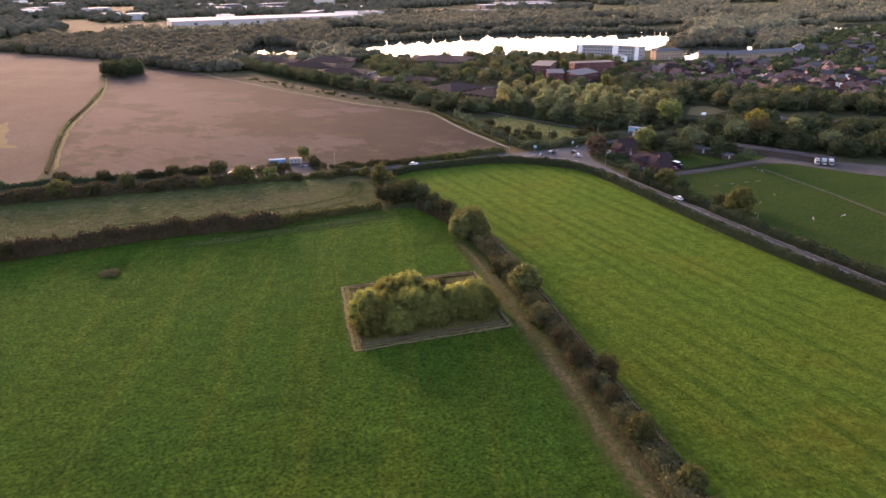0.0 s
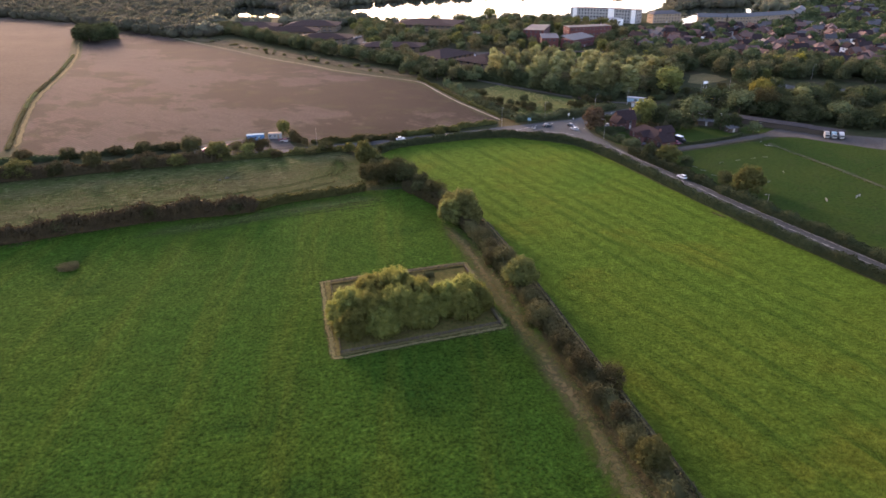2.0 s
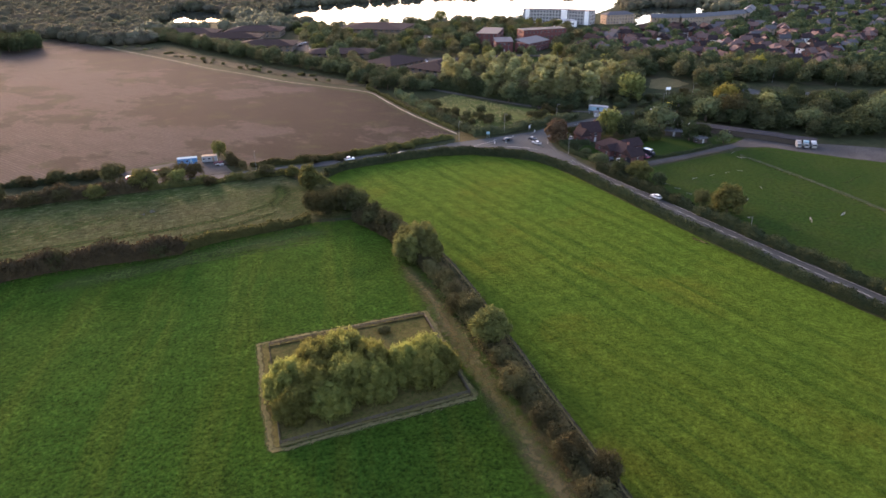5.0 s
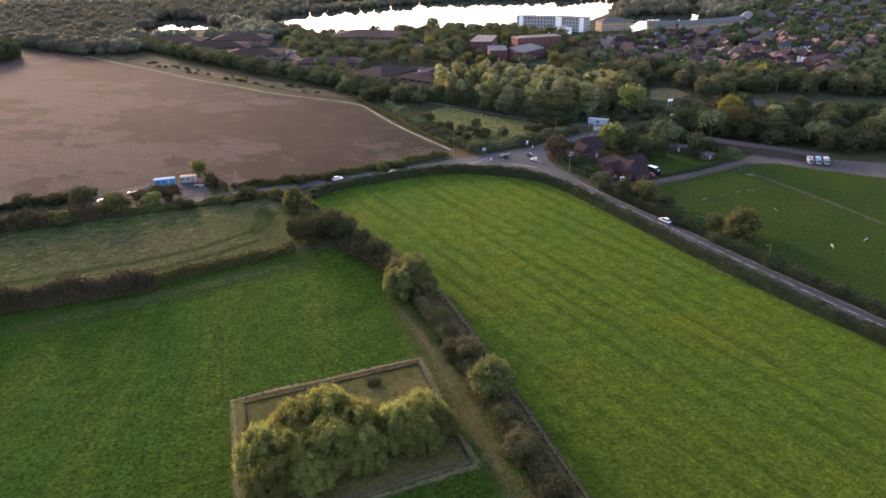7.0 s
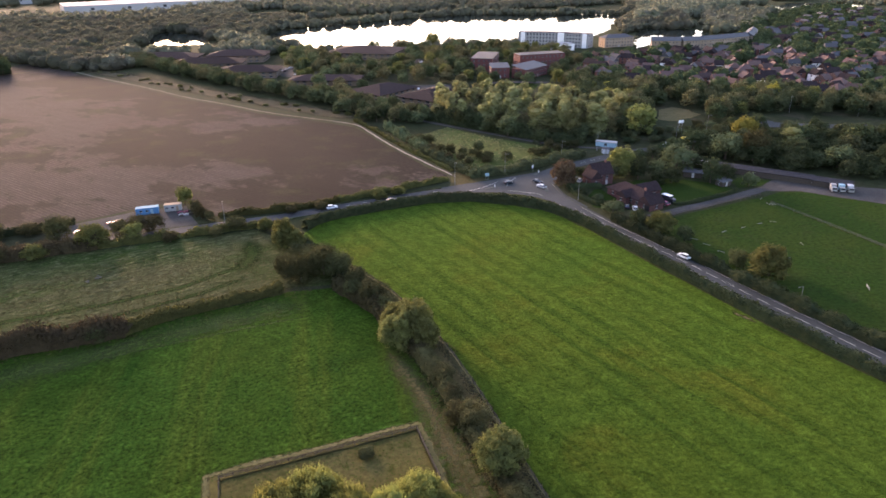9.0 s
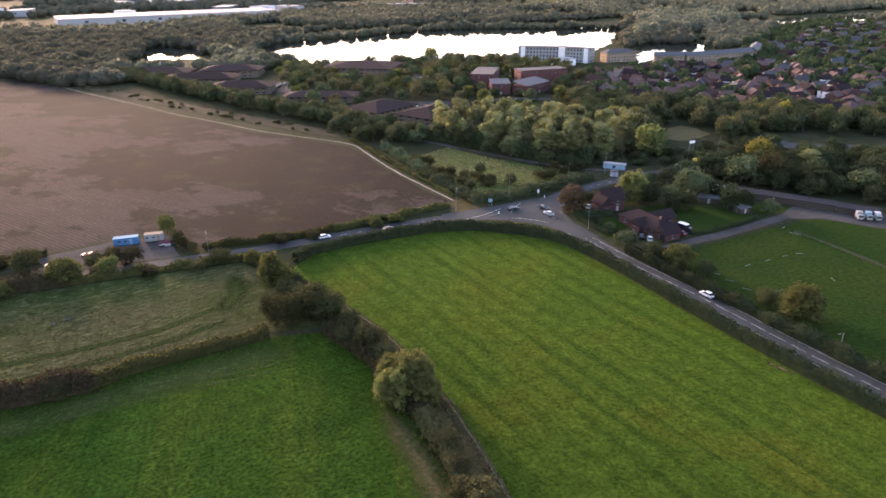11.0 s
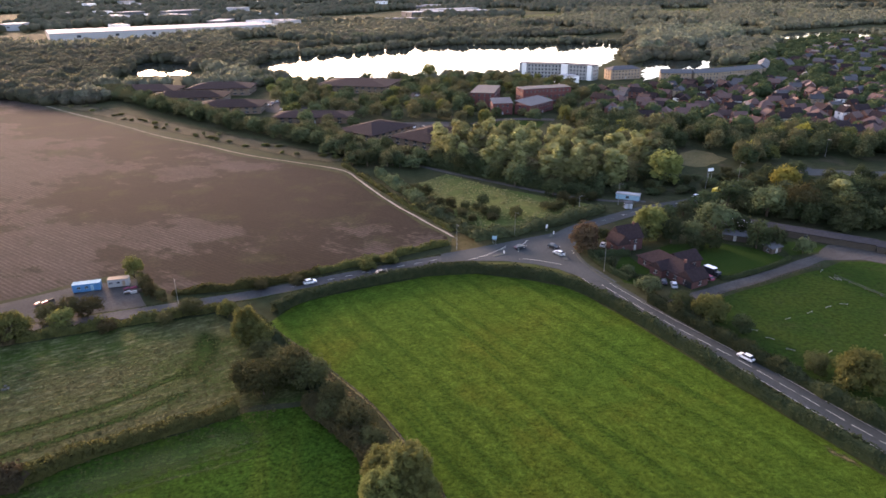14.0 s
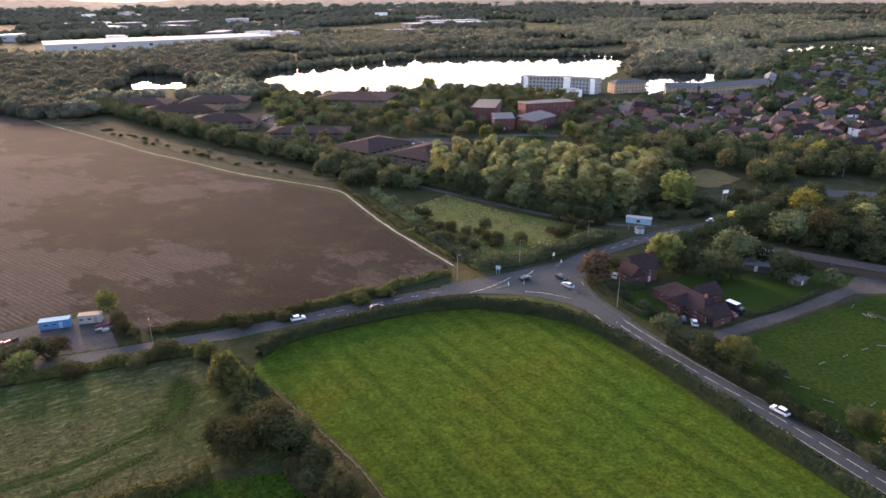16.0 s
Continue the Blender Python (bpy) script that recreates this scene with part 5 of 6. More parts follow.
GREENS = [[(1100, 1391.8), (1278.4, 1409.8), (1507.1, 1724.8), (1318.1, 1722.8)], [(620.9, 1196.2), (775.3, 1319.4), (978.1, 1650.9), (792.4, 1568.5)], [(831.5, 931.2), (945.3, 933), (1008.5, 977.9), (892.6, 1032.9)], [(334, 979.6), (565.1, 975.4), (587, 1020.4), (345.4, 1024.4)], [(-45.2, 915.2), (144.7, 928.4), (156, 967.5), (-55, 960.3)]]
COMPLEX = [(440.4, 1572), (723.8, 1567.2), (792.1, 1835.4), (476.6, 1806.7)]
CLEAR3 = [(798.9, 626), (931, 633.2), (1304.1, 838.1), (1280.8, 891.8), (918.2, 828.9)]
CLEAR = [(-80, 612), (-82, 525), (-70, 510), (0, 500), (10, 600), (-66, 612)]
FAR = "distant green and brown woodland canopy with haze in its colour"
EST = [(258.8, 257.5), (287.1, 208.9), (303.4, 179.6), (344.9, 160.1), (357.7, 108.8), (600, 60), (880, 200), (951.9, 721.6), (611.5, 507.7), (539.7, 412.8), (467.3, 346.6), (395, 355.3), (319.1, 349)]
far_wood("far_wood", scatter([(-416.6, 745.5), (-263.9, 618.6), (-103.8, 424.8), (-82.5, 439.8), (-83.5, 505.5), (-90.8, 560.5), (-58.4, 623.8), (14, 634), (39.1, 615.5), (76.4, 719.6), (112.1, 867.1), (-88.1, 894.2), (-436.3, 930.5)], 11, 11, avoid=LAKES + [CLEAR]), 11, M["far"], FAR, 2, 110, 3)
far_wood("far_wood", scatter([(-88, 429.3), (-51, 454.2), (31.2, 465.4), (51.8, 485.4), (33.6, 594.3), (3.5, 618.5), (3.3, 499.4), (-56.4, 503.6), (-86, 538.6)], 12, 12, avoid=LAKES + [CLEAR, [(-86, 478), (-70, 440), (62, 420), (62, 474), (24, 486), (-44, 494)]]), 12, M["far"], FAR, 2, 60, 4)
bank = dense(LAKE[14:], 9.0)
bn, _ = normals2(bank)
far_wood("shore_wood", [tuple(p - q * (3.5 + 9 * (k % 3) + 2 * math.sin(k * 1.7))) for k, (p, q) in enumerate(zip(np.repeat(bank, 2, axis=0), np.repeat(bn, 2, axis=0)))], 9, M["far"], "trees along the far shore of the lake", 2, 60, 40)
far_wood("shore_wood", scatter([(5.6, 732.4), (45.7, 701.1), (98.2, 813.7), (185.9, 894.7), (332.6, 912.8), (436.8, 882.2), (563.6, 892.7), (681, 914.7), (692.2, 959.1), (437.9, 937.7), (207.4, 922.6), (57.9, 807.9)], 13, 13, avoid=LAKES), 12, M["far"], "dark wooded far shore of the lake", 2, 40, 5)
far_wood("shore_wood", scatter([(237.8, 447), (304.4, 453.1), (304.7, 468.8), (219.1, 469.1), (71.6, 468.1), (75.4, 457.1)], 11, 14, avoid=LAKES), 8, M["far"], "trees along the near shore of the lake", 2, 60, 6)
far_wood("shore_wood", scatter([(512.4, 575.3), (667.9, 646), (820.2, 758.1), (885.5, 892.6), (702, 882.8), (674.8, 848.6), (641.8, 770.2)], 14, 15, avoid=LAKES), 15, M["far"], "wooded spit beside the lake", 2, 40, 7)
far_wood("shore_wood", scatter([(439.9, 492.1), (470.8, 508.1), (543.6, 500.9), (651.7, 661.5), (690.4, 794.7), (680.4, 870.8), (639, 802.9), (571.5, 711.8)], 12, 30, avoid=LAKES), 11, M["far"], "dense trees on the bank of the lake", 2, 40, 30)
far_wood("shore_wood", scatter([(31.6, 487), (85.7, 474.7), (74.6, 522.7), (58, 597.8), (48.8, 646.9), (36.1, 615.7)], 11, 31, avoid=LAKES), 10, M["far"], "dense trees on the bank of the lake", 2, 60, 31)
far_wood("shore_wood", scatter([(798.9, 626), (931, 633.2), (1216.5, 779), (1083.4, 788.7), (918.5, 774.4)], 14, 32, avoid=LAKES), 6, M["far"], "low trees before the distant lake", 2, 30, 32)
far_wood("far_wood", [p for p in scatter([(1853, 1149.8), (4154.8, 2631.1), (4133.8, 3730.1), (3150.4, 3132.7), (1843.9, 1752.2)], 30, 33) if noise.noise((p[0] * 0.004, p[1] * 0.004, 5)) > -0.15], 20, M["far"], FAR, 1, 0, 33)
grove("lakeside_trees", [(("green", "oak", "shade", "lime")[k % 4], x, y, r.uniform(7, 11), r.uniform(9, 12)) for k, (x, y) in enumerate(scatter([(56.1, 391.1), (76.1, 389.9), (96.9, 431.5), (91.6, 470), (59.8, 480.6)], 11, 34))], "leafy trees between the offices and the lake")
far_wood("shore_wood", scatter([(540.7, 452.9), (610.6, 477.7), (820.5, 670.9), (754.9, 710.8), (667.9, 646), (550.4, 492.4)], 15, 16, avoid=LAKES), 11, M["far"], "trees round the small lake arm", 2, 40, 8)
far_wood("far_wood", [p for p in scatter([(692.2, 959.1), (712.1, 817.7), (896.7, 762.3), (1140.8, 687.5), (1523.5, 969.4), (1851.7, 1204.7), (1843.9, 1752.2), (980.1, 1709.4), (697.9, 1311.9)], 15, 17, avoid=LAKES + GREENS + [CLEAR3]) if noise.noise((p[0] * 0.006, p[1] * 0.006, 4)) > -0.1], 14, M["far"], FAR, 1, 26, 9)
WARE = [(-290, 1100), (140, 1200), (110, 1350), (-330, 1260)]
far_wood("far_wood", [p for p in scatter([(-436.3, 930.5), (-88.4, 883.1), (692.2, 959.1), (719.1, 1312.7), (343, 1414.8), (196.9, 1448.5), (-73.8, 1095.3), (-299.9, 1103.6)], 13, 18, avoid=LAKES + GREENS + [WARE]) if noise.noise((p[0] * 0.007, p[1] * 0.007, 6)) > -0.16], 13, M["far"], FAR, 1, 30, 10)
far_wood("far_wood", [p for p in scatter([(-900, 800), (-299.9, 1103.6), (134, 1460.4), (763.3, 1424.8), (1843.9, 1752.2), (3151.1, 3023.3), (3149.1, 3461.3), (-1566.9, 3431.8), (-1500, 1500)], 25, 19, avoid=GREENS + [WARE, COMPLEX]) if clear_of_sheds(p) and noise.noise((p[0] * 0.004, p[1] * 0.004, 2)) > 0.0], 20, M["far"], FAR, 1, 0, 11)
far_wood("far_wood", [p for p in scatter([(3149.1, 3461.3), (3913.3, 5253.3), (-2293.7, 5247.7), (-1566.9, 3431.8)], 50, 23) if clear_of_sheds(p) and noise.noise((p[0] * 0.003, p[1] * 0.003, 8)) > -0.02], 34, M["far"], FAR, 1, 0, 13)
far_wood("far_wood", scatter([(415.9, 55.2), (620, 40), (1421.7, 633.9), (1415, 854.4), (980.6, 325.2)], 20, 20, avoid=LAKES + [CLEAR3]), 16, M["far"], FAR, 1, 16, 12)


def ridge():
    """A low wooded ridge added as a backdrop to close the view; its glow stands for haze."""
    verts, faces, n = [], [], 160
    for i in range(n + 1):
        a = -0.75 + 1.7 * i / n
        for k, (d, z) in enumerate(((4300, -2), (4650, 1), (4800, -2))):
            h = z if z < 0 else 62 + 22 * noise.noise((a * 9, 0.5, 1)) + 7 * noise.noise((a * 60, 3, 1))
            verts.append((math.sin(a) * d, math.cos(a) * d - 140, h))
    for i in range(n):
        for k in (0, 1):
            faces.append((i * 3 + k, i * 3 + k + 3, i * 3 + k + 4, i * 3 + k + 1))
    return tagged(new("backdrop", mesh_from("backdrop", verts, faces, M["haze"], True)), "low wooded backdrop ridge with a faint glow for haze", "hill", kind="structure")


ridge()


# ---------------------------------------------------------------- buildings
PANES = {}


def pane_data(w, h):
    key = (round(w, 2), round(h, 2))
    if key not in PANES:
        bm = bmesh.new()
        for sx, sy, sz, oz, oy, mi in ((w, 0.08, h, 0, 0, 0), (w + 0.1, 0.1, 0.06, h / 2, 0.02, 1), (w + 0.2, 0.16, 0.08, -h / 2 - 0.05, 0.04, 1), (0.05, 0.1, h, 0, 0.02, 1)):
            g = bmesh.ops.create_cube(bm, size=1)
            bmesh.ops.scale(bm, vec=(sx, sy, sz), verts=g["verts"])
            bmesh.ops.translate(bm, vec=(0, oy, oz), verts=g["verts"])
            for f in {f for v in g["verts"] for f in v.link_faces}:
                f.material_index = mi
        me = bpy.data.meshes.new("window")
        bm.to_mesh(me)
        bm.free()
        me.materials.append(M["glass"])
        me.materials.append(M["frame_paint"])
        PANES[key] = me
    return PANES[key]


def roof_data(w, d, h, rh, kind, material, over=0.5):
    a, b = w / 2 + over, d / 2 + over
    z = h - 0.12
    t = 0.22
    if kind == "flat":
        return box_data("roof", w + 0.3, d + 0.3, 0.5, material, 0.05, h - 0.1)
    ins = 0.0 if kind == "gable" else min(a, b)
    if kind == "mono":
        v = [(-a, -b, z), (a, -b, z), (a, b, z + rh), (-a, b, z + rh), (-a, -b, z + t), (a, -b, z + t), (a, b, z + rh + t), (-a, b, z + rh + t)]
        f = [(3, 2, 1, 0), (4, 5, 6, 7), (0, 1, 5, 4), (1, 2, 6, 5), (2, 3, 7, 6), (3, 0, 4, 7)]
        return mesh_from("roof", v, f, material)
    v = [(-a, -b, z), (a, -b, z), (a, b, z), (-a, b, z), (-a, -b, z + t), (a, -b, z + t), (a, b, z + t), (-a, b, z + t), (-a + ins, 0, z + rh + t), (a - ins, 0, z + rh + t)]
    f = [(3, 2, 1, 0), (0, 1, 5, 4), (1, 2, 6, 5), (2, 3, 7, 6), (3, 0, 4, 7), (4, 5, 9, 8), (6, 7, 8, 9), (5, 6, 9), (7, 4, 8)]
    return mesh_from("roof", v, f, material)


def building(name, label, category, x, y, turn, w, d, h, rh=2.5, roof="gable", wall="brick", tile="tile", floors=2, gap=3.2, pw=1.2, ph=1.2, chimney=True, door=True, over=0.4, group=""):
    """A building with walls, roof, chimney, door and windows; w along its ridge, d across."""
    e = new(name)
    e.matrix_basis = pose(x, y, 0, 0, 0, turn)
    tagged(e, label, category, group)
    a, b = w / 2, d / 2
    if roof == "gable":
        v = [(-a, -b, 0), (a, -b, 0), (a, b, 0), (-a, b, 0), (-a, -b, h), (a, -b, h), (a, b, h), (-a, b, h), (-a, 0, h + rh - 0.15), (a, 0, h + rh - 0.15)]
        f = [(0, 1, 5, 4), (2, 3, 7, 6), (1, 2, 6, 9, 5), (3, 0, 4, 8, 7), (4, 5, 9, 8), (6, 7, 8, 9), (3, 2, 1, 0)]
        part("wall", mesh_from("wall", v, f, M[wall]), e)
    else:
        part("wall", box_data("wall", w, d, h, M[wall], 0.0), e)
    part("roof", roof_data(w, d, h, rh, roof, M[tile], over), e)
    if chimney:
        part("chimney", box_data("chimney", 0.7, 0.7, 1.6, M["brick"], 0.05), e, "", pose(a * 0.6, 0, h + rh - 0.9))
    fh = h / floors
    for fl in range(floors):
        z = fh * (fl + 0.55)
        for side in (-1, 1):
            n = max(1, int((w - 1.0) / gap))
            for i in range(n):
                px = (i - (n - 1) / 2) * gap
                if door and fl == 0 and side == -1 and i == n // 2:
                    part("door", box_data("door", 1.0, 0.1, 2.05, M["frame_paint"], 0.02), e, "", pose(px, -b - 0.03, 0.02))
                    continue
                part("window", pane_data(pw, ph), e, "", pose(px, side * (b + 0.02), z, 0, 0, 180 if side < 0 else 0))
            n = max(1, int((d - 1.5) / (gap * 1.2)))
            for i in range(n):
                part("window", pane_data(pw, ph), e, "", pose(side * (a + 0.02), (i - (n - 1) / 2) * gap * 1.2, z, 0, 0, -90 if side > 0 else 90))
    return e


# bungalow with garage, and the house by the junction
building("bungalow", "long red-brick bungalow with a brown tiled roof", "bungalow", 157.8, 8.2, -80, 20, 9, 2.8, 3.0, "hip", "house_brick", "tile_house", 1, 3.4, over=0.6)
building("bungalow_wing", "brick wing of the bungalow with tiled gable roof", "house", 164.6, 10.6, 8, 9, 7, 2.8, 2.6, "gable", "house_brick", "tile_house", 1, 3, door=False, chimney=False)
building("bungalow_porch", "small brick gabled bay of the bungalow", "house", 154.2, 7, 10, 6, 5, 2.8, 2.2, "gable", "house_brick", "tile_house", 1, 3, door=False, chimney=False)
g = building("garage", "brick double garage with a timber gable and open doors", "garage", 158.8, -2.2, 11, 7, 6, 2.6, 2.6, "gable", "house_brick", "tile_house", 1, 4, door=False, chimney=False)
for s in (-1.5, 1.5):
    part("garage_door", box_data("garage_door", 0.1, 2.5, 2.2, M["black_paint"], 0.02), g, "dark garage doorway", pose(-3.56, s, 0.02))
part("gable_board", mesh_from("gable_board", [(-3.58, -3.3, 2.6), (-3.58, 3.3, 2.6), (-3.58, 0, 5.0), (-3.68, -3.3, 2.6), (-3.68, 3.3, 2.6), (-3.68, 0, 5.0)], [(0, 1, 2), (5, 4, 3), (0, 3, 4, 1), (1, 4, 5, 2), (2, 5, 3, 0)], M["buff"]), g, "buff timber gable")
building("house", "brick house with a steep brown tiled roof beside the junction", "house", 155.4, 31.4, 4, 9, 7.5, 4.4, 4.2, "gable", "house_brick", "tile_house", 2, 3, chimney=True)
building("house_wing", "brick wing of the junction house with a tiled roof", "house", 151, 29, 94, 6.5, 5, 3.6, 3.2, "gable", "house_brick", "tile_house", 1, 3, chimney=False, door=False)
# stables, sheds
building("stable_block", "long dark timber stable block with a grey sheet roof", "stable", 222.8, 17.6, -50, 44, 4.2, 2.5, 0.6, "mono", "timber", "stable_roof", 1, 200.0, 1.1, 1.1, False, False)
building("stable_block", "short dark timber stable block with a felt roof", "stable", 241, -5.2, -50, 14, 4.2, 2.4, 0.6, "mono", "timber", "stable_roof", 1, 200.0, 1.1, 1.1, False, False)
building("barn", "dark open-sided timber barn with a pale sheet roof", "barn", 204.1, 33.1, -50, 10, 7, 3.2, 1.4, "gable", "timber", "pale_sheet", 1, 5, 1.1, 1.1, False, False)
building("shed", "low dark garden shed with a pale roof", "shed", 201.8, 11.2, 10, 5, 3.5, 2.1, 0.5, "mono", "timber", "sheet", 1, 5, 0.8, 0.8, False, True)
building("shed", "low timber shed among the stables with dark roof", "shed", 197.4, 25, -40, 8, 4, 2.3, 0.7, "mono", "timber", "sheet", 1, 5, 0.8, 0.8, False, True)
building("filling_station", "low pale blue roadside shed with a sheet roof", "building", 187, 80, -42, 10, 3.0, 2.2, 0.4, "flat", "turquoise", "pale_sheet", 1, 20, 1.4, 1.2, False, False)
building("kiosk", "small white kiosk beside the road", "building", 180.5, 69.5, -18, 3, 2.5, 2.2, 0.5, "flat", "grey_paint", "sheet", 1, 3, 1.2, 1.0, False, True)

# offices
OFFICES = ((138, 216, 34, 36, 26, 5.5), (110, 245, 34, 34, 26, 5.5), (79, 305, -20, 48, 18, 5), (-44, 466, -17, 54, 26, 6.5), (-7, 417, -13, 56, 24, 6.5),
           (25, 363, -14, 44, 24, 6), (19, 455, -15, 48, 26, 7), (135, 434, -30, 60, 42, 7))
for x, y, tn, w, d, h in OFFICES:
    building("office_building", "low buff-brick office with a broad brown hipped roof", "office", x, y, tn, w + 3, d + 3, h - 0.8, min(4.0, d * 0.15), "hip", "dark_buff", "tile_brown", 2, 5.6, 2.6, 1.3, False, True, 1.6, group="office park")
building("office_building", "red-brick three-storey office block with a flat roof", "office", 216.3, 332.1, 61, 40, 18, 10, 0.5, "flat", "maroon_brick", "slate", 3, 3.4, 1.5, 1.4, False, True)
building("office_building", "red-brick three-storey office block with a flat roof", "office", 257.1, 313.7, 0, 40, 14, 12, 0.5, "flat", "maroon_brick", "slate", 3, 3.4, 1.5, 1.4, False, True)
building("office_wing", "brick office wing with a grey single-pitch roof", "office", 210.6, 285.4, -12, 14, 12, 8, 2, "mono", "maroon_brick", "sheet", 2, 3.4, 1.5, 1.4, False, True)
building("office_wing", "brick office wing with a grey single-pitch roof", "office", 234.5, 281.3, 32, 30, 13, 7, 2.5, "mono", "maroon_brick", "sheet", 2, 3.4, 1.5, 1.4, False, True)
# flats by the lake
wf = building("apartment_block", "long four-storey apartment block of pale grey and white", "apartments", 321.2, 447.9, -34, 46, 14, 13, 0.6, "flat", "pale_wall", "slate", 4, 3.3, 1.6, 1.7, False, False)
wf2 = building("apartment_block", "long four-storey apartment block of pale grey and white", "apartments", 348.4, 423.9, -50, 31, 14, 13, 0.6, "flat", "pale_wall", "slate", 4, 3.3, 1.6, 1.7, False, False)
for e, xs in ((wf, (-18, 20)), (wf2, (12, -12))):
    for sx in xs:
        part("stair_tower", box_data("stair_tower", 4.2, 1.6, 13.6, M["render"], 0.08), e, "white rendered stair tower", pose(sx, -7.6, 0.01))
building("pavilion", "pale low pavilion with a light roof before the apartments", "building", 325, 406.5, -5, 20, 12, 6, 1.5, "hip", "render", "pale_sheet", 1, 4, 2, 2, False, True)
building("apartment_block", "grey three-storey apartment block beside the lake", "apartments", 387.1, 411.1, -2, 32, 13, 9, 3, "hip", "buff", "slate", 3, 3.3, 1.3, 1.3, False, True)
TERRACE = ((416, 369, -25, 27), (442, 361.5, -4, 27), (469, 363.5, 8, 28), (496, 368, 10, 27), (522, 380, 44, 28), (544, 402, 46, 30))
for x, y, tn, w in TERRACE:
    building("terrace", "curved terrace of three-storey buff houses with grey roofs", "terrace", x, y, tn, w, 10, 9, 3.2, "gable", "buff", "sheet", 3, 3.3, 1.2, 1.3, True, True, group="lakeside terrace")

# the housing estate
PROTO = [building("house", lab, "house", 0, 0, 0, w, d, h, rh, rf, wl, tl, 2, 4.0, 1.3, 1.2, ch, True, 0.35, "estate houses") for lab, w, d, h, rh, rf, wl, tl, ch in (
    ("red-brick two-storey house with a red tiled roof", 9, 7.5, 4.9, 3.2, "gable", "brick", "tile", True),
    ("brick semi-detached house with a brown tiled roof", 11, 8, 4.9, 3.4, "gable", "brick", "tile_brown", True),
    ("buff-brick house with a grey tiled roof", 9, 7, 4.9, 3.0, "gable", "buff", "slate", True),
    ("brick house with a hipped red tiled roof", 10, 8.5, 4.9, 3.4, "hip", "brick", "tile", False),
    ("white-rendered gabled house with a brown roof", 7, 7, 5.0, 3.6, "gable", "render", "tile_brown", False))]
places = []
for k, (x, y) in enumerate(scatter([(264.4, 255.1), (289.1, 213), (306.4, 187.7), (346.9, 166.2), (360.7, 120.9), (435.7, 133.8), (518.2, 234), (484.8, 333.5), (412.9, 341.1), (320.7, 335.6)], 16.5, 21)):
    places.append((x, y))
for k, (x, y) in enumerate(scatter([(516.6, 164.1), (650, 168.5), (937.1, 392.1), (909, 632), (610.4, 467.8), (539.3, 392.9), (511, 314.2)], 25, 22)):
    places.append((x, y))
places = [p for p in places if all(math.hypot(p[0] - a, p[1] - b) > 21 for a, b, _, _ in TERRACE)]
places = [p for k, p in enumerate(places) if k % 6 != 4]
far_wood("garden_trees", [p for p in scatter(EST, 9.5, 10) if (int(p[0] * 7) % 5) < 3 and all(math.hypot(p[0] - a, p[1] - b) > 7.5 for a, b in places)], 8, M["dark"], "garden trees between the houses of the estate", 2, 70, 2)
kinds = []
for k, (x, y) in enumerate(places):
    kd = (0, 1, 3, 0, 1, 2, 3, 0)[k % 8] if y < 300 and x < 560 else (2, 1, 2, 0)[k % 4]
    if k % 11 == 5:
        kd = 4
    block = int(x / 55) * 7 + int(y / 45) * 3
    kinds.append((kd, pose(x, y, 0, 0, 0, (block * 53) % 180 + (90 if k % 3 == 0 else 0) + r.uniform(-6, 6))))
FARTHER = [building("house", "grey-roofed house in the distant part of the estate", "house", 0, 0, 0, 10, 8, 4.9, 3.2, "gable", wl, tl, 1, 6.5, 1.4, 1.3, False, False, 0.35, "distant houses") for wl, tl in (("buff", "slate"), ("brick", "tile_brown"))]
seen = set()
for k, (kd, m) in enumerate(kinds):
    if m.translation.x > 545 or m.translation.y > 330:
        kd = 10 + k % 2
    src = FARTHER[kd - 10] if kd >= 10 else PROTO[kd]
    if kd not in seen:
        seen.add(kd)
        src.matrix_basis = m
    else:
        copy_thing(src, m)
ribbon("estate_road", [(297.8, 138.5), (326.9, 184.1), (346.1, 219.4), (358.1, 260), (393.7, 289.3), (448.2, 297)], 6, 0.05, M["asphalt"], "asphalt street through the housing estate", "road")
ribbon("estate_road", [(358.1, 260), (329, 283.7), (301, 293)], 5, 0.06, M["asphalt"], "asphalt side street in the housing estate", "road")
ribbon("estate_road", [(346.1, 219.4), (391.9, 207.9), (455.5, 216), (518.7, 254)], 5, 0.06, M["asphalt"], "asphalt side street in the housing estate", "road")
ribbon("office_road", [(178, 254.1), (195.7, 264), (214.9, 261.2), (235.7, 250)], 7, 0.05, M["yard"], "pale office car park road", "road")
sheet("green_office", [(177.6, 233.2), (201.3, 209.4), (226.1, 246.1), (201.4, 263.7)], 0.03, M["lawn"], "mown green beside the offices", "lawn", 1.0)
sheet("car_park", [(107.3, 250.3), (134.6, 232.5), (156.5, 248.6), (166.6, 267.2), (127.6, 279.1)], 0.04, M["yard"], "pale office car park", "car park", 1.0)
sheet("car_park", [(50, 350), (60, 340), (80, 352), (74, 388), (64, 402), (44, 398), (42, 380)], 0.04, M["yard"], "pale office car park", "car park", 1.0)
sheet("car_park", [(148.9, 362.7), (197.8, 370.8), (204.3, 404.1), (159.5, 404.3)], 0.04, M["yard"], "office car park", "car park", 1.0)
sheet("green_lake", [(159.8, 420.1), (246.7, 410), (268.1, 434.6), (238, 457.4), (170.3, 456.4)], 0.03, M["verge"], "grass slope above the lake", "grass", 2.0)
for k, pl in enumerate(GREENS):
    sheet("far_green", pl, 0.04, M["verge" if k < 3 else "rank"], "distant open meadow among the woods" if k < 3 else "distant tan meadow beyond the lake", "field", 5.0)
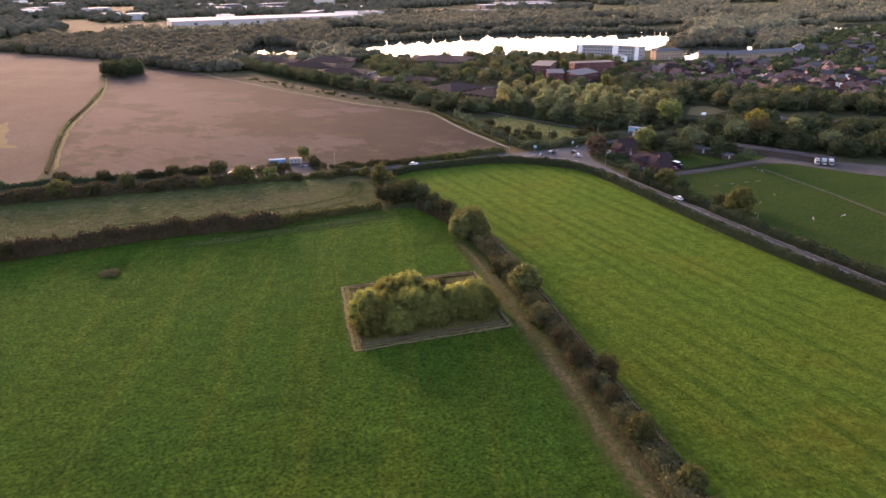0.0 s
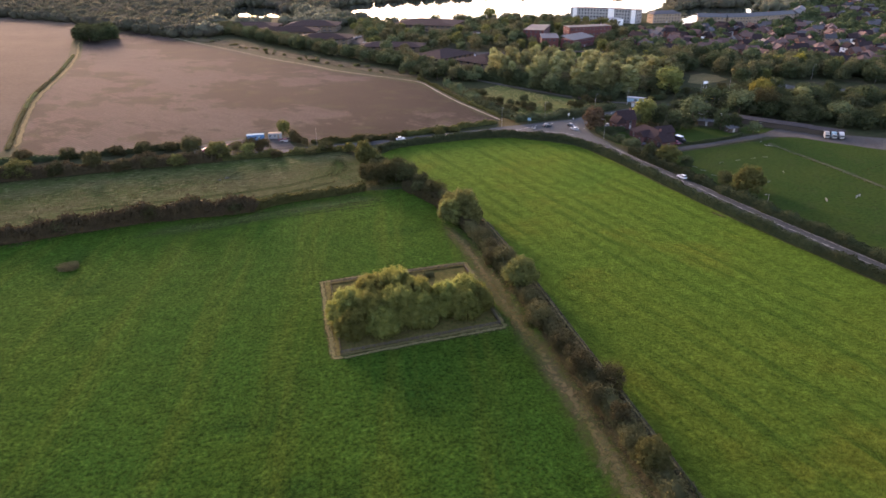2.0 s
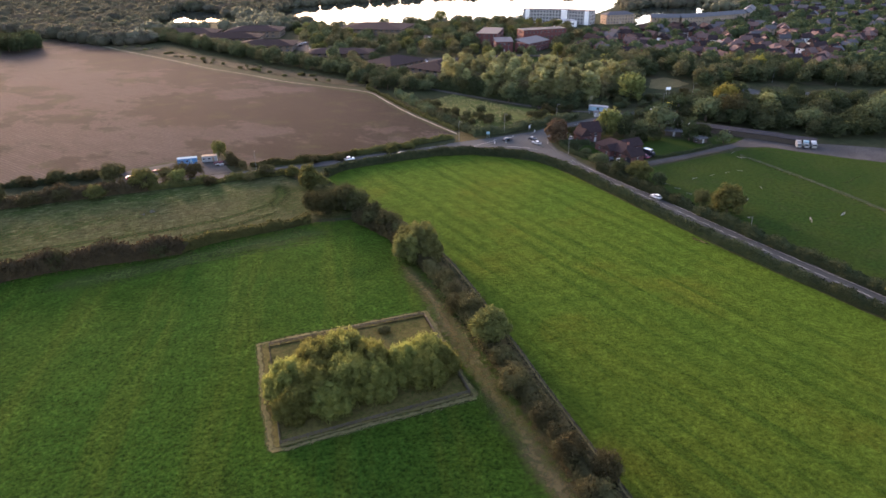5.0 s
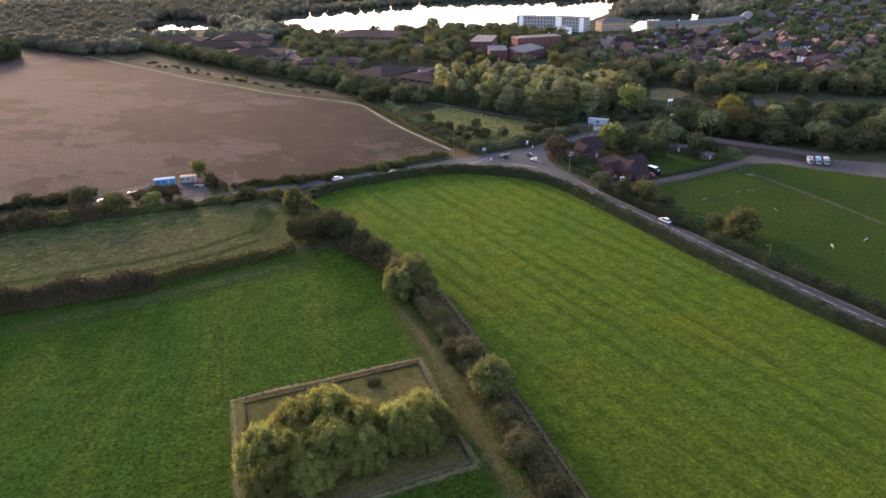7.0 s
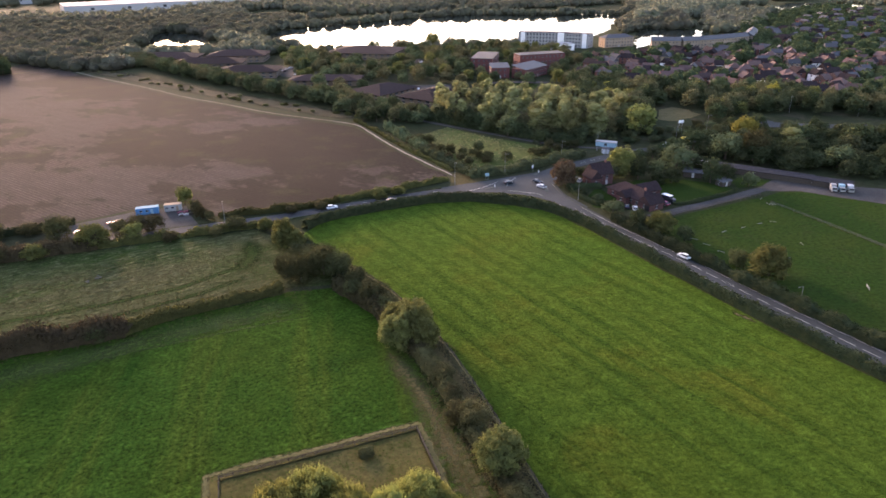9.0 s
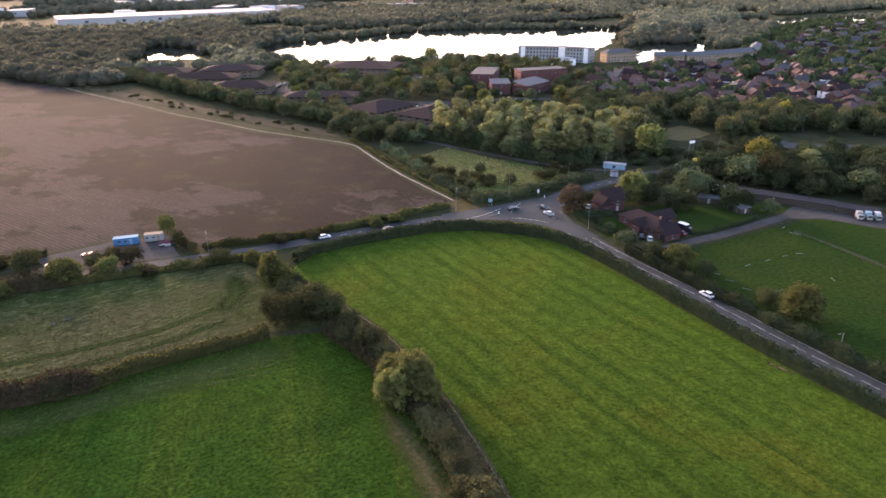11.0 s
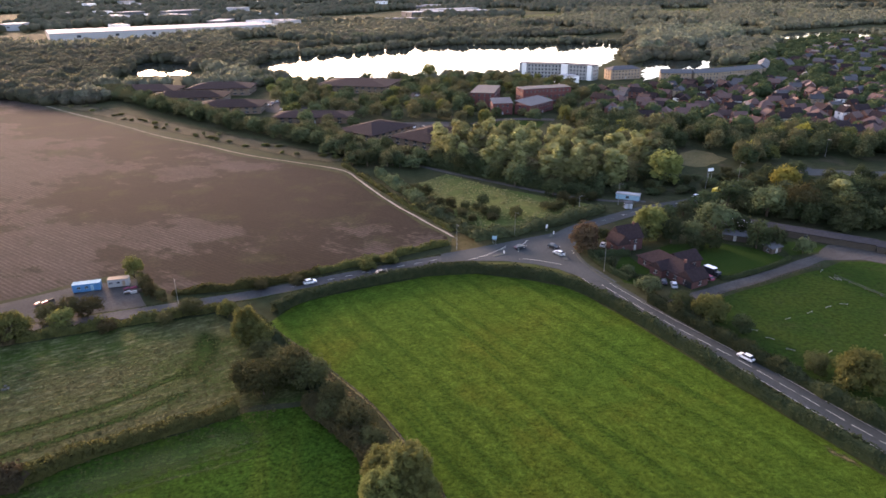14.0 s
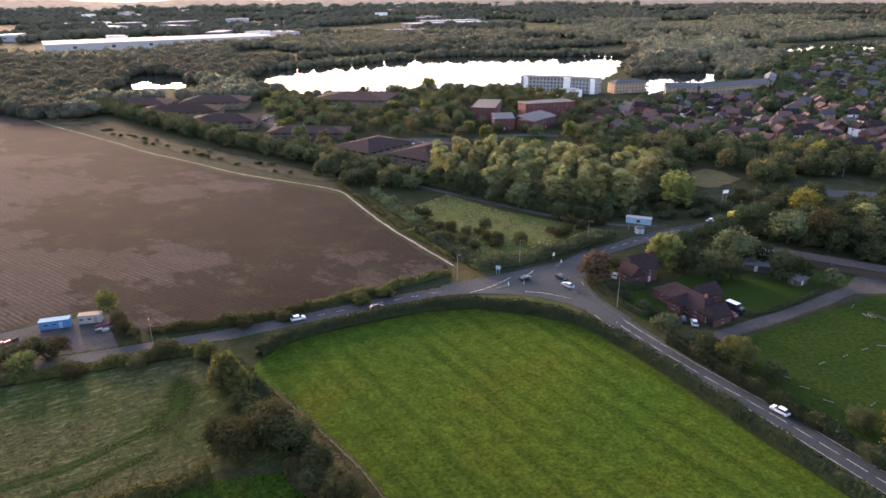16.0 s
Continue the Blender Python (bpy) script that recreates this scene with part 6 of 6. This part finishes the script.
ribbon("far_road", [(767.3, 1635.1), (835.8, 1749.2), (971.5, 1953.1), (1147.3, 2319.9), (1206.6, 2566.5), (1101.8, 2709.5)], 16, 0.05, M["yard"], "distant pale main road curving through the woods", "road")
sheet("far_green", [(-88.1, 713.8), (45.7, 701.1), (177, 794.3), (17.2, 812.1)], 0.04, M["rank"], "dry meadow beyond the lake", "field", 4.0)

# distant warehouses
building("warehouse", "long grey distribution building with a pale flat roof", "warehouse", 599, 1641.5, 8, 230, 70, 13, 0.5, "flat", "slate", "pale_sheet", 1, 40, 6, 4, False, False)
building("warehouse", "wide pale-roofed building behind the distribution centre", "warehouse", 654.3, 1776.2, 12, 170, 50, 13, 0.5, "flat", "pale_wall", "pale_sheet", 1, 60, 6, 4, False, False)
building("warehouse", "vast white warehouse with a long pale flat roof", "warehouse", -82, 1240, 14.3, 388, 120, 13, 0.5, "flat", "pale_sheet", "pale_sheet", 1, 60, 6, 4, False, False)
far_sheds = [building("warehouse", "distant pale industrial building with a flat roof", "warehouse", 0, 0, 0, w, d, h, 0.5, "flat", wl, "pale_sheet", 1, 200, 5, 3, False, False, group="far industrial estate") for w, d, h, wl in ((70, 40, 13, "pale_sheet"), (48, 30, 11, "render"), (90, 36, 12, "sheet"))]
for k, (x, y) in enumerate(spots):
    m = pose(x, y, 0, 0, 0, rr.uniform(0, 180))
    if k < 3:
        far_sheds[k].matrix_basis = m
    else:
        copy_thing(far_sheds[k % 3], m)

# ---------------------------------------------------------------- smaller things
M["lamp_grey"] = painted("weathered_lamp_steel", (0.2, 0.2, 0.2), 0.6, 0.15, 0.3)
def fence(name, line, label, gap=3.0, h=1.2, rails=2, mat="timber"):
    e = new(name)
    tagged(e, label, "fence")
    p = dense(line, gap) if len(line) > 2 else np.array([np.array(line[0]) * (1 - s) + np.array(line[1]) * s for s in np.linspace(0, 1, max(2, int(math.dist(*line) / gap) + 1))])
    post = box_data("post", 0.14, 0.14, h, M[mat], 0.02)
    for q in p:
        part("post", post, e, "", pose(q[0], q[1], 0))
    for k in range(rails):
        z = h * (0.45 + 0.4 * k / max(1, rails - 1))
        for a, b in zip(p[:-1], p[1:]):
            d = b - a
            ln = float(np.linalg.norm(d))
            part("rail", rail_of(round(ln, 1), mat), e, "", pose((a[0] + b[0]) / 2, (a[1] + b[1]) / 2, z, 0, 0, math.degrees(math.atan2(d[1], d[0]))))
    return e


RAILS = {}


def rail_of(ln, mat):
    if (ln, mat) not in RAILS:
        RAILS[(ln, mat)] = box_data("rail", ln, 0.05, 0.12, M[mat])
    return RAILS[(ln, mat)]


for a, b in zip(ENC, ENC[1:] + ENC[:1]):
    fence("enclosure_fence", [a, b], "dark timber post and rail fence round the willows", 2.5, 1.4, 3)
fence("drive_fence", [(158.2, -12.3), (170.8, -10.5), (184.5, -8.2), (199, -5.4), (206.7, -4.7)], "timber post and rail fence along the drive", 2.5, 1.2, 2)
fence("paddock_fence", [(204.6, -12.7), (207.1, -32.5), (209.4, -59.4), (209.8, -88.2), (209.2, -130.5)], "pale post and rail paddock fence", 5.0, 1.1, 2, "kerb")
fence("hedgerow_fence", [(30.5, 9), (36, -2.5), (46.6, -26), (52.2, -42.5), (57.2, -69), (58.5, -92), (59.1, -122), (59.6, -147), (60.4, -165), (60.4, -195)], "dark post and wire fence at the mown field", 4.0, 1.0, 2)


def street_lamp(x, y, turn, h=9.5):
    e = new("street_lamp")
    e.matrix_basis = pose(x, y, 0.05, 0, 0, turn)
    tagged(e, "tall grey steel street lamp beside the road", "street lamp", group="road lamps")
    part("pole", cyl_data("pole", 0.09, 0.05, h, M["lamp_grey"]), e)
    part("arm", box_data("arm", 1.3, 0.06, 0.06, M["lamp_grey"]), e, "", pose(0.62, 0, h - 0.06))
    part("lantern", box_data("lantern", 0.65, 0.24, 0.12, M["lamp_grey"], 0.03), e, "", pose(1.4, 0, h - 0.12))
    part("base", cyl_data("base", 0.13, 0.12, 1.2, M["lamp_grey"]), e)


for x, y, tn in ((97.5, 48.4, -80), (137.2, 14.5, 180), (122.3, 54, -60), (154.8, 64.7, -60), (178.4, 74, -60), (228.5, 81.7, -60), (249.6, 85.6, -60), (4.9, 31.9, -80), (184.9, 111.5, 200), (154, 122.4, 200), (325.3, 109.3, -90), (354.5, 88.4, -90)):
    street_lamp(x, y, tn)
street_lamp(155.1, -79.7, 180, 5.4)


def sign(x, y, turn, h, w, mat, label):
    e = new("road_sign")
    e.matrix_basis = pose(x, y, 0.02, 0, 0, turn)
    tagged(e, label, "road sign")
    for s in (-0.3, 0.3):
        part("post", cyl_data("post", 0.05, 0.05, h, M["steel"], 6), e, "", pose(s * w, 0, 0))
    part("plate", box_data("plate", w, 0.06, 1.4, M[mat], 0.02), e, "", pose(0, -0.08, h - 1.3))


sign(112.3, 49.3, -20, 3.0, 1.6, "turquoise", "pale blue and white road sign at the junction")
sign(233.4, 85.8, 0, 8.0, 3.0, "white_paint", "tall white sign board beside the road")
sign(136.1, 55.5, 30, 2.4, 1.2, "white_paint", "small white road sign at the junction")


def wheel_parts(e, xs, ys, rad):
    tyre = cyl_data("wheel", rad, rad, 0.24, M["rubber"], 14)
    rim = cyl_data("rim", rad * 0.58, rad * 0.55, 0.03, M["silver_paint"], 10)
    for x in xs:
        for y in ys:
            w = part("wheel", tyre, e, "", pose(x, y + (0.12 if y > 0 else -0.12) - (0.24 if y > 0 else 0) * 1, rad, -90, 0, 0) if y > 0 else pose(x, y + 0.12, rad, 90, 0, 0))
            part("rim", rim, w, "", pose(0, 0, 0.235))


def car(x, y, turn, paint, label, z=0.12):
    e = new("car")
    e.matrix_basis = pose(x, y, z, 0, 0, turn)
    tagged(e, label, "car")
    prof = [(-2.1, 0.35), (2.1, 0.35), (2.15, 0.62), (2.0, 0.82), (1.1, 0.95), (-1.9, 0.98), (-2.15, 0.8)]
    v = [(a, -0.86, b) for a, b in prof] + [(a, 0.86, b) for a, b in prof]
    n = len(prof)
    f = [tuple(range(n - 1, -1, -1))[::-1], tuple(range(2 * n - 1, n - 1, -1))] + [(i, n + i, n + (i + 1) % n, (i + 1) % n) for i in range(n)]
    part("body", mesh_from("body", v, f, M[paint]), e)
    cab = [(-1.95, 0.94), (1.15, 0.92), (0.35, 1.42), (-1.35, 1.45)]
    v = [(a, -0.8 if b < 1 else -0.62, b) for a, b in cab] + [(a, 0.8 if b < 1 else 0.62, b) for a, b in cab]
    f = [(0, 1, 2, 3), (7, 6, 5, 4), (0, 4, 5, 1), (1, 5, 6, 2), (2, 6, 7, 3), (3, 7, 4, 0)]
    part("window", mesh_from("glasshouse", v, f, M["glass"]), e, "dark glazed cabin")
    part("roof", box_data("car_roof", 1.72, 1.26, 0.06, M[paint], 0.02), e, "", pose(-0.5, 0, 1.43))
    for s in (-0.6, 0.6):
        part("headlight", box_data("headlight", 0.1, 0.34, 0.16, M["white_paint"], 0.02), e, "", pose(2.08, s, 0.62))
        part("tail_light", box_data("tail_light", 0.08, 0.3, 0.16, M["red_paint"], 0.02), e, "", pose(-2.13, s, 0.72))
    wheel_parts(e, (-1.3, 1.35), (-0.8, 0.8), 0.32)
    return e


for x, y, tn, pt, lb in ((152, -2.4, 62, "silver_paint", "silver car parked before the bungalow"), (150.4, 0.6, 62, "black_paint", "black car parked before the bungalow"), (165.4, -1.2, 100, "red_paint", "dark red car parked beside the van"),
                         (119.1, 41.9, 15, "black_paint", "dark car at the road junction"), (130.8, 38.7, -65, "black_paint", "dark car at the road junction"), (129.7, 32.4, 110, "silver_paint", "silver car at the road junction"),
                         (67.4, 36.1, 10, "black_paint", "dark car on the road beside the stubble field"), (44, 36.2, 10, "white_paint", "white car on the road beside the meadow"), (143.4, -44.3, 104, "white_paint", "white car on the main road"),
                         (215.9, 71.5, 15, "white_paint", "white car on the road near the kiosk"), (-44.1, 39.7, 20, "red_paint", "maroon car parked in the works compound"), (148.4, 34.4, 50, "silver_paint", "car parked beside the junction house"), (61.4, 354.4, 40, "white_paint", "white car parked by the offices"), (67.3, 347.6, 40, "silver_paint", "silver car parked by the offices"), (71.7, 366.7, 130, "white_paint", "white car parked by the offices"), (165, 385, 20, "silver_paint", "silver car parked by the offices"), (173.7, 380.4, 20, "white_paint", "white car parked by the offices"), (51, 377, 60, "white_paint", "white car parked by the offices"), (54, 372, 60, "black_paint", "dark car parked by the offices"), (56, 385, 60, "silver_paint", "silver car parked by the offices"), (60, 390, 60, "white_paint", "white car parked by the offices"), (130, 262, 120, "silver_paint", "silver car parked by the offices"), (137, 258, 120, "white_paint", "white car parked by the offices"), (143, 254, 120, "black_paint", "dark car parked by the offices")):
    car(x, y, tn, pt, lb, 0.045 if y > 300 else 0.05 if 250 < y < 270 else 0.12)


def lorry(x, y, turn, ln, cab_mat, box_mat, label, name="lorry"):
    e = new(name)
    e.matrix_basis = pose(x, y, 0.03, 0, 0, turn) @ Matrix.Scale(0.86, 4)
    tagged(e, label, name)
    part("box_body", box_data("box_body", ln - 2.0, 2.3, 2.5, M[box_mat], 0.06, 0.75), e, "", pose(-1.0, 0, 0))
    part("cab", box_data("cab", 1.9, 2.2, 2.0, M[cab_mat], 0.18, 0.45), e, "", pose(ln / 2 - 0.98, 0, 0))
    part("windscreen", box_data("windscreen", 0.08, 1.9, 0.8, M["glass"], 0.02), e, "", pose(ln / 2 - 0.01, 0, 1.45))
    part("chassis", box_data("chassis", ln - 0.6, 1.0, 0.3, M["black_paint"], 0.02, 0.45), e)
    if cab_mat == "black_paint":
        part("roof", box_data("roof", ln - 2.0, 2.3, 0.14, M["white_paint"], 0.05, 3.26), e, "white roof panel", pose(-1.0, 0, 0))
    wheel_parts(e, (-ln * 0.3, ln * 0.34), (-0.95, 0.95), 0.42)


lorry(168.6, 0.8, -75, 6.4, "black_paint", "black_paint", "horse van with a white roof parked by the lawn", "van")
for k, (x, y) in enumerate(((237.6, -9.4), (240.3, -10.9), (243, -12.4))):
    lorry(x, y, 240, 4.4, "pale_wall", ("pale_wall", "turquoise", "grey_paint")[k], "pale horse lorry parked in the stable yard")
lorry(228.4, 73.4, 15, 7.0, "yellow_paint", "yellow_paint", "yellow lorry waiting on the road")


def cabin(x, y, turn, ln, body, roof, label):
    e = new("site_cabin")
    e.matrix_basis = pose(x, y, 0.03, 0, 0, turn)
    tagged(e, label, "site cabin", group="works cabins")
    part("body", box_data("body", ln, 2.6, 2.5, M[body], 0.06, 0.15), e)
    part("roof", box_data("roof", ln + 0.1, 2.7, 0.12, M[roof], 0.03, 2.66), e)
    part("door", box_data("door", 0.9, 0.06, 1.95, M[roof], 0.02, 0.25), e, "", pose(1.6, -1.32, 0))
    for s in (-2.2, 0.0):
        part("window", pane_data(0.9, 0.7), e, "", pose(s, -1.32, 1.6, 0, 0, 180))
    for s in (-ln / 2 + 0.4, ln / 2 - 0.4):
        part("skid", box_data("skid", 0.3, 2.4, 0.16, M["black_paint"]), e, "", pose(s, 0, 0))


cabin(-23.2, 53.6, 0, 8.0, "blue_paint", "turquoise", "bright blue steel site cabin on the gravel")
cabin(-14.1, 54.2, -3, 6.2, "pale_wall", "buff", "pale grey steel site cabin on the gravel")


def pallet_stack(x, y, turn, mat, label):
    e = new("material_stack")
    e.matrix_basis = pose(x, y, 0.03, 0, 0, turn)
    tagged(e, label, "building materials")
    for k in range(5):
        part("bundle", box_data("bundle", 1.6 + 0.3 * (k % 2), 0.8, 0.5 + 0.2 * (k % 3), M[mat if k % 2 else "timber"], 0.04), e, "", pose((k % 3) * 1.8 - 1.8, (k // 3) * 1.1, 0, 0, 0, k * 9))


pallet_stack(-9.6, 50.2, 20, "red_paint", "stack of maroon and timber building materials")
pallet_stack(-9.2, 47, 5, "pale_sheet", "pale stacked building materials in the compound")
pallet_stack(-34, 47.5, 30, "red_paint", "maroon machinery parts in the compound")
plant("russet", -72, -72.2, 1.0, 7.6)
plant("thorn", 30.4, -102.2, 1.5, 4)
ribbon("scrape", [(134.2, -76), (136, -80.5), (138, -85)], 3.4, 0.05, M["dry_grass_soft"], "bare earth scrape beside the road hedge", "ground", soft=1.3)


def jump(x, y, turn, ln=2.4):
    e = new("show_jump")
    e.matrix_basis = pose(x, y, 0.02, 0, 0, turn)
    tagged(e, "white riding jump standing in the paddock", "show jump", group="paddock jumps")
    for s in (-ln / 2, ln / 2):
        part("wing", box_data("wing", 0.14, 0.08, 1.0, M["pale_sheet"], 0.03), e, "", pose(s, 0, 0))
    for z in (0.4, 0.8):
        part("pole", box_data("pole", ln - 0.5, 0.1, 0.1, M["pale_sheet"], 0.02), e, "", pose(0, 0, z))


for x, y, tn in ((180.2, -78.4, 60), (194, -77.8, 20)):
    jump(x, y, tn)


def ground_pole(x, y, turn):
    e = new("ground_pole")
    e.matrix_basis = pose(x, y, 0.03, 0, 0, turn)
    tagged(e, "pale worn riding pole lying on the grass", "riding pole", group="paddock poles")
    part("pole", cyl_data("pole", 0.06, 0.06, 2.2, M["lamp_grey"], 8), e, "", pose(-1.1, 0, 0.15, 0, 90, 0))
    for s in (-0.9, 0.9):
        part("block", box_data("block", 0.2, 0.3, 0.1, M["lamp_grey"], 0.03), e, "", pose(s, 0, 0))


for x, y, tn in ((186, -28.4, 5), (178.2, -29.5, 12), (169.5, -30.5, 10), (156.7, -37.9, -50), (155.8, -32.7, -48), (157.5, -44.2, -52), (159.4, -49.4, -50), (166.2, -48.3, 20), (191.8, -28.4, -30), (173.8, -55.6, 40), (186.6, -47.1, 70), (203.1, -13.2, 80), (204, -14, 70), (204.8, -14.4, 84), (204.7, -7.5, 30)):
    ground_pole(x, y, tn)

def rubble_heap(x, y, seed):
    """A small pile of broken pale slabs dumped in the grass."""
    e = new("rubble_heap")
    e.matrix_basis = pose(x, y, 0.03, 0, 0, seed * 40)
    tagged(e, "small heap of pale rubble lying in the meadow grass", "rubble")
    q = random.Random(seed)
    for k in range(6):
        part("slab", box_data("slab", q.uniform(0.4, 0.8), q.uniform(0.25, 0.6), q.uniform(0.12, 0.28), M["kerb"], 0.05), e, "", pose(q.uniform(-1, 1), q.uniform(-0.7, 0.7), 0, q.uniform(-8, 8), q.uniform(-8, 8), q.uniform(0, 180)))


rubble_heap(-34.6, -1.8, 1)
rubble_heap(-32.3, 0, 2)

# tussocks and tufts: uncountable, joined by field
def tufts(name, poly, count, size, material, label, seed, z0=0.0, clump=0.0):
    r2 = np.random.default_rng(seed)
    xs, ys = [p[0] for p in poly], [p[1] for p in poly]
    p = np.c_[r2.uniform(min(xs), max(xs), count), r2.uniform(min(ys), max(ys), count)]
    keep = [inside(poly, a, b) and noise.noise((a * 0.11, b * 0.11, seed)) > clump for a, b in p]
    p = p[np.array(keep)]
    n = len(p)
    c = np.c_[p, np.full(n, size * 0.4) + z0]
    return tagged(new(name, quads_mesh(name, cards(c, np.tile([0, -0.15, 1.0], (n, 1)), size, 0.3), material)), label, "grass", kind="stuff")


tufts("meadow_tussocks", [(-180, -100), (-107.8, -58.4), (-74.1, -46.1), (-25.8, -42), (13.8, -35.4), (29, -31.1), (23.7, 9.4), (-28.2, 10.6), (-61.3, -1.3), (-131.8, -0.3), (-182.2, -5.5)], 24000, 0.3, M["meadow_tuft"], "tawny tussocks of unmown meadow grass", 31, clump=-0.45)
tufts("rank_tussocks", [(46.7, -68.4), (58.6, -68.3), (59.7, -120), (62, -220), (52, -220), (49.7, -120)], 11000, 0.2, M["rank_tuft"], "rank brown grass tussocks along the hedgerow", 32, clump=-0.2)
tufts("scrub_tussocks", SCRUB, 3500, 0.5, M["tawny"], "rough grass tussocks in the scrub field", 33, clump=-0.1)


def swath_tufts(poly, seed):
    """Lush darker tufts standing in broken lines along the mown rows."""
    r2 = np.random.default_rng(seed)
    c, sn = math.cos(TURN_SUN), math.sin(TURN_SUN)
    pts = []
    for k in range(0, 46):
        u0 = 3.3 + 6.59 * k
        for w in np.arange(-250, 60, 0.4):
            u = u0 + r2.normal(0, 0.55) + (r2.uniform(-3.3, 3.3) if r2.uniform() < 0.4 else 0) + 1.2 * noise.noise((u0 * 0.1, w * 0.02, 1))
            x, y = u * c - w * sn, u * sn + w * c
            if inside(poly, x, y) and noise.noise((x * 0.05, y * 0.05, 5)) + 0.5 * noise.noise((x * 0.3, y * 0.3, 9)) > 0.17:
                pts.append((x, y, 0.08))
    p = np.array(pts)
    n = len(p)
    return tagged(new("swath_tufts", quads_mesh("swath_tufts", cards(p, np.tile([0, -0.2, 1.0], (n, 1)), 0.2, 0.15), M["swath"])), "lush green tufts in broken rows of the mown field", "grass", kind="stuff")


M["pasture_tuft"] = leaf_material("pasture_blades", (0.02, 0.044, 0.006), (0.036, 0.06, 0.009), 0.4)
M["swath"] = leaf_material("swath_blades", (0.026, 0.048, 0.004), (0.034, 0.055, 0.005), 0.5)
swath_tufts(FAR_FIELD, 41)
tufts("pasture_tussocks", [(-130, -230), (51, -230), (50, -130), (49, -62), (38, -50), (-20, -58), (-70, -66), (-125, -78)], 60000, 0.17, M["pasture_tuft"], "short green tussocks of grazed pasture grass", 42, clump=-0.25)
